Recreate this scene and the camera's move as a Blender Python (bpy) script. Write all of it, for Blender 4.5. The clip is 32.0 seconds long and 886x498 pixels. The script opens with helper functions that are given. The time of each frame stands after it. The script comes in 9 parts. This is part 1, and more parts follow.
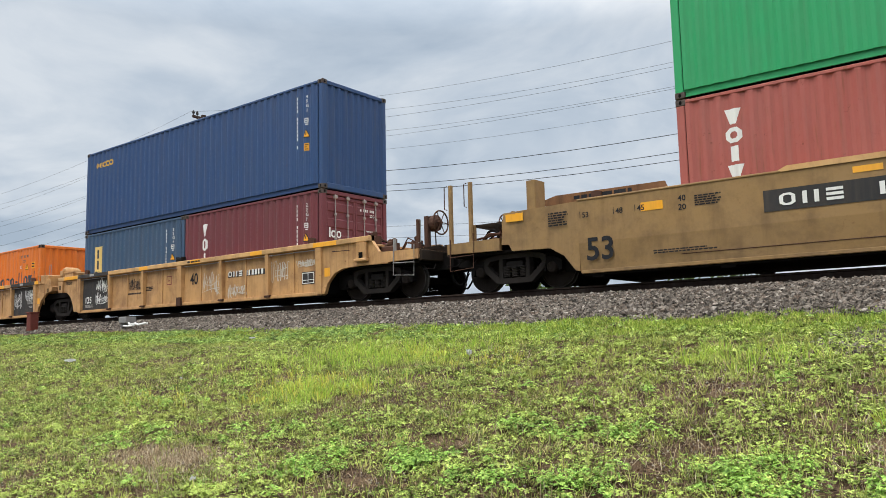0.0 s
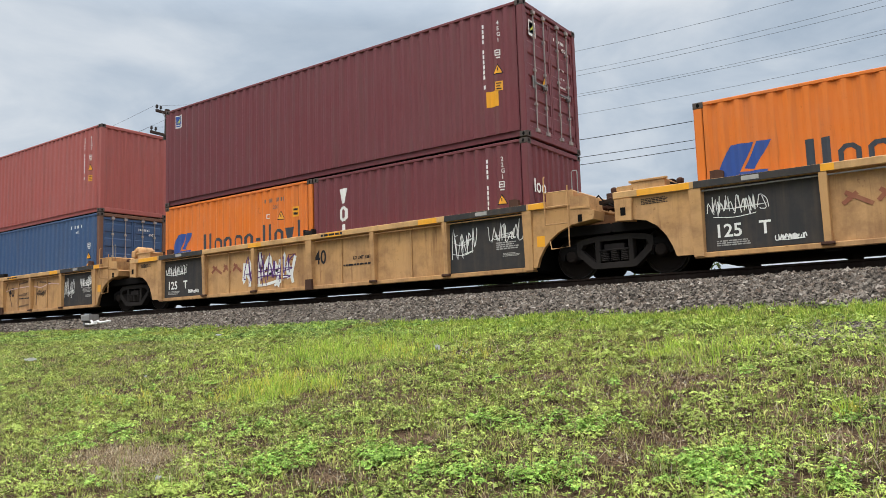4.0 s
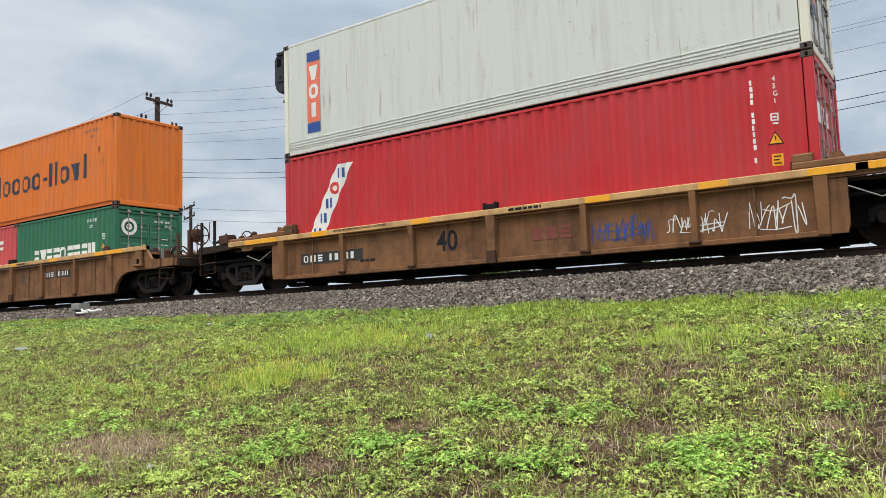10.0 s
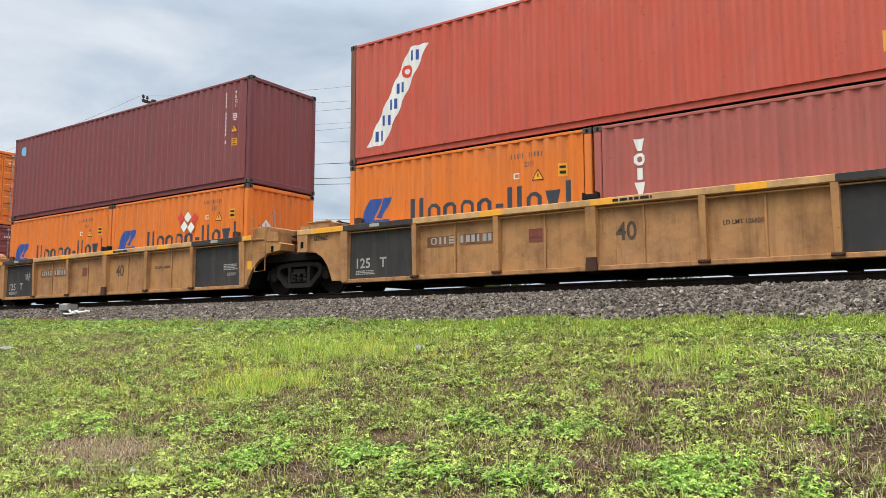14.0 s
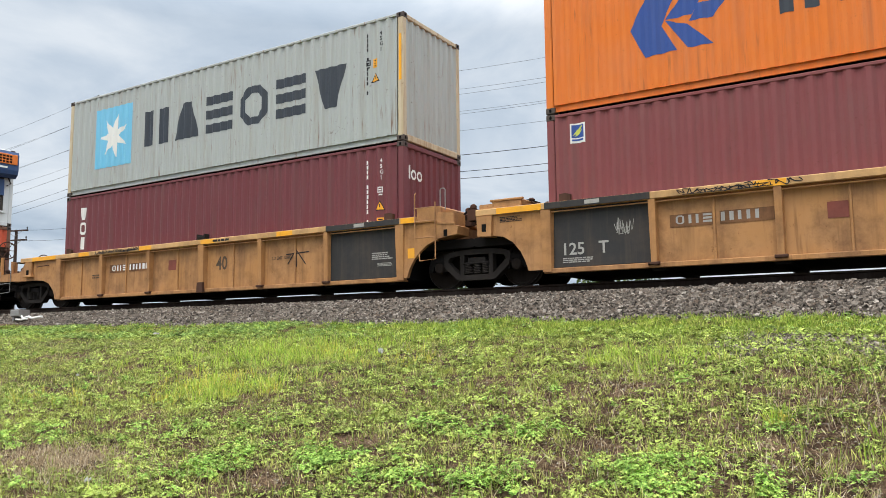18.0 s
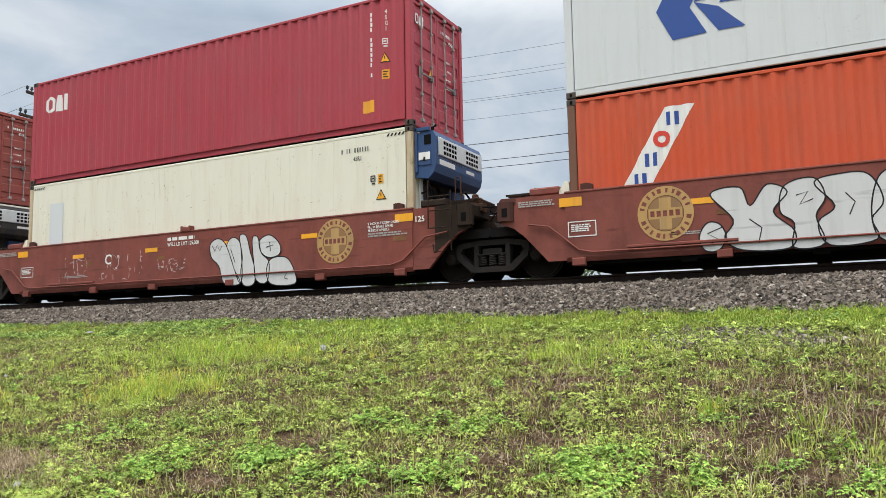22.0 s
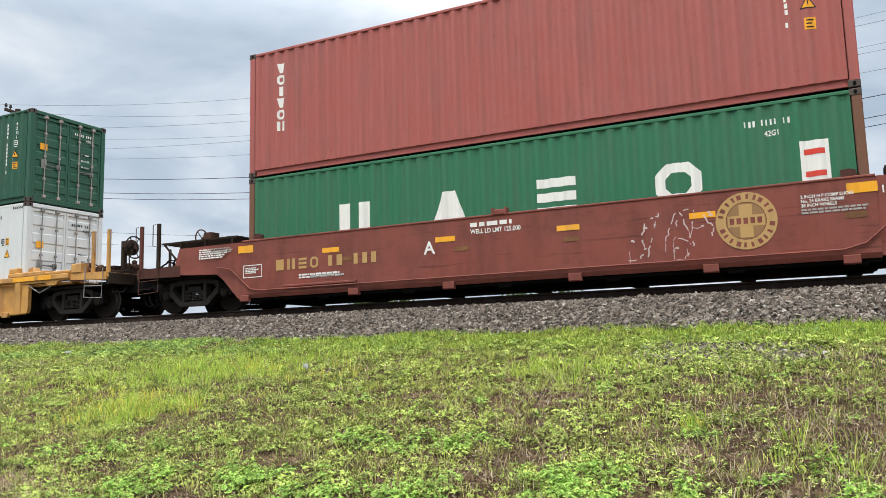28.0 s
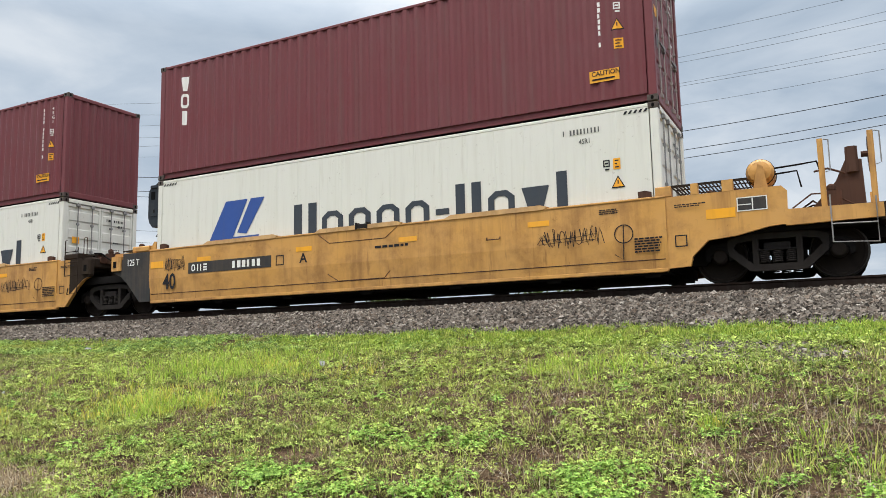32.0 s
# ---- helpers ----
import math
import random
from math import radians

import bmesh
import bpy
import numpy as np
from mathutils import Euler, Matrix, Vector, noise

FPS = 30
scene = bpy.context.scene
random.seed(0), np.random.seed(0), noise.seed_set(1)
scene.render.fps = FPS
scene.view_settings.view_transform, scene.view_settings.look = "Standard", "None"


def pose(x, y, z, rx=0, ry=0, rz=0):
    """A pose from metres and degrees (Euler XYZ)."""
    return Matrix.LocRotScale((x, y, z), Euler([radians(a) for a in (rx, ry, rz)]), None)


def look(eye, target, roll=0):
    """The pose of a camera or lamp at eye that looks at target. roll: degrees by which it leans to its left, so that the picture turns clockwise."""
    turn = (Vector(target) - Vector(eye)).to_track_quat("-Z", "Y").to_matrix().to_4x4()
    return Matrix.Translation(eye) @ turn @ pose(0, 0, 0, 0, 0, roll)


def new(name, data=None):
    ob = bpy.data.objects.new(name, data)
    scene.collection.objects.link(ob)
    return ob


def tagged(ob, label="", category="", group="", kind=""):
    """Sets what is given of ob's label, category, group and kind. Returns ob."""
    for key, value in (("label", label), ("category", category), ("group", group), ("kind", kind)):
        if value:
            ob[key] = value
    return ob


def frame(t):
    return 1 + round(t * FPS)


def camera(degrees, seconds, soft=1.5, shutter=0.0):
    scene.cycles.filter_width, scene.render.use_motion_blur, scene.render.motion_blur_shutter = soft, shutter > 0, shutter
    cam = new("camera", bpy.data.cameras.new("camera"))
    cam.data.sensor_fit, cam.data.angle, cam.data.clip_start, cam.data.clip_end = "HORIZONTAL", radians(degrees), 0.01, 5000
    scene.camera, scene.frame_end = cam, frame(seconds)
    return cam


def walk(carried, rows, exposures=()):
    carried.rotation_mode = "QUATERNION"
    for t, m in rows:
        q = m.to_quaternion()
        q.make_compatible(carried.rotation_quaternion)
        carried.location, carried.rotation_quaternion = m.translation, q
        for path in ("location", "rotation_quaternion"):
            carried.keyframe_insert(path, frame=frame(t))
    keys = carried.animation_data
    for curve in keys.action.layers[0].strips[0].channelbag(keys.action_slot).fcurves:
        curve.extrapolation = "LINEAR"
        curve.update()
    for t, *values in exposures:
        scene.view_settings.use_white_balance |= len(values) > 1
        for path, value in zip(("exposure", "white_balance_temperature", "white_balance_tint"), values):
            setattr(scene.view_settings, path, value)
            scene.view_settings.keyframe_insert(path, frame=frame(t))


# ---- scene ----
cam = camera(60.14, 32.0, soft=0.75)
EYE = 1.6
PATH = [
    (0, 38.19, 6.61, 1.31),
    (0.5, 37.82, 6.64, 1.27),
    (1, 37.28, 6.62, 1.48),
    (1.5, 36.89, 6.60, 1.65),
    (2, 36.58, 6.53, 1.74),
    (2.5, 36.35, 6.48, 1.86),
    (3, 36.13, 6.38, 1.77),
    (3.5, 35.97, 6.29, 1.76),
    (5.5, 35.49, 5.97, 1.78),
    (6, 35.39, 5.89, 1.82),
    (6.5, 35.30, 5.85, 1.83),
    (7, 35.23, 5.80, 1.84),
    (7.5, 35.19, 5.75, 1.83),
    (8, 35.20, 5.67, 1.78),
    (8.5, 35.21, 5.58, 1.83),
    (9, 35.23, 5.48, 1.85),
    (9.5, 35.25, 5.39, 1.85),
    (10, 35.23, 5.35, 1.81),
    (10.5, 35.18, 5.32, 1.80),
    (11, 35.17, 5.33, 1.70),
    (11.5, 35.15, 5.35, 1.62),
    (12, 35.16, 5.35, 1.45),
    (12.5, 35.09, 5.53, 1.19),
    (13, 34.96, 5.79, 0.80),
    (13.5, 34.74, 6.15, 0.29),
    (15.5, 33.83, 6.34, 0.10),
    (16, 33.54, 6.16, 0.25),
    (16.5, 33.06, 6.05, 0.45),
    (17, 32.52, 6.10, 0.53),
    (17.5, 32.00, 6.26, 0.62),
    (18, 31.65, 6.42, 0.57),
    (18.5, 31.44, 6.54, 0.68),
    (19, 31.22, 6.54, 0.72),
    (19.5, 30.89, 6.51, 0.74),
    (20, 30.42, 6.49, 0.83),
    (20.5, 29.88, 6.48, 0.80),
    (21, 29.16, 6.39, 0.85),
    (21.5, 28.33, 6.23, 0.97),
    (22, 27.43, 6.07, 1.04),
    (22.5, 26.69, 6.05, 1.07),
    (23, 26.21, 6.12, 1.13),
    (23.5, 26.05, 6.17, 1.14),
    (24, 26.04, 6.18, 1.18),
    (24.5, 26.07, 6.03, 1.29),
    (26.5, 26.73, 6.06, 1.76),
    (27, 26.64, 6.52, 1.77),
    (27.5, 26.36, 6.95, 1.59),
    (28, 26.18, 7.32, 1.45),
    (28.5, 26.22, 7.61, 1.39),
    (29, 26.47, 7.74, 1.39),
    (29.5, 26.62, 7.75, 1.54),
    (30, 26.73, 7.63, 1.73),
    (30.5, 26.91, 7.49, 1.84),
    (31, 27.19, 7.41, 1.84),
    (31.5, 27.40, 7.31, 1.61),
    (32, 27.38, 7.19, 1.22),
]
# the clip's camera brightens a little when dark boxes fill the picture
GAIN = [(0, 0.02), (1, 0.04), (2, 0.10), (3, -0.05), (6, 0.08), (8, 0.02), (11, 0.03), (13, 0.11), (16, 0.19), (19, 0.14), (20, 0.04), (21, 0.02), (24, 0.13), (27, 0.24), (28, 0.20), (29, 0.11), (30, 0.06), (32, 0.08)]
walk(cam, [(t, pose(0, 0, EYE, 90 + p, r, y)) for t, y, p, r in PATH], GAIN)

# ---- world, sun, exposure ----
SUN_EL, SUN_AZ = radians(66), radians(200)
world = bpy.data.worlds.new("overcast_sky")
scene.world = world
world.use_nodes = True
wt = world.node_tree
wt.nodes.clear()


def link_nodes(tree):
    def add(kind, inputs=None, **props):
        n = tree.nodes.new(kind)
        if "operation" in props:
            n.operation = props["operation"]
        if "blend_type" in props:
            n.blend_type = props["blend_type"]
        for k, v in (inputs or {}).items():
            if isinstance(v, bpy.types.NodeSocket):
                tree.links.new(v, n.inputs[k])
            else:
                n.inputs[k].default_value = v
        return n
    return add


def build_world():
    add = link_nodes(wt)
    sky = add("ShaderNodeTexSky")
    sky.sky_type, sky.sun_disc, sky.dust_density = "NISHITA", False, 4.0
    sky.sun_elevation, sky.sun_rotation = SUN_EL, SUN_AZ
    co = add("ShaderNodeTexCoord")
    sep = add("ShaderNodeSeparateXYZ", {0: co.outputs["Generated"]})
    up = add("ShaderNodeMath", {0: sep.outputs["Z"], 1: 0.0}, operation="MAXIMUM")
    den = add("ShaderNodeMath", {0: up.outputs[0], 1: 0.22}, operation="ADD")
    px = add("ShaderNodeMath", {0: sep.outputs["X"], 1: den.outputs[0]}, operation="DIVIDE")
    py = add("ShaderNodeMath", {0: sep.outputs["Y"], 1: den.outputs[0]}, operation="DIVIDE")
    flat = add("ShaderNodeCombineXYZ", {"X": px.outputs[0], "Y": py.outputs[0], "Z": 0.3})
    big = add("ShaderNodeTexNoise", {"Vector": flat.outputs[0], "Scale": 1.9, "Detail": 7.0, "Roughness": 0.55, "Distortion": 0.45})
    ramp = add("ShaderNodeValToRGB", {0: big.outputs["Fac"]})
    e = ramp.color_ramp.elements
    e[0].position, e[0].color = 0.34, (0.40, 0.49, 0.60, 1)
    e[1].position, e[1].color = 0.66, (0.715, 0.77, 0.83, 1)
    m = e.new(0.5)
    m.color = (0.535, 0.615, 0.71, 1)
    # an overcast sky is brightest overhead
    grad = add("ShaderNodeMapRange", {0: up.outputs[0], 1: 0.38, 2: 1.0, 3: 0.0, 4: 1.0})
    over = add("ShaderNodeMixRGB", {0: grad.outputs[0], 1: (1, 1, 1, 1), 2: (7.35, 6.6, 5.85, 1)})
    lit = add("ShaderNodeMixRGB", {0: 1.0, 1: ramp.outputs[0], 2: over.outputs[0]}, blend_type="MULTIPLY")
    blue = add("ShaderNodeMixRGB", {0: 1.0, 1: sky.outputs[0], 2: (0.09, 0.09, 0.09, 1)}, blend_type="MULTIPLY")
    mix = add("ShaderNodeMixRGB", {0: 0.92, 1: blue.outputs[0], 2: lit.outputs[0]})
    bg = add("ShaderNodeBackground", {"Color": mix.outputs[0], "Strength": 1.0})
    out = add("ShaderNodeOutputWorld")
    wt.links.new(bg.outputs[0], out.inputs["Surface"])


build_world()
sun = new("sun", bpy.data.lights.new("sun", "SUN"))
sun.data.energy, sun.data.angle, sun.data.color = 1.6, radians(16), (1.0, 0.93, 0.82)
sun.matrix_world = look((0, 0, 60), (60 * math.sin(SUN_AZ) / -math.tan(SUN_EL), 60 * math.cos(SUN_AZ) / -math.tan(SUN_EL), 0))

# ---- materials ----
MATS = {}


def base_nodes(name):
    m = bpy.data.materials.new(name)
    m.use_nodes = True
    t = m.node_tree
    t.nodes.clear()
    add = link_nodes(t)
    bsdf = add("ShaderNodeBsdfPrincipled")
    out = add("ShaderNodeOutputMaterial")
    t.links.new(bsdf.outputs[0], out.inputs["Surface"])
    return m, t, add, bsdf


def rgb4(c):
    return (c[0], c[1], c[2], 1.0)


def paint(name, col, rough=0.5, rust=0.25, dirt=0.35, metal=0.0, grime=(0.10, 0.085, 0.07), streak=6.0, fade=0.25, spec=0.3, runs=0.0, mottle=0.0, scrape=0.0):
    """Weathered paint: faded patches, vertical dirt streaks, rust specks and a fine bump."""
    if name in MATS:
        return MATS[name]
    m, t, add, b = base_nodes(name)
    co = add("ShaderNodeTexCoord")
    info = add("ShaderNodeObjectInfo")
    off = add("ShaderNodeVectorMath", {0: co.outputs["Object"], 1: info.outputs["Random"]}, operation="ADD")
    n1 = add("ShaderNodeTexNoise", {"Vector": off.outputs[0], "Scale": 0.9, "Detail": 5.0, "Roughness": 0.6})
    st = add("ShaderNodeMapping", {0: off.outputs[0], "Scale": (streak, streak, 0.35)})
    n2 = add("ShaderNodeTexNoise", {"Vector": st.outputs[0], "Scale": 1.0, "Detail": 5.0, "Roughness": 0.65})
    n3 = add("ShaderNodeTexNoise", {"Vector": off.outputs[0], "Scale": 14.0, "Detail": 6.0, "Roughness": 0.7})
    n4 = add("ShaderNodeTexNoise", {"Vector": off.outputs[0], "Scale": 4.0, "Detail": 8.0, "Roughness": 0.75})
    f1 = add("ShaderNodeMapRange", {0: n1.outputs["Fac"], 1: 0.35, 2: 0.7, 3: 0.0, 4: fade})
    lum = 0.35 * col[0] + 0.5 * col[1] + 0.15 * col[2]
    faded = tuple(c * 0.72 + lum * 0.3 + 0.02 for c in col)
    c1 = add("ShaderNodeMixRGB", {0: f1.outputs[0], 1: rgb4(col), 2: rgb4(faded)})
    f2 = add("ShaderNodeMapRange", {0: n2.outputs["Fac"], 1: 0.48, 2: 0.78, 3: 0.0, 4: dirt})
    c2 = add("ShaderNodeMixRGB", {0: f2.outputs[0], 1: c1.outputs[0], 2: rgb4(grime)})
    if mottle:
        nm = add("ShaderNodeTexNoise", {"Vector": off.outputs[0], "Scale": 1.7, "Detail": 7.0, "Roughness": 0.7})
        fm = add("ShaderNodeMapRange", {0: nm.outputs["Fac"], 1: 0.45, 2: 0.72, 3: 0.0, 4: mottle})
        c2 = add("ShaderNodeMixRGB", {0: fm.outputs[0], 1: c2.outputs[0], 2: rgb4(grime)})
    if scrape:
        mc = add("ShaderNodeMapping", {0: off.outputs[0], "Scale": (0.7, 0.7, 11.0)})
        nc = add("ShaderNodeTexNoise", {"Vector": mc.outputs[0], "Scale": 1.0, "Detail": 5.0, "Roughness": 0.65})
        fc = add("ShaderNodeMapRange", {0: nc.outputs["Fac"], 1: 0.60, 2: 0.69, 3: 0.0, 4: scrape})
        c2 = add("ShaderNodeMixRGB", {0: fc.outputs[0], 1: c2.outputs[0], 2: rgb4(tuple(g * 0.7 for g in grime))})
    r1 = add("ShaderNodeMath", {0: n4.outputs["Fac"], 1: n3.outputs["Fac"]}, operation="MULTIPLY")
    f3 = add("ShaderNodeMapRange", {0: r1.outputs[0], 1: 0.345, 2: 0.415, 3: 0.0, 4: rust})
    c3 = add("ShaderNodeMixRGB", {0: f3.outputs[0], 1: c2.outputs[0], 2: (0.10, 0.035, 0.015, 1)})
    last = c3
    if runs:
        ms = add("ShaderNodeMapping", {0: off.outputs[0], "Scale": (11.0, 11.0, 0.8)})
        n5 = add("ShaderNodeTexNoise", {"Vector": ms.outputs[0], "Scale": 1.0, "Detail": 3.0, "Roughness": 0.6})
        f5 = add("ShaderNodeMapRange", {0: n5.outputs["Fac"], 1: 0.60, 2: 0.70, 3: 0.0, 4: runs})
        n6 = add("ShaderNodeTexNoise", {"Vector": off.outputs[0], "Scale": 1.1, "Detail": 2.0})
        f6 = add("ShaderNodeMapRange", {0: n6.outputs["Fac"], 1: 0.42, 2: 0.6})
        f7 = add("ShaderNodeMath", {0: f5.outputs[0], 1: f6.outputs[0]}, operation="MULTIPLY")
        last = add("ShaderNodeMixRGB", {0: f7.outputs[0], 1: c3.outputs[0], 2: (0.17, 0.075, 0.03, 1)})
    t.links.new(last.outputs[0], b.inputs["Base Color"])
    b.inputs["Specular IOR Level"].default_value = spec
    rr = add("ShaderNodeMapRange", {0: n3.outputs["Fac"], 1: 0.3, 2: 0.7, 3: rough - 0.1, 4: min(1.0, rough + 0.15)})
    t.links.new(rr.outputs[0], b.inputs["Roughness"])
    b.inputs["Metallic"].default_value = metal
    bump = add("ShaderNodeBump", {"Strength": 0.12, "Distance": 0.02, "Height": n4.outputs["Fac"]})
    t.links.new(bump.outputs[0], b.inputs["Normal"])
    MATS[name] = m
    return m


def ground_mat(name, a, b2, c, s1, s2, rough=0.95, bump=0.6):
    if name in MATS:
        return MATS[name]
    m, t, add, b = base_nodes(name)
    co = add("ShaderNodeTexCoord")
    n1 = add("ShaderNodeTexNoise", {"Vector": co.outputs["Object"], "Scale": s1, "Detail": 7.0, "Roughness": 0.65})
    n2 = add("ShaderNodeTexNoise", {"Vector": co.outputs["Object"], "Scale": s2, "Detail": 6.0, "Roughness": 0.7})
    f1 = add("ShaderNodeMapRange", {0: n1.outputs["Fac"], 1: 0.4, 2: 0.62})
    f2 = add("ShaderNodeMapRange", {0: n2.outputs["Fac"], 1: 0.4, 2: 0.65})
    c1 = add("ShaderNodeMixRGB", {0: f1.outputs[0], 1: rgb4(a), 2: rgb4(b2)})
    c2 = add("ShaderNodeMixRGB", {0: f2.outputs[0], 1: c1.outputs[0], 2: rgb4(c)})
    t.links.new(c2.outputs[0], b.inputs["Base Color"])
    b.inputs["Roughness"].default_value = rough
    b.inputs["Specular IOR Level"].default_value = 0.05
    bp = add("ShaderNodeBump", {"Strength": bump, "Distance": 0.04, "Height": n2.outputs["Fac"]})
    t.links.new(bp.outputs[0], b.inputs["Normal"])
    MATS[name] = m
    return m


def island_mat(name, cols, patch=None, patch_scale=0.35, rough=0.6, sub=0.0, spots=0.0, gloss=0.25, plant=0.0):
    """Colour drawn piece by piece from a ramp, shifted in broad patches of the plan."""
    if name in MATS:
        return MATS[name]
    m, t, add, b = base_nodes(name)
    geo = add("ShaderNodeNewGeometry")
    ramp = add("ShaderNodeValToRGB", {0: geo.outputs["Random Per Island"]})
    e = ramp.color_ramp.elements
    e[0].position, e[0].color = 0.0, rgb4(cols[0])
    e[1].position, e[1].color = 1.0, rgb4(cols[-1])
    for i, c in enumerate(cols[1:-1]):
        e.new((i + 1) / (len(cols) - 1)).color = rgb4(c)
    src = ramp.outputs[0]
    co = add("ShaderNodeTexCoord")
    if patch:
        n = add("ShaderNodeTexNoise", {"Vector": co.outputs["Object"], "Scale": patch_scale, "Detail": 3.0})
        f = add("ShaderNodeMapRange", {0: n.outputs["Fac"], 1: 0.42, 2: 0.62, 3: 0.0, 4: 0.75})
        src = add("ShaderNodeMixRGB", {0: f.outputs[0], 1: src, 2: rgb4(patch)}).outputs[0]
    if plant:
        # plant by plant variation
        n = add("ShaderNodeTexNoise", {"Vector": co.outputs["Object"], "Scale": 6.0, "Detail": 2.0})
        f = add("ShaderNodeMapRange", {0: n.outputs["Fac"], 1: 0.35, 2: 0.65, 3: 1.0 - plant, 4: 1.0 + plant})
        src = add("ShaderNodeMixRGB", {0: 1.0, 1: src, 2: f.outputs[0]}, blend_type="MULTIPLY").outputs[0]
    if spots:
        n = add("ShaderNodeTexNoise", {"Vector": co.outputs["Object"], "Scale": 45.0, "Detail": 4.0})
        f = add("ShaderNodeMapRange", {0: n.outputs["Fac"], 1: 0.35, 2: 0.7, 3: 1.0 - spots, 4: 1.0 + spots})
        src = add("ShaderNodeMixRGB", {0: 1.0, 1: src, 2: f.outputs[0]}, blend_type="MULTIPLY").outputs[0]
    t.links.new(src, b.inputs["Base Color"])
    b.inputs["Roughness"].default_value = rough
    b.inputs["Specular IOR Level"].default_value = gloss
    if sub:
        tr = add("ShaderNodeBsdfTranslucent", {"Color": src})
        mix = add("ShaderNodeMixShader", {0: sub, 1: b.outputs[0], 2: tr.outputs[0]})
        out = [n for n in t.nodes if n.type == "OUTPUT_MATERIAL"][0]
        t.links.new(mix.outputs[0], out.inputs["Surface"])
    MATS[name] = m
    return m


WHITE = paint("white_marking", (0.75, 0.75, 0.72), 0.55, 0.08, 0.25)
BLACKM = paint("black_marking", (0.015, 0.016, 0.02), 0.6, 0.05, 0.2, spec=0.15)
FADEDW = paint("faded_white_print", (0.36, 0.35, 0.33), 0.6, 0.05, 0.4, spec=0.15)
SPRAY = paint("pale_spray_white", (0.60, 0.56, 0.48), 0.6, 0.0, 0.45, grime=(0.40, 0.28, 0.14), mottle=0.3)
YELLOWM = paint("yellow_marking", (0.82, 0.37, 0.012), 0.5, 0.05, 0.25)
GOLD = paint("gold_car_paint", (0.52, 0.292, 0.115), 0.6, 0.6, 0.7, grime=(0.19, 0.092, 0.043), streak=4.0, fade=0.3, runs=0.6, mottle=0.75)
GOLD_V = paint("dirty_gold_car_paint", (0.43, 0.212, 0.076), 0.6, 0.6, 0.75, grime=(0.14, 0.066, 0.03), streak=4.0, fade=0.3, runs=0.55, mottle=0.75)
GOLD_DARK = paint("sooty_gold_car_paint", (0.22, 0.106, 0.049), 0.7, 0.5, 0.85, grime=(0.05, 0.028, 0.018), streak=4.0, runs=0.3, spec=0.1, mottle=0.7)
GOLD_NEW = paint("fresh_gold_car_paint", (0.56, 0.292, 0.075), 0.5, 0.4, 0.65, grime=(0.18, 0.08, 0.032), streak=3.0, runs=0.5, mottle=0.6)
CHORD = paint("gold_chord_paint", (0.58, 0.345, 0.14), 0.55, 0.4, 0.55, grime=(0.20, 0.11, 0.05), streak=3.0, mottle=0.6)
TAN = paint("tan_car_paint", (0.29, 0.175, 0.068), 0.6, 0.3, 0.6, grime=(0.10, 0.06, 0.032), streak=3.0, mottle=0.6)
BROWN = paint("brown_car_paint", (0.222, 0.063, 0.047), 0.6, 0.25, 0.5, grime=(0.07, 0.026, 0.020), streak=2.0, spec=0.2, mottle=0.45, scrape=0.45)
BROWN_DARK = paint("sooty_brown_car_paint", (0.075, 0.03, 0.024), 0.75, 0.3, 0.6, grime=(0.025, 0.016, 0.014), spec=0.1)
SLATE = paint("dark_grey_panel_paint", (0.036, 0.036, 0.037), 0.65, 0.15, 0.6, grime=(0.10, 0.075, 0.058), spec=0.15, mottle=0.35)
STEEL = paint("dark_truck_steel", (0.020, 0.0175, 0.017), 0.8, 0.5, 0.6, grime=(0.012, 0.011, 0.010), spec=0.06)
FRAMEST = paint("dusty_truck_steel", (0.028, 0.024, 0.022), 0.8, 0.15, 0.6, grime=(0.016, 0.014, 0.013), spec=0.06)
# near-black underparts; shade below the cars is partly put into this colour
SOOT_SHADE = paint("sooty_shaded_underframe", (0.010, 0.009, 0.009), 0.9, 0.1, 0.4, grime=(0.016, 0.013, 0.012), spec=0.03)
WHEELM = paint("worn_wheel_steel", (0.020, 0.015, 0.0125), 0.75, 0.1, 0.5, grime=(0.007, 0.006, 0.006), spec=0.04)
TREAD = paint("bright_wheel_tread", (0.07, 0.065, 0.06), 0.5, 0.1, 0.5, metal=0.4, spec=0.15)
RAILM = paint("rusty_rail", (0.040, 0.026, 0.020), 0.75, 0.6, 0.5, spec=0.08)
GALV = paint("galvanised_steel", (0.26, 0.255, 0.25), 0.55, 0.3, 0.4, metal=0.3)
HOLE = paint("casting_hole_shadow_steel", (0.008, 0.008, 0.008), 0.9, 0.0, 0.0, spec=0.0)
WOODP = paint("weathered_pole_wood", (0.055, 0.038, 0.032), 0.9, 0.1, 0.6, streak=14.0, spec=0.05)
CABLE = paint("black_cable", (0.02, 0.02, 0.022), 0.7, 0, 0, spec=0.1)
WIREM = paint("grey_wire", (0.07, 0.08, 0.09), 0.6, 0, 0, spec=0.1)
TIEM = paint("creosoted_timber", (0.035, 0.028, 0.023), 0.9, 0.0, 0.5, spec=0.05)


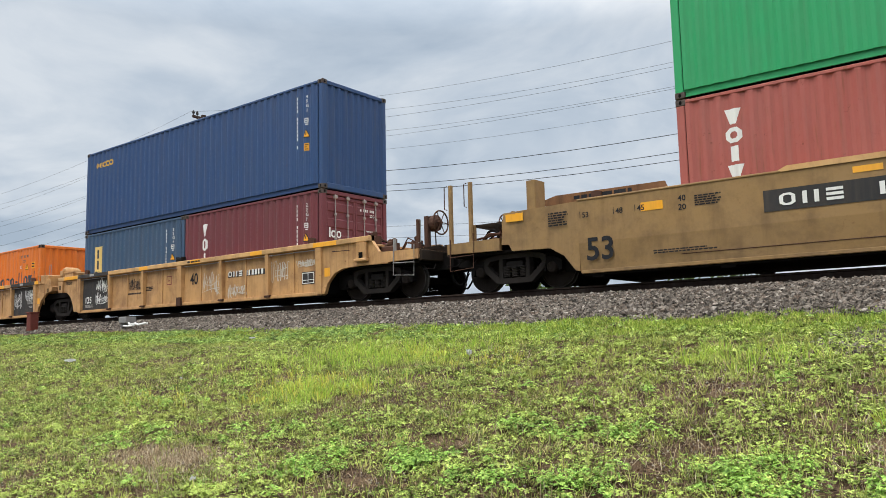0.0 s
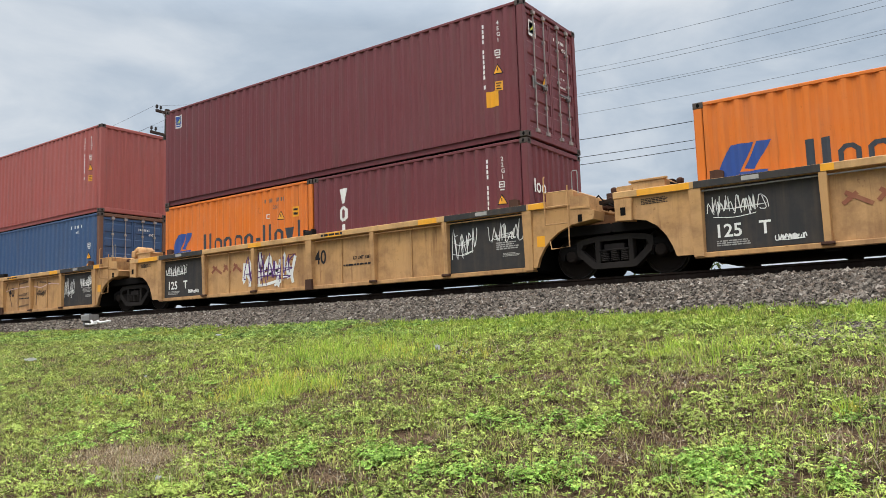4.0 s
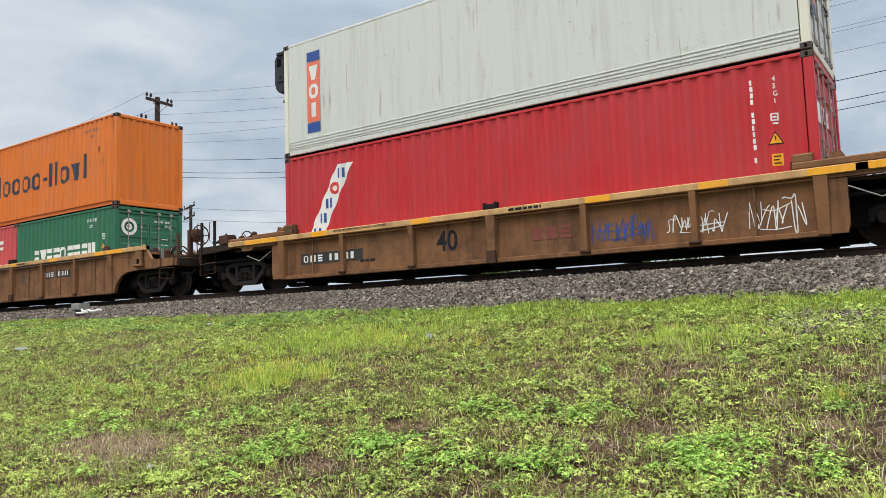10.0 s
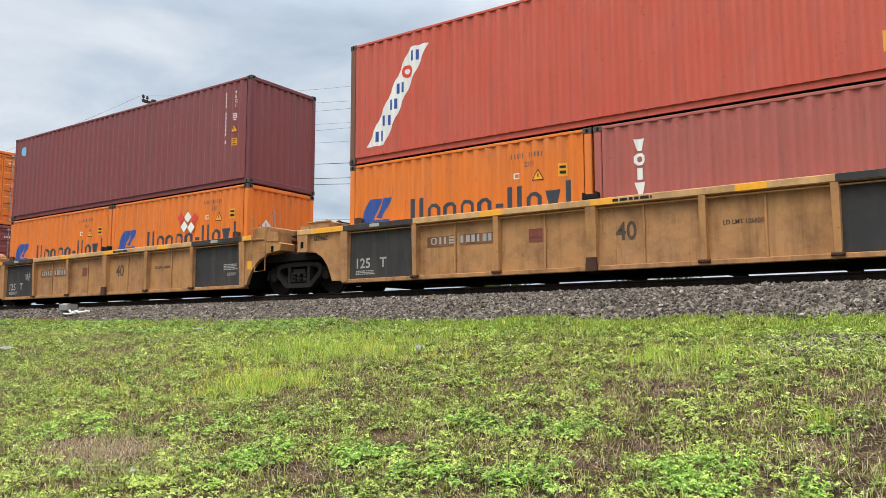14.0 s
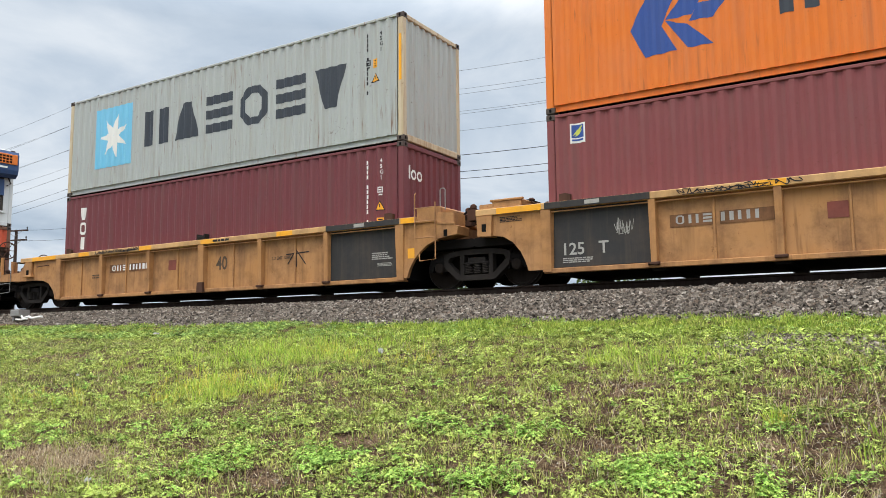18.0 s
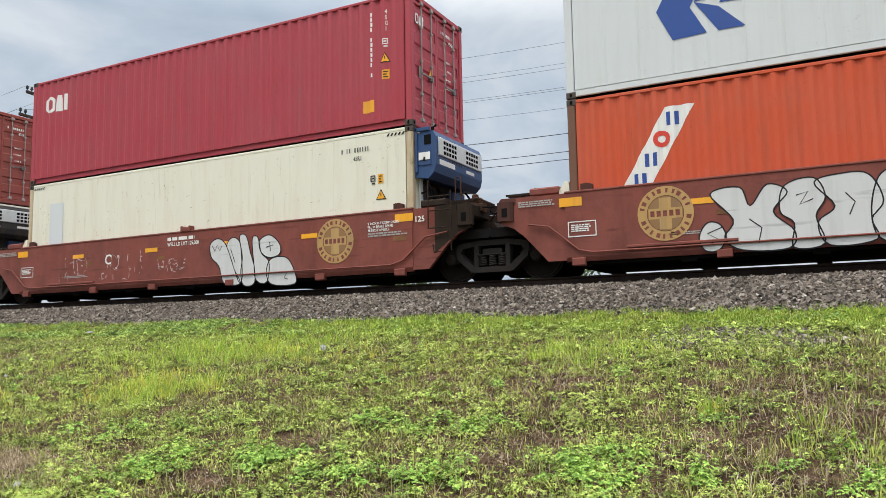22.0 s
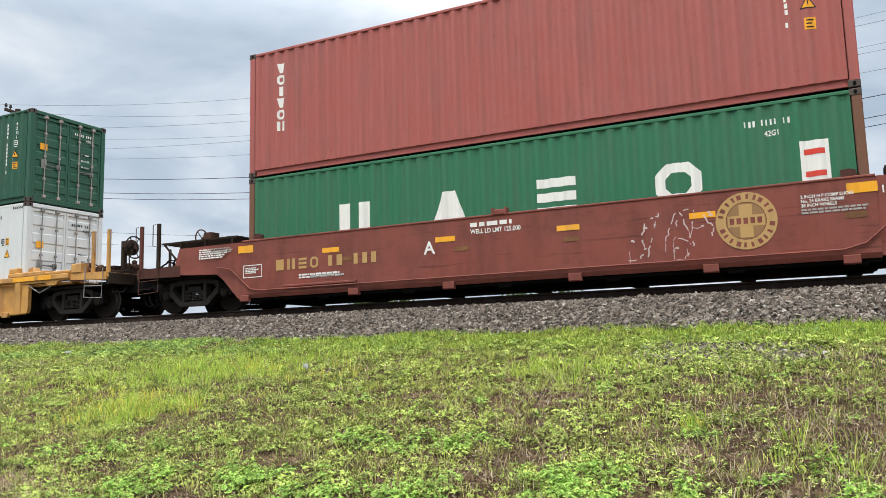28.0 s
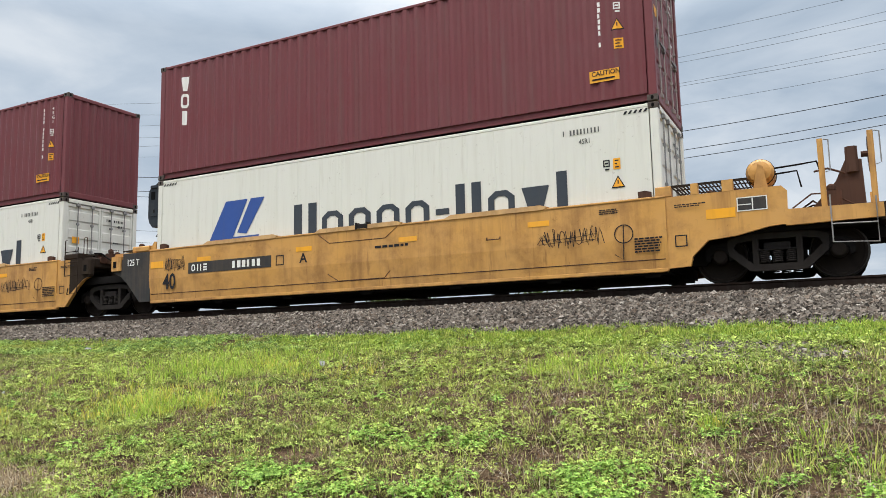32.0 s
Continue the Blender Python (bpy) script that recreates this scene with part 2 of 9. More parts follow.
# ---- mesh tools ----
class Geo:
    """Collects vertices and faces of one mesh."""

    def __init__(self):
        self.v, self.f, self.mi, self.slot = [], [], [], 0

    def face(self, pts):
        i = len(self.v)
        self.v.extend(tuple(p) for p in pts)
        self.f.append(tuple(range(i, i + len(pts))))
        self.mi.append(self.slot)
        return self

    def raw(self, v, f):
        i = len(self.v)
        self.v.extend(tuple(p) for p in v)
        self.f.extend(tuple(i + k for k in q) for q in f)
        self.mi.extend([self.slot] * len(f))
        return self

    def prism(self, poly, a, b, axis="y"):
        """Extrudes a closed outline (two coordinates) from a to b along an axis."""
        n = len(poly)
        put = {"x": lambda p, d: (d, p[0], p[1]), "y": lambda p, d: (p[0], d, p[1]), "z": lambda p, d: (p[0], p[1], d)}[axis]
        v = [put(p, a) for p in poly] + [put(p, b) for p in poly]
        f = [tuple(range(n))[::-1], tuple(range(n, 2 * n))] + [(i, (i + 1) % n, n + (i + 1) % n, n + i) for i in range(n)]
        return self.raw(v, f)

    def box(self, x0, x1, y0, y1, z0, z1, c=0.0):
        """A box; with c its long edges are chamfered."""
        d = (x1 - x0, y1 - y0, z1 - z0)
        k = d.index(max(d))
        r = [(x0, x1), (y0, y1), (z0, z1)]
        (p0, p1), (q0, q1) = [r[i] for i in range(3) if i != k]
        c = min(c, (p1 - p0) * 0.4, (q1 - q0) * 0.4)
        if c > 0:
            o = [(p0 + c, q0), (p1 - c, q0), (p1, q0 + c), (p1, q1 - c), (p1 - c, q1), (p0 + c, q1), (p0, q1 - c), (p0, q0 + c)]
        else:
            o = [(p0, q0), (p1, q0), (p1, q1), (p0, q1)]
        return self.prism(o, r[k][0], r[k][1], "xyz"[k])

    def tube(self, pts, r, n=6):
        pts = [Vector(p) for p in pts]
        rings = []
        for i, p in enumerate(pts):
            d = (pts[min(i + 1, len(pts) - 1)] - pts[max(i - 1, 0)]).normalized()
            s = d.cross(Vector((0, 0, 1)) if abs(d.z) < 0.9 else Vector((1, 0, 0))).normalized()
            u = s.cross(d)
            rings.append([p + r * (math.cos(2 * math.pi * k / n) * s + math.sin(2 * math.pi * k / n) * u) for k in range(n)])
        v = [q for ring in rings for q in ring]
        f = [(i * n + k, i * n + (k + 1) % n, (i + 1) * n + (k + 1) % n, (i + 1) * n + k) for i in range(len(pts) - 1) for k in range(n)]
        f += [tuple(range(n))[::-1], tuple(range(len(v) - n, len(v)))]
        return self.raw(v, f)

    def lathe(self, prof, centre, axis="y", n=24, caps=True):
        """Turns a profile of (radius, place along the axis) round an axis."""
        v, f = [], []
        for r, d in prof:
            for k in range(n):
                a = 2 * math.pi * k / n
                c, s = r * math.cos(a), r * math.sin(a)
                v.append({"y": (centre[0] + c, centre[1] + d, centre[2] + s), "x": (centre[0] + d, centre[1] + c, centre[2] + s),
                          "z": (centre[0] + c, centre[1] + s, centre[2] + d)}[axis])
        m = len(prof)
        f = [(i * n + k, i * n + (k + 1) % n, (i + 1) * n + (k + 1) % n, (i + 1) * n + k) for i in range(m - 1) for k in range(n)]
        if caps:
            f += [tuple(range(n))[::-1], tuple(range((m - 1) * n, m * n))]
        return self.raw(v, f)

    def ring(self, c, r, w, axis="x", n=20):
        """A thin hoop of tube width w."""
        pts = []
        for k in range(n + 1):
            a = 2 * math.pi * k / n
            p, q = r * math.cos(a), r * math.sin(a)
            pts.append({"x": (c[0], c[1] + p, c[2] + q), "y": (c[0] + p, c[1], c[2] + q), "z": (c[0] + p, c[1] + q, c[2])}[axis])
        return self.tube(pts, w, 5)

    def mesh(self, name, mats, smooth=False):
        me = bpy.data.meshes.new(name)
        me.from_pydata(self.v, [], self.f)
        for m in (mats if isinstance(mats, (list, tuple)) else [mats]):
            me.materials.append(m)
        if any(self.mi):
            me.polygons.foreach_set("material_index", self.mi)
        bm = bmesh.new()
        bm.from_mesh(me)
        bmesh.ops.recalc_face_normals(bm, faces=bm.faces)
        bm.to_mesh(me)
        bm.free()
        if smooth:
            me.polygons.foreach_set("use_smooth", [True] * len(me.polygons))
            me.set_sharp_from_angle(angle=radians(35))
        return me


def part(name, geo, mats, parent, label="", smooth=False, m=None):
    """One mesh object under a thing or a part; geo may be a Geo or a mesh that is shared."""
    me = geo.mesh(name, mats, smooth) if isinstance(geo, Geo) else geo
    ob = new(name, me)
    ob.parent = parent
    if m is not None:
        ob.matrix_basis = m
    if label:
        ob["label"] = label
    return ob


def thing(name, label, category, m=None, group="", kind=""):
    ob = new(name)
    ob.empty_display_size = 0.3
    if m is not None:
        ob.matrix_basis = m
    return tagged(ob, label, category, group, kind)


SHARED = {}


def shared(key, make):
    if key not in SHARED:
        SHARED[key] = make()
    return SHARED[key]


# ---- flat marks: shapes as convex polygons in two coordinates ----
def rect(x, z, w, h):
    return [[(x, z), (x + w, z), (x + w, z + h), (x, z + h)]]


def outline(x, z, w, h, k=0.02):
    """A thin upright rectangle drawn as a frame."""
    return rect(x, z, w, k) + rect(x, z + h - k, w, k) + rect(x, z + k, k, h - 2 * k) + rect(x + w - k, z + k, k, h - 2 * k)


def hoop(x, z, w, h, k=0.22):
    """An eight-sided ring."""
    def o(i):
        a, b = x + i, z + i
        c, d = x + w - i, z + h - i
        e = min(c - a, d - b) * 0.28
        return [(a + e, b), (c - e, b), (c, b + e), (c, d - e), (c - e, d), (a + e, d), (a, d - e), (a, b + e)]
    p, q = o(0), o(min(w, h) * k)
    return [[p[i], p[(i + 1) % 8], q[(i + 1) % 8], q[i]] for i in range(8)]


def block_word(x, z, h, spec, wide=0.62, gap=0.14, lean=0.0, k=0.24, fit=0.0):
    """A row of plain shapes standing for a brand's lettering: I bar, H two bars, O ring, B block, T triangle, - dash, . space; lower case is less tall."""
    out, start = [], x
    for ch in spec:
        low = ch.islower()
        hh = h * (0.72 if low else 1.0)
        c = ch.upper()
        w = h * wide * (0.9 if low else 1.0)
        if c == "I":
            w = h * 0.2
            out += rect(x, z, w, hh)
        elif c == "H":
            out += rect(x, z, w * 0.36, hh) + rect(x + w * 0.64, z, w * 0.36, hh)
        elif c == "O":
            out += hoop(x, z, w, hh, k)
        elif c == "B":
            out += rect(x, z, w, hh)
        elif c == "E":
            out += [p for i in range(3) for p in rect(x, z + hh * 0.38 * i, w, hh * 0.24)]
        elif c == "T":
            out += [[(x, z), (x + w, z), (x + w * 0.68, z + hh), (x + w * 0.32, z + hh)]]
        elif c == "V":
            out += [[(x + w * 0.32, z), (x + w * 0.68, z), (x + w, z + hh), (x, z + hh)]]
        elif c == "-":
            w = h * 0.3
            out += rect(x, z + h * 0.3, w, h * 0.15)
        x += w + h * gap
    if fit:
        q = fit / (x - h * gap - start)
        out = [[(start + (a - start) * q, b) for a, b in p] for p in out]
    return [[(a + lean * (b - z), b) for a, b in p] for p in out]


def block_column(x, z, w, h, n, gap=0.3, spec="BIOIOB"):
    """Plain shapes one under another, standing for lettering that runs downwards from z."""
    out = []
    for i in range(n):
        z0 = z - (i + 1) * h - i * gap * h
        c = spec[i % len(spec)]
        if c == "O":
            out += hoop(x, z0, w, h, 0.28)
        elif c == "H":
            out += rect(x, z0, w * 0.36, h) + rect(x + w * 0.64, z0, w * 0.36, h)
        elif c == "I":
            out += rect(x + w * 0.25, z0, w * 0.5, h)
        elif c == "T":
            out += [[(x + w * 0.3, z0), (x + w * 0.7, z0), (x + w, z0 + h), (x, z0 + h)]]
        else:
            out += rect(x, z0, w, h)
    return out


def bar_row(x, z, h, n, rnd, w=0.6, gap=0.35):
    """Small bars for a code that cannot be read."""
    out = []
    for i in range(n):
        ww = h * w * rnd.uniform(0.6, 1.1)
        if rnd.random() < 0.88:
            out += rect(x, z, ww, h)
        x += h * (w + gap)
    return out


def bar_column(x, z, h, n, rnd):
    out = []
    for i in range(n):
        if i in (4, 11):
            continue
        out += rect(x + rnd.uniform(0, 0.006), z - (i + 1) * h * 1.3, h * rnd.uniform(0.42, 0.6), h)
    return out


def text_block(x, z, w, lines, h, rnd):
    """Lines of small print as bars."""
    out = []
    for i in range(lines):
        cx, end = x, x + w * rnd.uniform(0.75, 1.0)
        while cx < end:
            ww = min(rnd.uniform(1.2, 4.0) * h, end - cx)
            out += rect(cx, z - i * h * 1.6, ww, h)
            cx += ww + h * 0.55
    return out


def warning(x, z, s):
    return [[(x, z), (x + s, z), (x + s / 2, z + s * 0.9)]]


def ellipse(cx, cz, rx, rz, n=20):
    return [[(cx + rx * math.cos(2 * math.pi * i / n), cz + rz * math.sin(2 * math.pi * i / n)) for i in range(n)]]


def annulus(cx, cz, r0, r1, n=28):
    p = lambda r, i: (cx + r * math.cos(2 * math.pi * i / n), cz + r * math.sin(2 * math.pi * i / n))
    return [[p(r0, i), p(r1, i), p(r1, i + 1), p(r0, i + 1)] for i in range(n)]


def bubble(pts, n=5):
    """A closed rounded outline through a few corners."""
    m, out = len(pts), []
    for i in range(m):
        a, b, c, d = (Vector(pts[(i + k - 1) % m]) for k in range(4))
        for k in range(n):
            u = k / n
            q = 0.5 * (2 * b + (c - a) * u + (2 * a - 5 * b + 4 * c - d) * u ** 2 + (3 * b - a - 3 * c + d) * u ** 3)
            out.append((q.x, q.y))
    return out


def stroke(pts, w):
    """A painted line as a ribbon of quads that share their corners."""
    pts = [q for k, q in enumerate(pts) if k == 0 or math.hypot(q[0] - pts[k - 1][0], q[1] - pts[k - 1][1]) > 1e-4]
    if len(pts) < 2:
        return []
    side = []
    for k, (x, z) in enumerate(pts):
        (xa, za), (xb, zb) = pts[max(k - 1, 0)], pts[min(k + 1, len(pts) - 1)]
        d = math.hypot(xb - xa, zb - za) or 1
        a, b = -(zb - za) / d * w / 2, (xb - xa) / d * w / 2
        side.append(((x + a, z + b), (x - a, z - b)))
    return [[p0, q0, q1, p1] for (p0, q0), (p1, q1) in zip(side, side[1:])]


def curve_through(pts, n=4):
    """An open smooth line through a few points."""
    out = []
    for i in range(len(pts) - 1):
        a, b, c, d = (Vector(pts[min(max(i + k - 1, 0), len(pts) - 1)]) for k in range(4))
        for k in range(n):
            u = k / n
            q = 0.5 * (2 * b + (c - a) * u + (2 * a - 5 * b + 4 * c - d) * u ** 2 + (3 * b - a - 3 * c + d) * u ** 3)
            out.append((q.x, q.y))
    return out + [pts[-1]]


def scribble(x, z, w, h, seed, lw=0.018):
    """A sprayed tag without any lettering: tall hooked strokes crowded over one another, with flourishes across."""
    r = random.Random(seed)
    out = []
    k = max(5, min(12, round(3.4 * w / h + 1.6)))
    cell = w / k
    for i in range(k):
        a, b = x + cell * (i - 0.25), x + cell * (i + 1.25)
        lo, hi = z + h * r.uniform(0.05, 0.3), z + h * r.uniform(0.68, 1.0)
        up = r.random() < 0.5
        pts = []
        m = r.randint(4, 6)
        for j in range(m):
            u = a + (b - a) * min(1.0, max(0.0, j / (m - 1) + r.uniform(-0.34, 0.34)))
            v = (hi if up else lo) + h * r.uniform(-0.16, 0.16) * (0.4 if j in (0, m - 1) else 1.0)
            pts.append((u, min(z + h, max(z, v))))
            up = not up if r.random() < 0.8 else up
        out += stroke(curve_through(pts, r.choice((2, 3, 5))), lw * r.uniform(0.7, 1.1))
    for j in range(2):
        zz = z + h * r.uniform(0.0, 0.3) + j * h * r.uniform(0.2, 0.45)
        out += stroke(curve_through([(x + w * r.uniform(0.0, 0.25), zz), (x + w * 0.45, zz + h * r.uniform(-0.1, 0.1)), (x + w * r.uniform(0.75, 1.0), zz + h * r.uniform(0.0, 0.16)), (x + w * r.uniform(0.4, 0.7), zz - h * 0.04)], 4), lw * 0.7)
    return out


def faded_outlines(x, z, w, h, seed, n=4, lw=0.016):
    """Weathered sprayed outlines: broken tall loops with drips, more gaps than line, without any lettering."""
    r = random.Random(seed)
    out = []
    step = w / n
    for i in range(n):
        x0, x1 = x + i * step + step * r.uniform(0.0, 0.15), x + (i + 1) * step - step * r.uniform(0.05, 0.25)
        top, low = z + h * r.uniform(0.75, 1.0), z + h * r.uniform(0.0, 0.25)
        lean = r.uniform(-0.22, 0.22)
        sides = [[(x0, low), (x0 + lean * 0.5, (low + top) / 2), (x0 + lean, top)],
                 [(x0 + lean, top), ((x0 + x1) / 2 + lean, top + h * r.uniform(-0.12, 0.1)), (x1 + lean, top - h * r.uniform(0, 0.25))],
                 [(x1 + lean, top), (x1 + r.uniform(-0.1, 0.05), (low + top) / 2), (x1, low + h * r.uniform(0, 0.3))],
                 [(x0, low), ((x0 + x1) / 2, low - h * 0.05), (x1, low + h * 0.1)],
                 [(x0 + lean * 0.5, (low + top) / 2), (x1, (low + top) / 2 + h * r.uniform(-0.2, 0.2))]]
        for s in sides:
            if r.random() < 0.45:
                continue
            line = [(a + r.uniform(-0.02, 0.02), b + r.uniform(-0.025, 0.025)) for a, b in curve_through(s, 7)]
            k = r.randint(0, 3)
            while k < len(line) - 2:
                m = k + r.randint(1, 4)
                out += stroke(line[k:m + 1], lw * r.uniform(0.4, 1.4))
                k = m + r.choice((0, 1, 1, 2, 3))
        for k in range(r.randint(1, 3)):
            a, b, w1 = r.uniform(x0, x1), z + h * r.uniform(0.1, 0.9), r.uniform(0.03, 0.09)
            out.append([(a, b), (a + w1, b + w1 * r.uniform(-0.3, 0.3)), (a + w1 * 0.8, b + w1 * 0.5), (a + w1 * 0.1, b + w1 * 0.4)])
        for k in range(r.randint(0, 2)):
            dx = r.uniform(x0, x1)
            out += stroke([(dx, low + h * 0.15), (dx + 0.01, low - h * r.uniform(0.0, 0.15))], lw * 0.6)
    return out


FONT_CACHE = {}


def letters(s, x, z, h, squeeze=1.0):
    """Readable writing as flat triangles, with the built-in font; x, z is its lower left corner and h the height of a capital."""
    if s not in FONT_CACHE:
        cu = bpy.data.curves.new("letters", "FONT")
        cu.body, cu.size, cu.resolution_u, cu.offset = s, 1.0, 3, 0.018
        ob = new("letters", cu)
        bpy.context.view_layer.update()
        me = ob.to_mesh()
        me.calc_loop_triangles()
        FONT_CACHE[s] = [[(me.vertices[i].co.x, me.vertices[i].co.y) for i in t.vertices] for t in me.loop_triangles]
        ob.to_mesh_clear()
        bpy.data.objects.remove(ob)
        bpy.data.curves.remove(cu)
    k = h / 0.69
    return [[(x + a * k * squeeze, z + b * k) for a, b in p] for p in FONT_CACHE[s]]


def cut(poly, x0, x1):
    """The part of a convex polygon between two upright lines."""
    for lim, sign in ((x0, 1), (x1, -1)):
        out = []
        for i, p in enumerate(poly):
            q = poly[(i + 1) % len(poly)]
            a, b = (p[0] - lim) * sign, (q[0] - lim) * sign
            if a >= 0:
                out.append(p)
            if a * b < 0:
                s = a / (a - b)
                out.append((lim, p[1] + s * (q[1] - p[1])))
        poly = out
        if len(poly) < 3:
            return []
    return poly


SPLIT = {"brand_lettering": "letter_block", "reporting_marks": "mark_block", "reflector_strip": "reflector_strip", "faded_strip": "faded_strip", "load_lettering": "letter", "size_number": "digit", "size_code": "digit",
         "logo": "logo_stroke", "logo_blocks": "logo_block", "script_bars": "script_bar", "end_lettering": "letter_block", "hazard_placard": "hazard_placard", "web_lettering": "letter_block", "tare_lettering": "letter",
         "brand_panel": "brand_panel", "small_label": "small_label", "clearance_lettering": "clearance_strip", "round_label": "round_label", "graffiti": "graffiti", "graffiti_outline": "graffiti_outline", "height_print": "print_bar", "painted_out_marks": "painted_out_mark"}
WHOLE = {"graffiti", "painted_out_marks", "graffiti_outline", "logo_star", "logo_ring", "round_logo", "round_logo_cross", "inspection_plate", "data_box", "inspection_box", "approval_plate", "logo_band"}


def clusters_of(polys):
    """Groups polygons whose boxes touch."""
    bx = [(min(q[0] for q in p) - 0.002, max(q[0] for q in p) + 0.002, min(q[1] for q in p) - 0.002, max(q[1] for q in p) + 0.002) for p in polys]
    left, out = list(range(len(polys))), []
    while left:
        grp, todo = [], [left.pop(0)]
        while todo:
            i = todo.pop()
            grp.append(i)
            hit = [j for j in left if bx[i][0] <= bx[j][1] and bx[j][0] <= bx[i][1] and bx[i][2] <= bx[j][3] and bx[j][2] <= bx[i][3]]
            for j in hit:
                left.remove(j)
            todo += hit
        out.append([polys[i] for i in grp])
    return out


def decal(name, polys, mat_, parent, depth, breaks=None, axis="y", lift=0.004, label=""):
    """Marks laid on a wall: depth(u) is the wall's place, and the marks follow its folds at the breaks. Marks that can be told apart become parts of their own."""
    if name in SPLIT:
        groups, nm = clusters_of(polys), SPLIT[name]
    else:
        groups, nm = [polys], name
    for grp in groups:
        g = Geo()
        for k, p in enumerate(grp):
            up = lift + (0.00015 * (k % 11) if name in WHOLE else 0.0)
            lo, hi = min(q[0] for q in p), max(q[0] for q in p)
            if breaks is None:
                pieces = [p]
            else:
                bs = [lo - 1e-4] + [b for b in breaks if lo < b < hi] + [hi + 1e-4]
                pieces = [cut(p, a, b) for a, b in zip(bs, bs[1:])]
            for c in pieces:
                if len(c) >= 3:
                    if axis == "y":
                        g.face([(u, depth(u) - up, z) for u, z in c])
                    else:
                        g.face([(depth(u) + up, u, z) for u, z in c])
        if g.f:
            ob = part(nm, g, mat_, parent, label)
            if (name not in SPLIT and name not in WHOLE and len(grp) > 1) or (nm.startswith("graffiti") and len(grp) > 1):
                ob["kind"] = "stuff"

# ---- the line of the track and the train's run ----
TRACK_Y, RAIL_Z = 14.531, 2.557
KNOTS = [0, 4, 8, 12, 16, 20, 24, 28, 32]
RUN = [0.000, 37.973, 75.562, 113.031, 150.470, 187.294, 223.930, 260.584, 296.691]


def natural_spline(ks, vs):
    n = len(ks)
    h = np.diff(ks).astype(float)
    a, b = np.zeros((n, n)), np.zeros(n)
    a[0, 0] = a[-1, -1] = 1
    for i in range(1, n - 1):
        a[i, i - 1:i + 2] = h[i - 1], 2 * (h[i - 1] + h[i]), h[i]
        b[i] = 6 * ((vs[i + 1] - vs[i]) / h[i] - (vs[i] - vs[i - 1]) / h[i - 1])
    m = np.linalg.solve(a, b)

    def at(t):
        i = int(min(max(np.searchsorted(ks, t) - 1, 0), n - 2))
        p, q = ks[i + 1] - t, t - ks[i]
        return float(m[i] * p ** 3 / 6 / h[i] + m[i + 1] * q ** 3 / 6 / h[i] + (vs[i] / h[i] - m[i] * h[i] / 6) * p + (vs[i + 1] / h[i] - m[i + 1] * h[i] / 6) * q)
    return at


travel = natural_spline(KNOTS, RUN)
RIDERS = []     # things that go with the train: (thing, x along the train, z above the rail)
WHEELSETS = []  # (wheelset, x on its truck)


def ride(ob, x, z=0.0, y=0.0):
    ob.matrix_basis = pose(x, TRACK_Y + y, RAIL_Z + z)
    RIDERS.append((ob, x, z, y))
    return ob


# ---- shipping containers ----
CW = 2.438
PITCH, DEEP = 0.278, 0.034


def folds(x0, x1, pitch=PITCH):
    """Break lines of a trapezoid corrugation between x0 and x1 and its depth at any x."""
    n = max(2, round((x1 - x0) / pitch))
    p = (x1 - x0) / n
    br = [x0 + p * (i + k) for i in range(n) for k in (0.0, 0.26, 0.5, 0.76)] + [x1]

    def depth(x):
        u = ((x - x0) / p) % 1.0
        if u < 0.26:
            return 0.0
        if u < 0.5:
            return (u - 0.26) / 0.24
        if u < 0.76:
            return 1.0
        return 1.0 - (u - 0.76) / 0.24
    return br, depth


def corrugated(x0, x1, z0, z1, pitch=PITCH, deep=DEEP):
    """A folded sheet facing -y at y = 0, with its returns at the top and the bottom."""
    br, dep = folds(x0, x1, pitch)
    g = Geo()
    v, f = [], []
    for x in br:
        y = dep(x if x < x1 else x0) * deep
        v += [(x, 0.012, z0 - 0.0), (x, y, z0), (x, y, z1), (x, 0.05, z1), (x, 0.05, z0)]
    n = len(br)
    for i in range(n - 1):
        a, b = i * 5, (i + 1) * 5
        f += [(a + 1, b + 1, b + 2, a + 2), (a + 2, b + 2, b + 3, a + 3), (a, b, b + 1, a + 1), (a + 4, a + 3, b + 3, b + 4)]
    g.raw(v, f)
    return g


CASTM = paint("worn_casting_steel", (0.075, 0.058, 0.05), 0.7, 0.6, 0.5, grime=(0.03, 0.025, 0.02))


RODM = paint("worn_door_rod_paint", (0.33, 0.29, 0.275), 0.6, 0.4, 0.4)


def casting():
    g = Geo()
    g.box(-0.089, 0.089, -0.081, 0.081, -0.059, 0.059, 0.012)
    g.slot = 1
    for y in (-0.0835, 0.0835):
        g.face([(0.045 * math.cos(a) * 0.6, y, 0.04 * math.sin(a)) for a in [2 * math.pi * k / 10 for k in range(10)]])
    for x in (-0.0915, 0.0915):
        g.face([(x, 0.03 * math.cos(a), 0.04 * math.sin(a)) for a in [2 * math.pi * k / 10 for k in range(10)]])
    return g


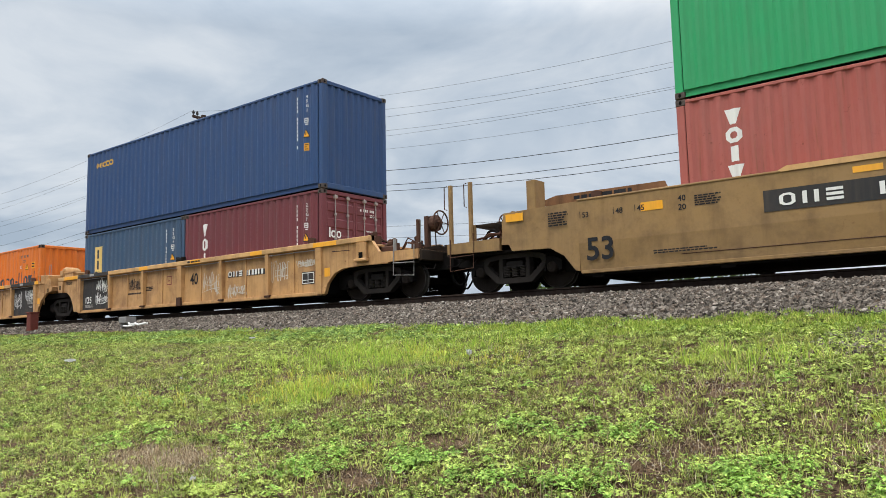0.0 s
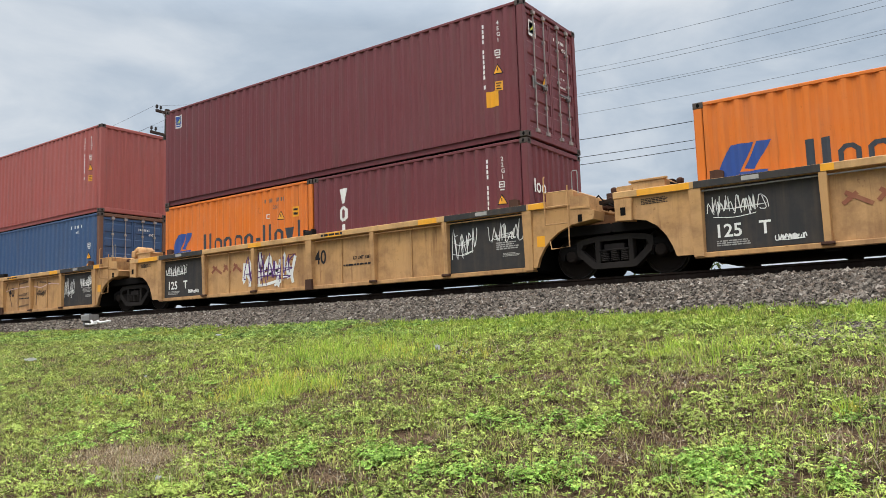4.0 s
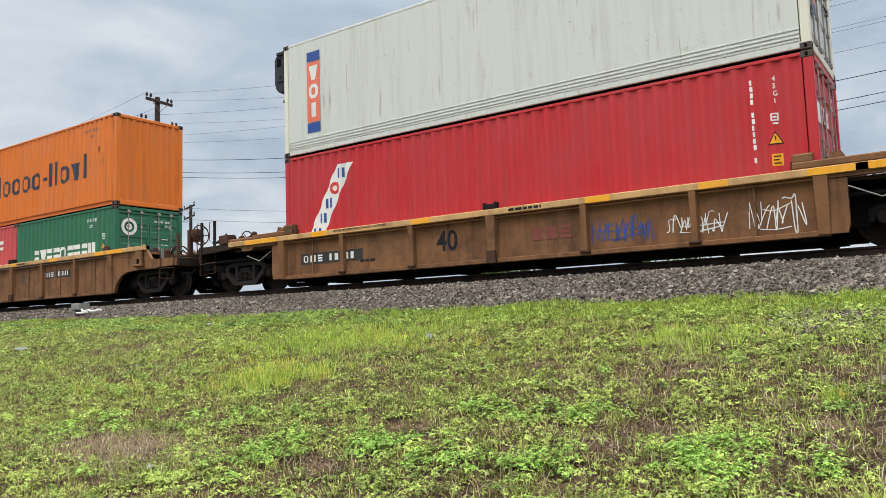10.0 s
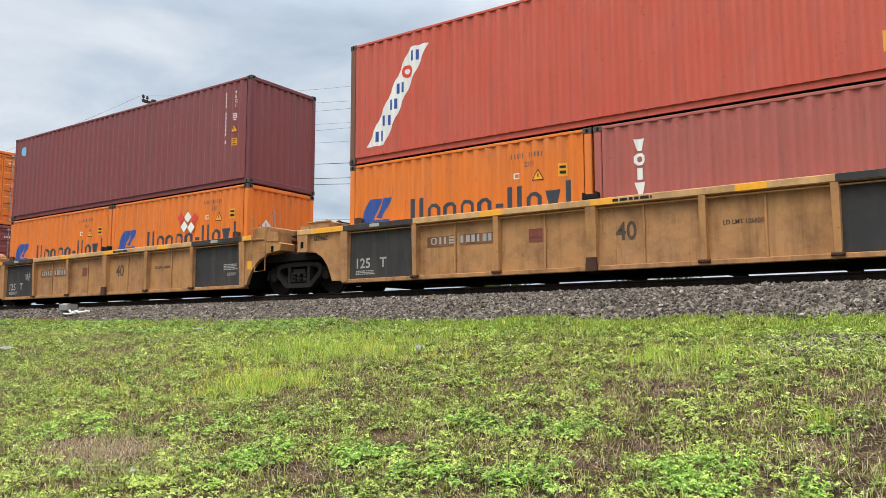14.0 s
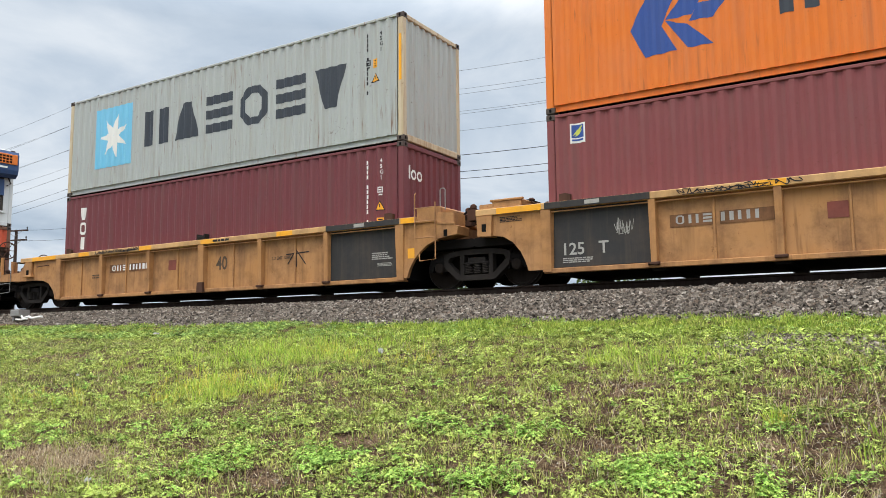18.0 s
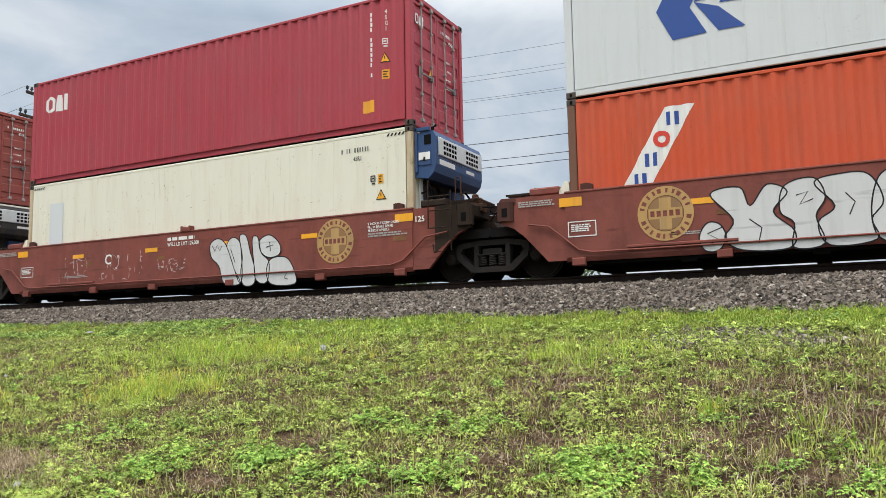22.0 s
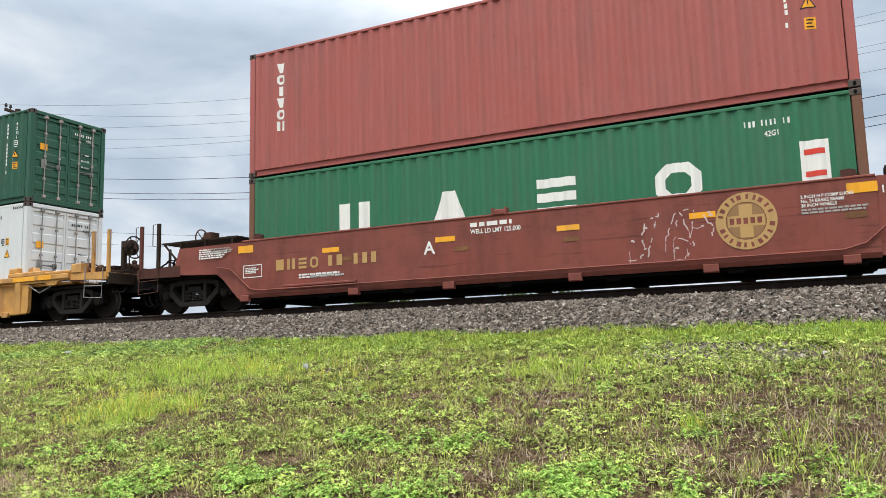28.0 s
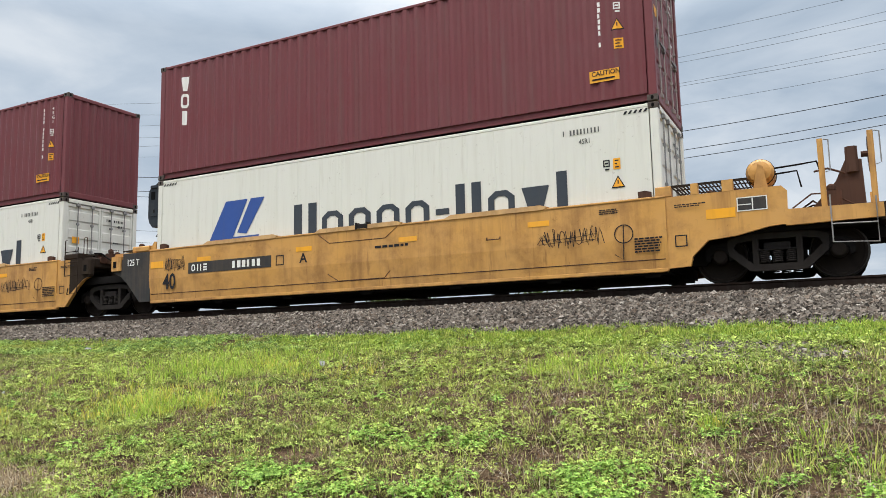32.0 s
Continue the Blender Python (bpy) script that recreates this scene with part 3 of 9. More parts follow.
def door_leaf(w, h, ribs):
    """A container door leaf facing +x, hinged edge at y = 0, with pressed horizontal ribs."""
    g = Geo()
    g.box(-0.04, 0.0, 0.0, w, 0.0, h)
    g.box(0.0, 0.025, 0.0, w, 0.0, 0.09, 0.01)
    g.box(0.0, 0.025, 0.0, w, h - 0.09, h, 0.01)
    g.box(0.0, 0.025, 0.0, 0.07, 0.09, h - 0.09, 0.01)
    g.box(0.0, 0.025, w - 0.07, w, 0.09, h - 0.09, 0.01)
    for i in range(ribs):
        z = 0.09 + (h - 0.18) * (i + 0.5) / ribs
        b = (h - 0.18) / ribs * 0.3
        g.raw(
            [(0, 0.07, z - b), (0.022, 0.07, z - b + 0.03), (0.022, 0.07, z + b - 0.03), (0, 0.07, z + b), (0, w - 0.07, z - b), (0.022, w - 0.07, z - b + 0.03), (0.022, w - 0.07, z + b - 0.03), (0, w - 0.07, z + b)],
            [(0, 1, 5, 4), (1, 2, 6, 5), (2, 3, 7, 6), (0, 3, 2, 1), (4, 5, 6, 7)])
    return g


def lock_rod(h):
    g = Geo()
    g.tube([(0.05, 0, -0.02), (0.05, 0, h + 0.02)], 0.015, 6)
    for z in (0.0, h - 0.06):
        g.box(0.02, 0.085, -0.05, 0.05, z - 0.03, z + 0.05, 0.01)
    for k in (0.22, 0.5, 0.78):
        g.box(0.02, 0.07, -0.035, 0.035, h * k - 0.03, h * k + 0.03, 0.008)
    return g


def lock_handle():
    g = Geo()
    g.box(0.06, 0.085, -0.02, 0.42, -0.02, 0.02, 0.006)
    g.box(0.02, 0.08, 0.36, 0.46, -0.06, 0.06, 0.01)
    return g


def container(name, x, z, colour, length=12.192, height=2.896, end="bulk", reefer=False, label="", seed=0, marks=(), posts=None, ribs=5):
    """One box: x is its middle along the train. end is what its forward end shows: bulk (blank, folded), doors, or unit (a refrigeration unit)."""
    L, H = length, height
    t = ride(thing("shipping_container", label, "shipping container", group="containers on the train"), x, z)
    hx, hy = L / 2, CW / 2
    pm = posts or colour
    k = (name, round(L, 2), round(H, 2))
    x0, x1, zb, zt = -hx + 0.17, hx - 0.17, 0.155, H - 0.075
    if reefer:
        def flat_side():
            n, poly = 20, [(x0, 0.05), (x0, 0.0)]
            for i in range(1, n):
                xx = x0 + (x1 - x0) * i / n
                poly += [(xx - 0.022, 0.0), (xx - 0.008, -0.005), (xx + 0.008, -0.005), (xx + 0.022, 0.0)]
            return Geo().prism(poly + [(x1, 0.0), (x1, 0.05)], zb, zt, "z").mesh("side_panel", colour)
        side = shared(("rside", k), flat_side)
    else:
        side = shared(("side", k), lambda: corrugated(x0, x1, zb, zt).mesh("side_panel", colour))
    part("side_panel", side, None, t, m=pose(0, -hy + 0.008, 0))
    if reefer and colour is C["palegrey"]:
        for zz in (zb + 0.05, zb + 0.12, zb + 0.19):
            part("rub_strip", shared(("rub", k), lambda: Geo().box(x0, x1, -0.010, 0.0, 0.0, 0.03, 0.006).mesh("rub_strip", colour)), None, t, m=pose(0, -hy + 0.006, zz))
    part("side_panel", side, None, t, m=pose(0, hy - 0.008, 0, 0, 0, 180))
    part("roof", shared(("roof", k), lambda: Geo().box(-hx + 0.1, hx - 0.1, -hy + 0.06, hy - 0.06, H - 0.07, H - 0.02, 0.01).mesh("roof", colour)), None, t)

    def under():
        n = int(L / 0.3)
        comb = [(-hx + 0.1, 0.15), (-hx + 0.1, 0.11)]
        for i in range(n):
            xx = -hx + 0.25 + (L - 0.5) * i / (n - 1)
            comb += [(xx - 0.022, 0.11), (xx - 0.022, 0.02), (xx + 0.022, 0.02), (xx + 0.022, 0.11)]
        return Geo().prism(comb + [(hx - 0.1, 0.11), (hx - 0.1, 0.15)], -hy + 0.06, hy - 0.06).mesh("underframe", SOOT_SHADE)
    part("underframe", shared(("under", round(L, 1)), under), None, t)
    rail_b = shared(("rb", k), lambda: (Geo().box(-hx + 0.16, hx - 0.16, -0.02, 0.028, 0.03, 0.155, 0.012) if reefer else Geo().box(-hx + 0.16, hx - 0.16, 0.022, 0.034, 0.036, 0.16).box(-hx + 0.16, hx - 0.16, -0.012, 0.034, 0.024, 0.036)).mesh("bottom_rail", colour))
    rail_t = shared(("rt", k), lambda: Geo().box(-hx + 0.16, hx - 0.16, -0.03, 0.03, H - 0.075, H - 0.012, 0.01).mesh("top_rail", colour))
    for y in (-hy + 0.033, hy - 0.033):
        part("bottom_rail", rail_b, None, t, m=pose(0, y, 0.0, 0, 0, 0 if y < 0 else 180))
        part("top_rail", rail_t, None, t, m=pose(0, y, 0))
    cm = shared(("cast", id(pm)), lambda: casting().mesh("corner_casting", [CASTM, HOLE]))
    post = shared(("post", id(pm), round(H, 2)), lambda: Geo().box(-0.075, 0.075, -0.07, 0.07, 0.118, H - 0.118, 0.015).mesh("corner_post", pm))
    ex = 6.096 if L > 13 else hx
    for sx in (-1, 1):
        for sy in (-1, 1):
            part("corner_post", post, None, t, m=pose(sx * (hx - 0.079), sy * (hy - 0.072), 0))
            for zz in (0.059, H - 0.059):
                part("corner_casting", cm, None, t, m=pose(sx * (hx - 0.089), sy * (hy - 0.081), zz))
            if L > 13:
                part("corner_post", post, None, t, m=pose(sx * ex, sy * (hy - 0.068), 0))
        gh = shared(("head", id(pm), round(H, 2)), lambda: Geo().box(-0.05, 0.05, -hy + 0.15, hy - 0.15, H - 0.12, H - 0.01, 0.015).mesh("end_header", pm))
        gs = shared(("sill", id(pm)), lambda: Geo().box(-0.05, 0.05, -hy + 0.15, hy - 0.15, 0.01, 0.16, 0.015).mesh("end_sill", pm))
        part("end_header", gh, None, t, m=pose(sx * (hx - 0.055), 0, 0))
        part("end_sill", gs, None, t, m=pose(sx * (hx - 0.055), 0, 0))
    blank = shared(("blank", k, reefer), lambda: (corrugated(-hy + 0.14, hy - 0.14, 0.16, H - 0.12, 0.24, 0.04) if not reefer else Geo().box(-hy + 0.14, hy - 0.14, 0, 0.04, 0.16, H - 0.12)).mesh("end_panel", colour))
    part("end_panel", blank, None, t, m=pose(-hx + 0.02, 0, 0, 0, 0, -90))
    if end == "bulk":
        part("end_panel", blank, None, t, m=pose(hx - 0.02, 0, 0, 0, 0, 90))
    elif end == "doors":
        dw, dh = hy - 0.15, H - 0.3
        lm = shared(("leaf", k, ribs), lambda: door_leaf(dw, dh, ribs).mesh("door_leaf", colour))
        rod_m = GALV if reefer else RODM
        rm = shared(("rod", round(dh, 2), rod_m.name), lambda: lock_rod(dh).mesh("locking_rod", rod_m, True))
        hm = shared(("handle",), lambda: lock_handle().mesh("door_handle", GALV))
        for s in (-1, 1):
            leaf = part("door_leaf", lm, None, t, m=pose(hx - 0.06, -hy + 0.145 if s < 0 else 0.005, 0.165))
            for q in (0.3, 0.72):
                part("locking_rod", rm, None, leaf, m=pose(0, dw * q, 0.02))
                part("door_handle", hm, None, leaf, m=pose(0, dw * q - (0.42 if q > 0.5 else 0.0), dh * 0.4))
        rnd = random.Random(seed + 5)
        e = lambda u: hx - 0.032
        w = BLACKM if reefer else WHITE
        decal("door_code", bar_row(0.18, H * 0.83, 0.07, 9, rnd, 0.6, 0.3), w, t, e, axis="x")
        decal("size_code", letters("45R1" if reefer else "45G1" if L > 7 and H > 2.7 else "42G1" if L > 7 else "22G1", 0.55, H * 0.78, 0.075), w, t, e, axis="x")
        decal("door_plate", [p for i in range(4) for p in bar_row(0.42, H * (0.62 - 0.07 * i), 0.04, 7, rnd)], w, t, e, axis="x")
        decal("data_plate", rect(-0.85, H * 0.38, 0.16, 0.26), GALV, t, e, axis="x", lift=0.006)
        decal("warning_label", warning(-0.42, H * 0.43, 0.2) if seed % 2 else rect(-0.9, H * 0.58, 0.22, 0.18), YELLOWM, t, e, axis="x", lift=0.006)
    # marks on the side
    if reefer:
        br, dep = None, (lambda u: -hy + 0.003)
    else:
        br, d0 = folds(x0, x1)
        dep = lambda u: -hy + 0.008 + d0(min(max(u, x0 + 1e-4), x1 - 1e-4)) * DEEP
    for mk in marks:
        nm, polys, mm = mk[:3]
        off = mk[3] if len(mk) > 3 else 0.004
        decal(nm, polys, mm, t, dep, br, lift=off, label=mk[4] if len(mk) > 4 else "")
    return t


def end_marks(t, L, H, polys, mm, nm="end_lettering", corr=False):
    e = L / 2 - 0.028
    decal(nm, polys, mm, t, lambda u: e, axis="x", lift=0.01, label="")


GREYM = paint("grey_print", (0.12, 0.12, 0.115), 0.6, 0.0, 0.2, spec=0.1)


def id_marks(L, H, seed, dark=False, code="45G1", down=True, small=True):
    """The codes that every box carries near its forward upper corner."""
    r = random.Random(seed)
    mm = BLACKM if dark else WHITE
    x = L / 2
    out = []
    if down:
        out.append(("identification_code", bar_column(x - 1.0, H - 0.30, 0.085, 13, r), mm))
        out.append(("size_code", [p for i, c in enumerate(code) for p in letters(c, x - 0.64, H - 0.40 - i * 0.125, 0.085, 0.8)], mm))
    else:
        out.append(("identification_code", bar_row(x - 1.75, H - 0.40, 0.10, 11, r, 0.34, 0.32), mm if not dark else GREYM))
        out.append(("size_code", letters(code, x - 1.45, H - 0.58, 0.09, 0.8), mm if not dark else GREYM))
    if small:
        tx, tz, lx, lz = (x - 0.74, H * 0.50, x - 0.72, H * 0.37) if not dark else (x - 0.86, H * 0.50, x - 0.84, H * 0.61)
        out.append(("warning_border", warning(tx - 0.03, tz - 0.02, 0.25), BLACKM, 0.004))
        out.append(("warning_label", warning(tx, tz, 0.19), YELLOWM, 0.007))
        out.append(("warning_sign", rect(tx + 0.085, tz + 0.05, 0.02, 0.07), BLACKM, 0.010))
        out.append(("height_label", rect(lx, lz, 0.17 if not dark else 0.13, 0.2), YELLOWM))
        out.append(("height_print", [p for k in range(3) for p in rect(lx + 0.03, lz + 0.03 + 0.058 * k, (0.11 if not dark else 0.07) - 0.03 * (k == 1), 0.022)], BLACKM, 0.008))
        out.append(("approval_plate", outline(x - (0.70 if not dark else 1.02), H * 0.63, 0.12, 0.13, 0.022) + rect(x - (0.67 if not dark else 0.99), H * 0.63 + 0.05, 0.06, 0.03) + rect(x - (0.67 if not dark else 0.99), H * 0.63 - 0.06, 0.08, 0.03), mm))
    return out


def stripes(L, H, mat_):
    """Slanting height stripes at an upper corner."""
    out = []
    for i in range(5):
        for x in (L / 2 - 0.62 + i * 0.09, -L / 2 + 0.2 + i * 0.09):
            out.append([(x, H - 0.16), (x + 0.045, H - 0.16), (x + 0.085, H - 0.1), (x + 0.04, H - 0.1)])
    return [("height_stripes", out, mat_)]


C = {
    "navy": paint("navy_container_paint", (0.025, 0.066, 0.175), 0.5, 0.2, 0.3),
    "steelblue": paint("blue_container_paint", (0.042, 0.085, 0.155), 0.5, 0.35, 0.35),
    "deepblue": paint("dull_blue_container_paint", (0.042, 0.090, 0.195), 0.5, 0.35, 0.35),
    "brightblue": paint("bright_blue_container_paint", (0.046, 0.20, 0.53), 0.5, 0.3, 0.3, runs=0.45),
    "maroon": paint("maroon_container_paint", (0.155, 0.036, 0.043), 0.5, 0.25, 0.35),
    "darkmaroon": paint("dark_maroon_container_paint", (0.148, 0.038, 0.043), 0.5, 0.3, 0.35),
    "brownred": paint("brown_red_container_paint", (0.285, 0.061, 0.047), 0.55, 0.3, 0.35, runs=0.45),
    "dustyred": paint("dusty_red_container_paint", (0.385, 0.100, 0.080), 0.55, 0.5, 0.35, runs=0.45),
    "rosybrown": paint("rosy_brown_container_paint", (0.365, 0.096, 0.083), 0.55, 0.3, 0.35, runs=0.35),
    "rosemaroon": paint("faded_maroon_container_paint", (0.21, 0.055, 0.058), 0.55, 0.3, 0.35, runs=0.25),
    "orange": paint("orange_container_paint", (0.70, 0.172, 0.015), 0.5, 0.3, 0.3, runs=0.45),
    "red": paint("red_container_paint", (0.50, 0.022, 0.028), 0.45, 0.2, 0.25),
    "turkred": paint("orange_red_container_paint", (0.52, 0.088, 0.052), 0.5, 0.45, 0.35, runs=0.45),
    "vermilion": paint("vermilion_container_paint", (0.56, 0.082, 0.028), 0.5, 0.3, 0.3, runs=0.45),
    "crimson": paint("crimson_container_paint", (0.385, 0.046, 0.064), 0.5, 0.2, 0.25),
    "cairose": paint("rose_red_container_paint", (0.57, 0.076, 0.074), 0.5, 0.2, 0.3),
    "green": paint("green_container_paint", (0.025, 0.15, 0.075), 0.5, 0.3, 0.3),
    "darkgreen": paint("dark_green_container_paint", (0.018, 0.090, 0.055), 0.5, 0.3, 0.3),
    "brightgreen": paint("bright_green_container_paint", (0.024, 0.33, 0.12), 0.45, 0.1, 0.2),
    "white": paint("white_reefer_paint", (0.60, 0.63, 0.64), 0.4, 0.2, 0.16, grime=(0.35, 0.31, 0.24)),
    "warmwhite": paint("warm_white_reefer_paint", (0.67, 0.665, 0.61), 0.42, 0.3, 0.2, grime=(0.36, 0.32, 0.24), runs=0.1),
    "cream": paint("cream_reefer_paint", (0.72, 0.70, 0.585), 0.45, 0.7, 0.25, grime=(0.46, 0.36, 0.21), streak=3.0, runs=0.18),
    "pale": paint("pale_green_reefer_paint", (0.59, 0.64, 0.55), 0.45, 0.6, 0.25, grime=(0.38, 0.34, 0.22), streak=3.0, runs=0.18),
    "palegrey": paint("pale_grey_reefer_paint", (0.60, 0.62, 0.58), 0.45, 0.35, 0.28, grime=(0.28, 0.25, 0.18), runs=0.45),
    "grey": paint("light_grey_container_paint", (0.38, 0.41, 0.40), 0.5, 0.7, 0.45, grime=(0.24, 0.19, 0.12), runs=0.85),
}
BLUEM = paint("blue_logo_paint", (0.025, 0.075, 0.30), 0.5, 0.1, 0.2)
SKYM = paint("sky_blue_logo_paint", (0.16, 0.50, 0.72), 0.5, 0.1, 0.15)
INKM = paint("dark_lettering_paint", (0.035, 0.045, 0.06), 0.55, 0.1, 0.2)
REDM = paint("red_logo_paint", (0.62, 0.05, 0.03), 0.5, 0.1, 0.2)
CORALM = paint("coral_logo_paint", (0.75, 0.17, 0.10), 0.5, 0.1, 0.2)
TEALM = paint("yellow_lettering_paint", (0.75, 0.42, 0.04), 0.5, 0.1, 0.2)
LEAFY = paint("lime_logo_paint", (0.55, 0.62, 0.10), 0.5, 0.05, 0.15)
CREAMM = paint("cream_strip_paint", (0.74, 0.52, 0.16), 0.5, 0.2, 0.3)
CREAMPOST = paint("rust_streaked_cream_paint", (0.52, 0.44, 0.30), 0.55, 0.9, 0.8, grime=(0.30, 0.15, 0.06), streak=9.0, runs=0.8, mottle=0.4)
RUSTPOST = paint("rusty_post_paint", (0.16, 0.075, 0.045), 0.7, 0.7, 0.6)


def arrow_logo(x, z, h, k=1.0):
    """Two slanted strokes that bend back at the foot, and a short flag, as one blue mark."""
    w = 1.22 * h
    shapes = ([(0.0, 0.37), (0.33, 0.35), (0.59, 0.98), (0.26, 0.95)], [(0.15, -0.02), (0.48, 0.0), (0.33, 0.352), (0.0, 0.372)], [(0.37, 0.41), (0.64, 0.42), (0.96, 1.0), (0.74, 1.0)],
              [(0.37, 0.408), (0.59, 0.0), (0.84, 0.0), (0.60, 0.30)], [(0.61, 0.34), (0.85, 0.33), (1.0, 0.56), (0.70, 0.54)])
    return [[(x + w * a, z + h * b) for a, b in sh] for sh in shapes]


def slant_logo(x, z, h):
    """A low slanted block, its two strokes joined at the foot."""
    return [[(x, z), (x + h * 0.62, z), (x + h * 1.12, z + h), (x + h * 0.55, z + h)], [(x + h * 0.66, z), (x + h * 1.35, z), (x + h * 1.42, z + h * 0.26), (x + h * 0.75, z + h * 0.26)],
            [(x + h * 0.86, z + h * 0.34), (x + h * 1.1, z + h * 0.3), (x + h * 1.55, z + h), (x + h * 1.2, z + h)]]


def star_logo(x, z, s):
    cx, cz = x + s / 2, z + s / 2
    out = []
    for i in range(7):
        a = 2 * math.pi * i / 7 + 0.25
        p = (cx + s * 0.40 * math.sin(a), cz + s * 0.40 * math.cos(a))
        q = [(cx + s * 0.15 * math.sin(a + d), cz + s * 0.15 * math.cos(a + d)) for d in (-0.45, 0.45)]
        out.append([(cx, cz), q[0], p, q[1]])
    return out


def band_logo(x, z, h, lean, w):
    """A slanting white band with blue blocks and a red ring on it."""
    band = [[(x, z), (x + w, z), (x + w + lean, z + h), (x + lean, z + h)]]
    blocks, dot = [], []
    n = 6
    for i in range(n):
        k = 0.1 + 0.8 * i / (n - 1)
        cx, cz = x + w / 2 + lean * k, z + h * k
        s = h * 0.055
        if i == 4:
            dot += annulus(cx, cz, s * 0.55, s * 1.25, 16)
        else:
            blocks += rect(cx - s * 0.9, cz - s, s * 0.6, s * 2) + rect(cx + s * 0.3, cz - s, s * 0.6, s * 2)
    return band, blocks, dot

# ---- well cars ----
WHEEL_R = 0.42
END_DARK = paint("sooty_end_steel", (0.034, 0.024, 0.018), 0.8, 0.4, 0.6, grime=(0.012, 0.010, 0.009), spec=0.06)
BROWN_MID = paint("dusty_brown_end_paint", (0.115, 0.043, 0.034), 0.65, 0.3, 0.6, grime=(0.04, 0.022, 0.018), spec=0.15)
RUSTST = paint("rusty_brake_steel", (0.080, 0.041, 0.029), 0.8, 0.5, 0.6, grime=(0.02, 0.015, 0.012), spec=0.06)


def wheelset_mesh():
    g = Geo()
    g.lathe([(0.085, -1.02), (0.085, 1.02)], (0, 0, 0), "y", 12)
    for s in (-1, 1):
        prof = [(0.10, 0.66), (0.14, 0.68), (0.33, 0.70), (0.37, 0.675), (0.445, 0.675), (0.445, 0.705)]
        g.slot = 0
        g.lathe([(r, s * d) for r, d in prof], (0, 0, 0), "y", 32)
        g.slot = 1
        g.lathe([(0.446, s * 0.705), (0.422, s * 0.72), (0.418, s * 0.805), (0.408, s * 0.81)], (0, 0, 0), "y", 32, False)
        g.slot = 0
        g.lathe([(0.41, s * 0.80), (0.37, s * 0.81), (0.33, s * 0.775), (0.16, s * 0.76), (0.13, s * 0.82), (0.09, s * 0.82)], (0, 0, 0), "y", 32)
        g.lathe([(0.12, s * 0.86), (0.13, s * 0.88), (0.13, s * 1.03), (0.10, s * 1.07), (0.05, s * 1.075)], (0, 0, 0), "y", 16)
        for k in range(3):
            a = 2 * math.pi * k / 3
            g.box(0.07 * math.cos(a) - 0.015, 0.07 * math.cos(a) + 0.015, s * 1.07 - 0.015, s * 1.07 + 0.015, 0.07 * math.sin(a) - 0.015, 0.07 * math.sin(a) + 0.015)
    return g.mesh("wheelset", [WHEELM, TREAD], True)


def side_frame_mesh():
    g = Geo()
    y0, y1 = -0.08, 0.08
    g.prism([(-0.76, 0.50), (-0.76, 0.68), (-0.62, 0.73), (-0.3, 0.77), (0.3, 0.77), (0.62, 0.73), (0.76, 0.68), (0.76, 0.50), (0.68, 0.52), (0.62, 0.62), (0.36, 0.66), (-0.36, 0.66), (-0.62, 0.62), (-0.68, 0.52)], y0, y1)
    g.prism([(-0.75, 0.51), (-0.66, 0.53), (-0.60, 0.46), (-0.36, 0.25), (0.36, 0.25), (0.60, 0.46), (0.66, 0.53), (0.75, 0.51), (0.74, 0.42), (0.44, 0.155), (0.36, 0.14), (-0.36, 0.14), (-0.44, 0.155), (-0.74, 0.42)], y0 - 0.02, y1)
    for s in (-1, 1):
        g.slot = 0
        g.box(s * 0.33 - 0.05, s * 0.33 + 0.05, y0 - 0.01, y1, 0.24, 0.67, 0.01)
        # arms over the journals: same steel as the middle, their shade painted in near-black
        g.slot = 1
        g.prism([(s * 0.70, 0.66), (s * 0.98, 0.62), (s * 1.12, 0.55), (s * 1.12, 0.36), (s * 1.05, 0.34), (s * 1.02, 0.46), (s * 0.76, 0.46), (s * 0.74, 0.33), (s * 0.67, 0.36), (s * 0.69, 0.48)], y0 + 0.012, y1)
        g.box(s * 0.88 - 0.1, s * 0.88 + 0.1, y0 - 0.0, y1, 0.52, 0.58, 0.01)
    return g.mesh("side_frame", [FRAMEST, SOOT_SHADE])


def spring_mesh():
    pts = [(0.075 * math.cos(2 * math.pi * k / 10), 0.075 * math.sin(2 * math.pi * k / 10) - 0.02, 0.262 + 0.0033 * k) for k in range(61)]
    return Geo().tube(pts, 0.014, 5).mesh("spring", FRAMEST, True)


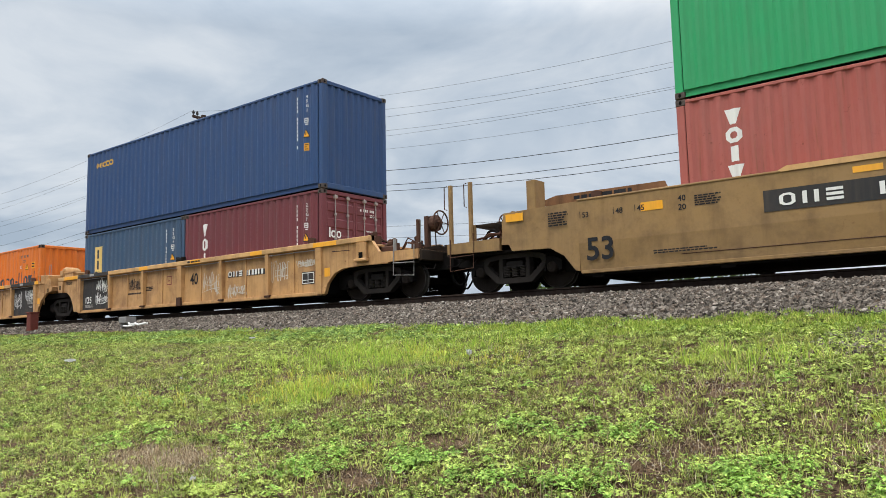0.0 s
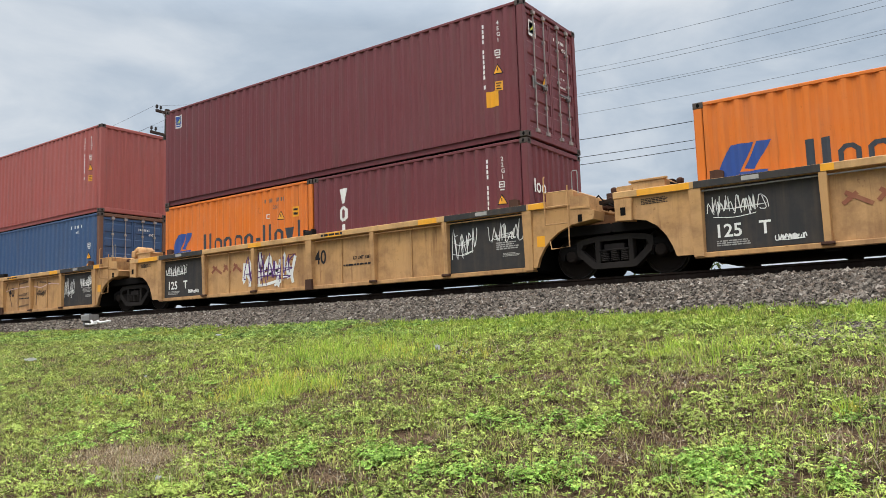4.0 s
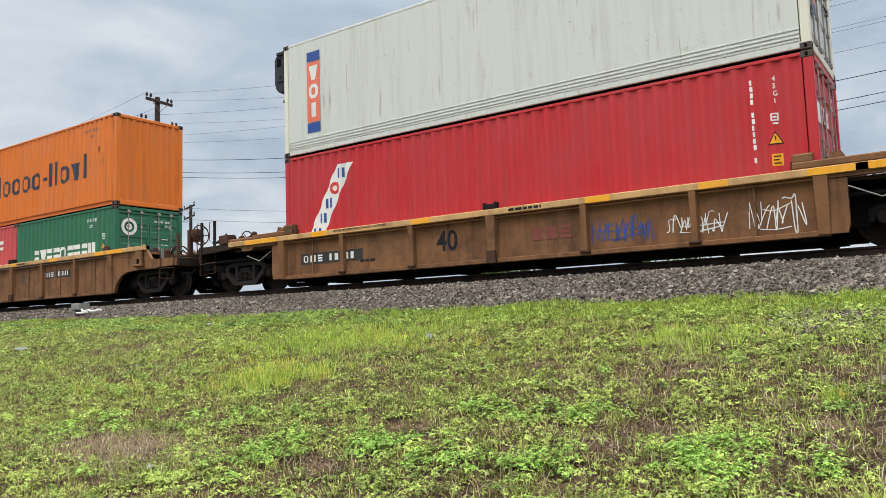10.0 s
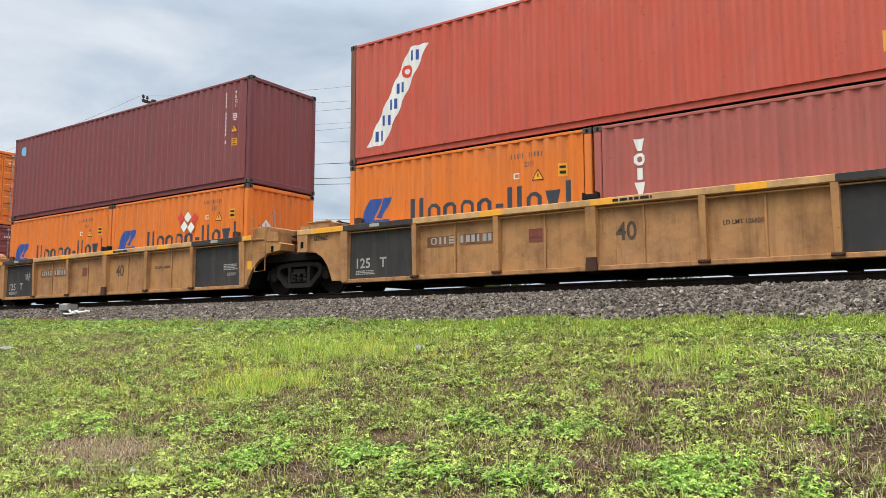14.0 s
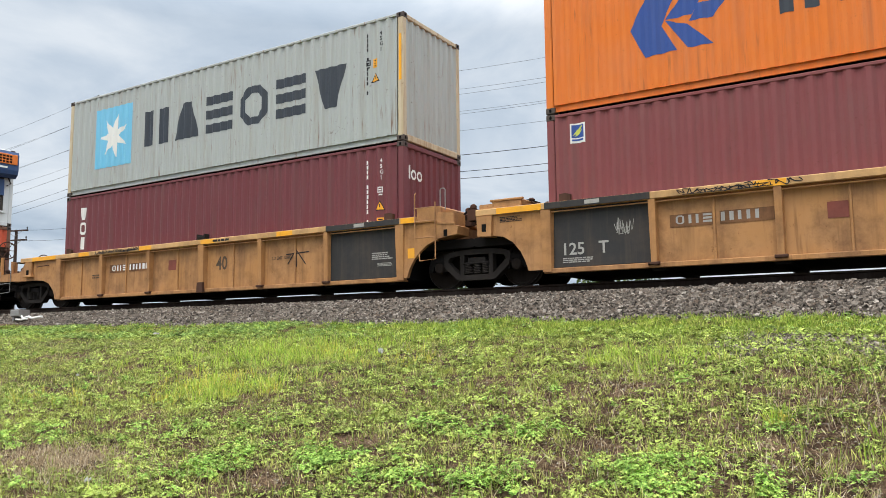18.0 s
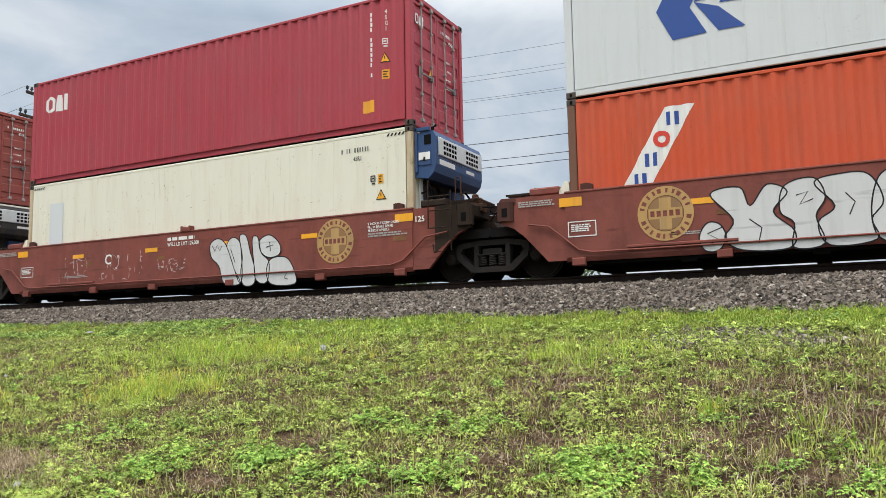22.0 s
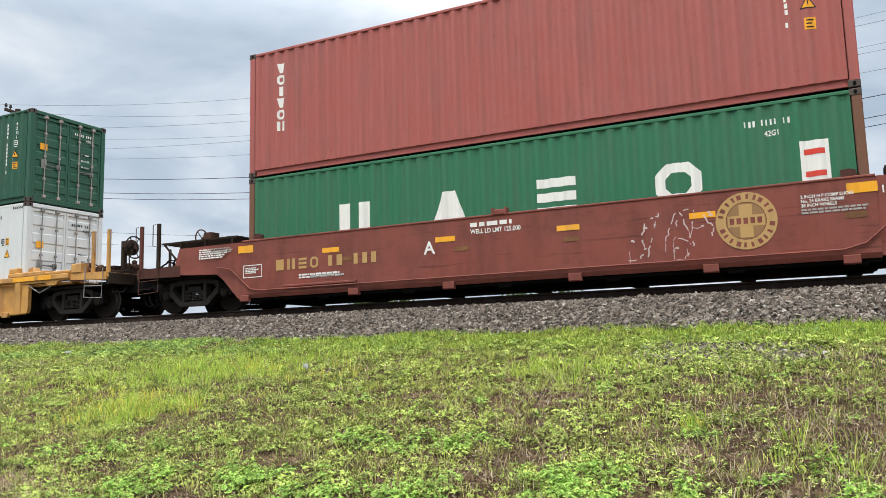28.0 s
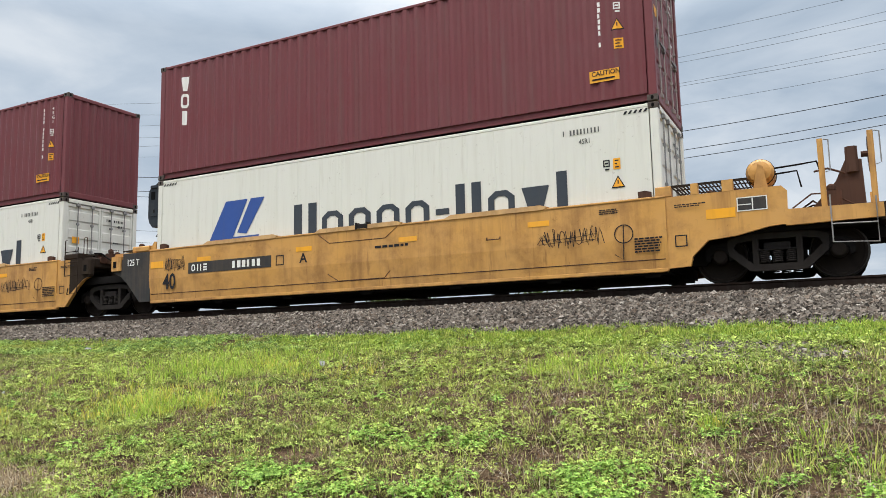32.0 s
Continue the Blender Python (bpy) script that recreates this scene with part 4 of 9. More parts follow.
def truck(parent, x):
    """A two-axle truck of side frames, bolster, springs and wheelsets."""
    b = Geo()
    b.box(-0.2, 0.2, -1.06, 1.06, 0.50, 0.60, 0.02).box(-0.26, 0.26, -0.5, 0.5, 0.55, 0.72, 0.03)
    b.lathe([(0.22, 0.72), (0.22, 0.80)], (0, 0, 0), "z", 16)
    tr = part("truck", shared("bolster", lambda: b.mesh("truck_bolster", STEEL)), None, parent, "dark cast-steel truck with exposed coil springs", m=pose(x, 0, 0))
    for s in (-1, 1):
        part("side_frame", shared("sf", side_frame_mesh), None, tr, m=pose(0, s * 0.99, 0, 0, 0, 0 if s < 0 else 180))
        part("spring_plate", shared("spl", lambda: Geo().box(-0.3, 0.3, -0.08, 0.08, 0.465, 0.5, 0.01).mesh("spring_plate", STEEL)), None, tr, m=pose(0, s * 1.02, 0))
        for k in (-0.2, 0.0, 0.2):
            part("spring", shared("sp", spring_mesh), None, tr, m=pose(k, s * 1.0, 0, 0, 0, 0 if s < 0 else 180))
        w = part("wheelset", shared("ws", wheelset_mesh), None, tr, m=pose(s * 0.89, 0, WHEEL_R))
        WHEELSETS.append((w, s * 0.89))
        part("brake_beam", shared("bb", lambda: Geo().box(-0.04, 0.04, -0.7, 0.7, 0.32, 0.40, 0.01).box(-0.06, 0.02, -0.78, -0.62, 0.26, 0.5, 0.01).box(-0.06, 0.02, 0.62, 0.78, 0.26, 0.5, 0.01).mesh("brake_beam", SOOT_SHADE)), None, tr, m=pose(s * 0.40, 0, 0))
    return tr


def ladder(parent, x, z0, z1, mat_, w=0.42, y=-1.43, top=0.0):
    g = Geo()
    for s in (-1, 1):
        g.tube([(x + s * w / 2, y, z0), (x + s * w / 2, y, z1 + (top if s > 0 else 0))], 0.013, 6)
    n = max(2, int((z1 - z0) / 0.34) + 1)
    for i in range(n):
        z = z0 + (z1 - z0) * i / (n - 1)
        g.tube([(x - w / 2, y, z), (x + w / 2, y, z)], 0.011, 6)
    part("ladder", g, mat_, parent)


def handrail(parent, x, z0, z1, mat_, y=-1.30):
    g = Geo()
    g.tube([(x - 0.06, y, z0), (x - 0.06, y, z1), (x - 0.04, y, z1 + 0.03), (x + 0.04, y, z1 + 0.03), (x + 0.06, y, z1), (x + 0.06, y, z0)], 0.011, 6)
    part("handrail", g, mat_, parent)


def upright(parent, x, y, z0, z1, mat_, w=0.09):
    part("corner_stake", Geo().box(x - w / 2, x + w / 2, y - 0.04, y + 0.04, z0, z1, 0.012).box(x - w / 2 - 0.02, x + w / 2 + 0.02, y - 0.06, y + 0.06, z0, z0 + 0.06, 0.01), mat_, parent)


def grating(parent, x0, x1, y0, y1, z, mat_):
    g = Geo()
    g.box(x0, x1, y0, y0 + 0.02, z - 0.04, z, 0).box(x0, x1, y1 - 0.02, y1, z - 0.04, z, 0)
    n = int((x1 - x0) / 0.06)
    for i in range(n + 1):
        xx = x0 + (x1 - x0) * i / n
        g.box(xx - 0.006, xx + 0.006, y0, y1, z - 0.03, z - 0.002)
    for k in range(1, 5):
        yy = y0 + (y1 - y0) * k / 5
        g.box(x0, x1, yy - 0.004, yy + 0.004, z - 0.02, z)
    part("walkway_grating", g, mat_, parent)


def deck_gear(t, s, x0, d0, d1, z, seed, n=4):
    """Valves, pipes and rods that clutter an end platform."""
    r = random.Random(seed)
    X = lambda d: x0 + s * d
    for k in range(n):
        a, b = r.uniform(d0, d1), r.uniform(-1.0, 0.2)
        w, h = r.uniform(0.08, 0.2), r.uniform(0.1, 0.32)
        g = Geo().box(X(a) - w, X(a) + w, b - 0.1, b + 0.1, z, z + h, 0.03).lathe([(0.05, 0.0), (0.07, 0.04), (0.07, 0.1), (0.03, 0.13)], (X(a), b, z + h - 0.01), "z", 10)
        part("brake_valve", g, RUSTST, t)
    for k in range(n):
        y = r.uniform(-1.15, 0.4)
        p = [(X(d0 + (d1 - d0) * q), y + r.uniform(-0.12, 0.12), z + r.uniform(0.04, 0.38) * (1 if 0 < q < 1 else 0.4)) for q in (0.0, 0.3, 0.6, 1.0)]
        part("brake_pipe", Geo().tube(p, r.uniform(0.014, 0.026), 6), SOOT_SHADE if k % 2 else RUSTST, t)


def coupler_end(t, s, x0, kind, body, top, seed, wheel=True, low=False):
    """The end platform beyond x0 on side s: side plates, step-down deck, stakes, hand brake, hoses, coupler and truck frame."""
    X = lambda d: x0 + s * d
    tan, brown, new_gold = body is TAN, kind == "brown", body is GOLD_NEW
    E = 3.22
    dz = 1.06

    def bx(g, a, b, *r, **k):
        p, q = sorted((X(a), X(b)))
        return g.box(p, q, *r, **k)

    def pr(g, pts, ya, yb):
        return g.prism([(X(a), b) for a, b in pts], ya, yb)

    plate = (BROWN_MID if s > 0 else BROWN) if brown else body
    deckm = BROWN_DARK if brown else END_DARK if low and body is GOLD_DARK else body
    rodm = RUSTST if brown or tan or body is GOLD_DARK else GALV
    for y in (-1, 1):
        ya, yb = (-1.345, -1.25) if y < 0 else (1.25, 1.345)
        g = Geo()
        if low:
            # the chord runs on over an open recess
            pr(g, [(0, 0.2), (0.30, 0.2), (0.34, 0.34), (0.34, top - 0.2), (0, top - 0.2)], ya, yb)
            pr(g, [(0, top - 0.19), (1.0, top - 0.19), (1.12, top - 0.27), (1.42, top - 0.27), (1.5, top - 0.17), (1.9, top - 0.15), (1.9, top), (0, top)], ya - 0.02 * (y < 0), yb + 0.02 * (y > 0))
        elif tan:
            pr(g, [(0, 0.25), (0.1, 0.28), (0.34, 0.58), (0.66, 0.76), (1.55, 0.78), (1.62, 0.92), (1.80, 0.93), (1.74, top - 0.04), (0, top)], ya, yb)
        elif brown:
            pr(g, [(0, 0.22), (0.12, 0.22), (0.55, 0.66), (0.74, 0.80), (2.0, 0.86), (2.0, 1.12), (1.88, top), (0, top)], ya, yb)
        elif kind == "newgold":
            pr(g, [(0, 0.25), (0.36, 0.27), (0.40, 0.43), (0.66, 0.68), (1.1, 0.72), (1.6, 0.83), (1.88, 0.85), (1.90, 1.38), (1.82, top), (0, top)], ya, yb)
        else:
            pr(g, [(0, 0.2), (0.16, 0.2), (0.26, 0.45), (0.5, 0.68), (0.8, 0.78), (1.3, 0.81), (2.3, 0.80), (2.3, 1.06), (2.0, 1.10), (1.78, top - 0.12), (1.78, top), (0, top)], ya, yb)
        part("end_side_plate", g, plate, t)
        g = Geo()
        if low:
            pr(g, [(1.86, top - 0.17), (E, top - 0.24), (E, top - 0.04), (1.86, top - 0.02)], ya + 0.004 * y, yb - 0.004 * y)
        else:
            pr(g, [(1.85, 0.82), (E, 0.84), (E, dz), (1.85, dz + 0.02)], ya + 0.004 * y, yb - 0.004 * y)
        part("platform_beam", g, deckm, t)
    zd = top - 0.05 if low else dz
    part("centre_sill", bx(Geo(), 0.0, 3.2, -0.42, 0.42, 0.62, 0.98, c=0.02), SOOT_SHADE, t)
    # dark plate and block added over the truck to keep light from showing through
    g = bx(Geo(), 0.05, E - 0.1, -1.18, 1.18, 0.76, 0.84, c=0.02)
    part("underbody", bx(g, 0.2, 0.6, -0.9, 0.9, 0.30, 0.80, c=0.05), SOOT_SHADE, t)
    part("brake_cylinder", Geo().lathe([(0.06, -0.3), (0.19, -0.26), (0.19, 0.26), (0.06, 0.3)], (X(1.72), 0.0, 0.42), "y", 14), SOOT_SHADE, t, smooth=True)
    part("end_deck", bx(bx(Geo(), 1.85, E, -1.24, 1.24, zd - 0.07, zd, c=0.01), 0.0, 1.85, -1.24, 1.24, top - 0.26, top - 0.2, c=0.01), deckm, t)
    part("end_sill", bx(Geo(), E - 0.05, E + 0.06, -1.30, 1.30, 0.80, zd - 0.01, c=0.02), END_DARK, t)
    # stakes at the outer corners: (distance, across, top, material)
    if tan:
        stakes = ((3.16, -1.27, 2.38, body), (2.62, -1.27, 2.38, body), (3.16, 1.25, 2.1, body), (2.62, 1.25, 2.15, body))
    elif brown and s > 0:
        stakes = ((2.45, -1.27, 1.98, BROWN_MID), (2.98, -1.25, 1.96, GALV), (3.2, 1.25, 1.75, END_DARK))
    elif brown:
        stakes = ((3.18, -1.27, 2.12, BROWN_MID), (2.62, -1.27, 2.14, END_DARK), (3.18, 1.25, 1.85, END_DARK))
    elif new_gold and s > 0 and not low:
        stakes = ((2.42, -1.27, 2.16, body), (3.12, -1.27, 2.20, body), (3.2, 1.25, 1.65, body), (2.5, 1.25, 1.85, GALV))
    elif low:
        hh = 2.16 if new_gold else 1.92
        sm = body if new_gold else END_DARK
        stakes = ((3.2, -1.27, hh, sm), (2.66, -1.27, hh, sm), (3.2, 1.25, hh - 0.2, END_DARK), (2.66, 1.25, hh - 0.2, END_DARK))
    elif wheel:
        stakes = ((3.16, -1.25, 1.74, RUSTST), (2.45, -1.27, 1.36, GALV))
    else:
        stakes = ((3.2, -1.27, 1.62, body), (2.6, -1.27, 1.45, body), (3.2, 1.25, 1.75, END_DARK), (2.7, 1.25, 1.75, END_DARK))
    for d, y, h, mm in stakes:
        upright(t, X(d), y, zd - 0.12, h, mm, 0.055 if mm is GALV or (low and mm is END_DARK) else 0.085)
        if y < 0 and h > 1.5 and mm is not GALV:
            part("handrail", Geo().tube([(X(d + 0.05), y - 0.07, h - 0.55), (X(d + 0.12), y - 0.07, h - 0.53), (X(d + 0.12), y - 0.07, h - 0.04), (X(d + 0.05), y - 0.07, h - 0.02)], 0.011, 6), rodm, t)
    # a hanging step of bent rod
    a, b = (2.5, 3.12)
    g = Geo().tube([(X(a), -1.37, zd + 0.18), (X(a), -1.39, 0.50), (X(b), -1.39, 0.46), (X(b), -1.37, zd + 0.1)], 0.014, 6)
    part("step_stirrup", g.tube([(X(a), -1.39, 0.78), (X(b), -1.39, 0.76)], 0.011, 6), rodm, t)
    # a jacking pad below the chord
    if kind == "gold" and not low:
        g = bx(Geo(), 1.32, 1.66, -1.43, -1.34, 0.93, 1.36, c=0.02)
        part("jacking_pad", bx(g, 1.28, 1.70, -1.45, -1.34, 0.90, 0.97, c=0.015), body, t)
        part("pad_slot", bx(Geo(), 1.43, 1.56, -1.434, -1.43, 0.98, 1.12), HOLE, t)
        part("grab_iron", Geo().tube([(X(0.5), -1.36, 1.22), (X(0.5), -1.41, 1.22), (X(1.05), -1.41, 1.20), (X(1.05), -1.36, 1.20)], 0.012, 6), RUSTST, t)
    if low:
        # raised pads over the chord
        g = bx(Geo(), -0.42, 1.0, -1.40, -1.1, top, top + 0.12, c=0.02)
        bx(g, -0.42, -0.12, -1.38, -1.1, top + 0.1, top + 0.26, c=0.03)
        part("lift_pad", bx(g, 1.0, 1.95, -1.38, -1.1, top, top + 0.08, c=0.02), body, t)
        part("corner_guide", pr(Geo(), [(0.05, top + 0.1), (0.36, top + 0.1), (0.26, top + 0.27), (0.12, top + 0.24)], -1.2, -1.0), body, t)
        part("tool_box", bx(Geo(), 2.0, 2.35, -1.38, -1.15, top - 0.02, top + 0.22, c=0.02), body if new_gold else RUSTST, t)
        grating(t, *sorted((X(2.1), X(3.1))), -1.0, 1.0, top + 0.14, END_DARK)
        part("brake_rod", Geo().tube([(X(0.35), -1.36, 0.92), (X(0.8), -1.36, 0.7), (X(1.25), -1.36, 0.86)], 0.012, 5), GALV, t)
    if wheel:
        if low:
            hx, hz = 3.32, top + 0.62
            hb = part("hand_brake", Geo().box(X(hx - 0.22) - 0.06, X(hx - 0.22) + 0.06, -0.78, -0.66, zd, hz + 0.16, 0.02).lathe([(0.10, -0.16), (0.20, -0.12), (0.20, 0.05), (0.12, 0.09)], (X(hx - 0.1), -0.6, hz), "x", 14), END_DARK, t, "dark hand brake drum")
        elif kind == "gold":
            hx, hz = 3.30, 1.72
            hb = part("hand_brake", Geo().box(X(hx - 0.28) - 0.06, X(hx - 0.28) + 0.06, -0.82, -0.68, dz, hz + 0.16, 0.02).lathe([(0.10, -0.18), (0.19, -0.14), (0.19, 0.04), (0.10, 0.08)], (X(hx - 0.14), -0.6, hz), "x", 14), RUSTST, t, "rusty hand brake housing")
        else:
            hx, hz = 3.12, 1.98
            g = Geo().box(X(hx - 0.26) - 0.09, X(hx - 0.26) + 0.09, -0.78, -0.44, hz - 0.3, hz + 0.12, 0.04)
            pr(g, [(2.15, dz), (3.02, dz), (3.0, hz - 0.1), (2.78, hz - 0.05), (2.6, 1.55)], -0.72, -0.6)
            hb = part("hand_brake", g, RUSTST if kind == "newgold" else END_DARK, t, "rusty hand brake housing on a gusset plate")
            gn = kind == "newgold"
            c0, ax, hl = ((X(1.5), -0.75, 1.79), "y", 0.36) if gn else ((X(1.85), -0.85, top + 0.24), "x", 0.46)
            tank = part("air_reservoir", Geo().lathe([(0.05, -hl), (0.17, -hl + 0.04), (0.22, -hl + 0.12), (0.22, hl - 0.12), (0.17, hl - 0.04), (0.05, hl)], c0, ax, 20), body if gn else RUSTST, t, smooth=True)
            for k in (-0.2, 0.2):
                part("reservoir_strap", Geo().lathe([(0.223, -0.025), (0.229, -0.02), (0.229, 0.02), (0.223, 0.025)], (c0[0] + k * (not gn), c0[1] + k * gn, c0[2]), ax, 18), END_DARK, tank)
            if gn:
                part("reservoir_bracket", pr(Geo(), [(1.38, top - 0.02), (1.62, top - 0.02), (1.56, 1.86), (1.48, 1.90)], -1.16, -1.12), body, t)
                part("air_line", Geo().tube([(X(1.7), -0.95, 1.84), (X(2.1), -0.95, 1.86), (X(2.35), -0.95, 1.88), (X(2.42), -0.95, 1.6)], 0.016, 6), SOOT_SHADE, t)
                part("air_line", Geo().tube([(X(1.7), -0.85, 1.76), (X(2.05), -0.85, 1.78), (X(2.1), -0.85, 1.5)], 0.016, 6), SOOT_SHADE, t)
                for d0, d1 in ((-0.16, 0.1), (0.42, 0.54), (0.92, 1.1)):
                    part("lift_pad", bx(Geo(), d0, d1, -1.35, -1.2, top, top + 0.19, c=0.015), body, t)
                grating(t, *sorted((X(0.1), X(1.3))), -1.3, 0.9, top + 0.2, END_DARK)
            else:
                part("reservoir_saddle", bx(Geo(), 1.55, 2.15, -1.0, -0.7, dz, top + 0.06, c=0.02), END_DARK, t)
            part("air_line", Geo().tube([(X(2.3), -0.85, top + 0.26), (X(2.5), -0.8, top + 0.3), (X(2.75), -0.75, top + 0.2)], 0.018, 6), RUSTST, t)
        c = (X(hx), -0.6, hz)
        g = Geo().ring(c, 0.28, 0.02, "x", 24).lathe([(0.05, -0.12), (0.05, 0.03)], c, "x", 8)
        for k in range(6):
            q = 2 * math.pi * k / 6
            g.tube([c, (c[0], c[1] + 0.28 * math.cos(q), c[2] + 0.28 * math.sin(q))], 0.012, 5)
        part("brake_wheel", g, RUSTST if not low else END_DARK, hb)
        part("brake_chain", Geo().tube([(X(hx - 0.15), -0.62, hz - 0.2), (X(hx - 0.12), -0.62, dz - 0.15)], 0.016, 5), END_DARK, hb)
        deck_gear(t, s, x0, 1.95, 2.9, zd, seed, 5)
    else:
        if brown:
            zg = 1.66
            grating(t, *sorted((X(0.25), X(2.55))), -1.25, 1.0, zg, END_DARK)
            for d in (0.4, 1.2, 1.95):
                part("walkway_bracket", bx(Geo(), d - 0.025, d + 0.025, -1.24, -1.18, top - 0.05, zg - 0.03, c=0.006), END_DARK, t)
            part("walkway_bracket", Geo().tube([(X(2.5), -1.22, zg - 0.02), (X(2.05), -1.22, 1.2)], 0.025, 5), END_DARK, t)
            hb = part("hand_brake", bx(Geo(), 1.7, 1.98, -0.5, -0.2, zg, zg + 0.3, c=0.03), RUSTST, t, "rusty hand brake housing")
            c = (X(2.15), -0.35, zg + 0.2)
        else:
            zg = (1.45 if not low else top + 0.14)
            if not low:
                grating(t, *sorted((X(1.75), X(2.7))), -1.15, 1.0, zg, END_DARK)
                part("walkway_bracket", bx(bx(Geo(), 2.58, 2.66, -1.2, -1.12, dz, zg, c=0.01), 1.8, 1.88, -1.2, -1.12, dz, zg, c=0.01), body, t)
            hb = part("hand_brake", bx(Geo(), 1.9, 2.15, -0.6, -0.3, zd, zg + 0.1, c=0.03), END_DARK, t, "dark hand brake housing")
            c = (X(2.3), -0.45, zg + 0.06)
        g = Geo().ring(c, 0.21, 0.017, "x", 20)
        for k in range(4):
            q = math.pi / 4 * (2 * k + 1)
            g.tube([c, (c[0], c[1] + 0.21 * math.cos(q), c[2] + 0.21 * math.sin(q))], 0.011, 5)
        part("brake_wheel", g.tube([(c[0] - s * 0.2, c[1], c[2]), c], 0.025, 6), RUSTST, hb)
        part("hose_coil", Geo().ring((X(2.3), -0.95, zd + 0.1), 0.16, 0.03, "y", 16), SOOT_SHADE, t)
        deck_gear(t, s, x0, 1.95, 2.75, zd, seed, 5)
    deck_gear(t, s, x0, 0.3, 1.6, top - 0.2, seed + 50, 3)
    grating(t, *sorted((X(2.75), X(E + 0.35))), -1.0, 1.0, zd + 0.06, END_DARK)
    part("coupler", bx(bx(Geo(), E, 3.75, -0.16, 0.16, 0.70, 0.98, c=0.03), 3.6, 3.86, -0.22, 0.2, 0.66, 1.02, c=0.06), STEEL, t)
    part("draft_gear", bx(Geo(), E - 0.3, E + 0.35, -0.5, 0.5, 0.62, 1.0, c=0.05), SOOT_SHADE, t)
    for y, dd in ((-0.34, 0.0), (-0.12, 0.08)):
        pts = [(X(3.25), y, 0.80), (X(3.38), y, 0.62 - dd), (X(3.46), y, 0.40 - dd), (X(3.56), y, 0.27 - dd), (X(3.68), y, 0.24 - dd), (X(3.82), y, 0.33), (X(3.9), y, 0.5)]
        part("air_hose", Geo().tube(pts, 0.019, 7), HOLE, t)
    part("uncoupling_lever", Geo().tube([(X(E - 0.1), -0.5, 0.95), (X(E + 0.1), -0.9, 0.62), (X(E + 0.1), -1.25, 0.6)], 0.014, 5), STEEL, t)


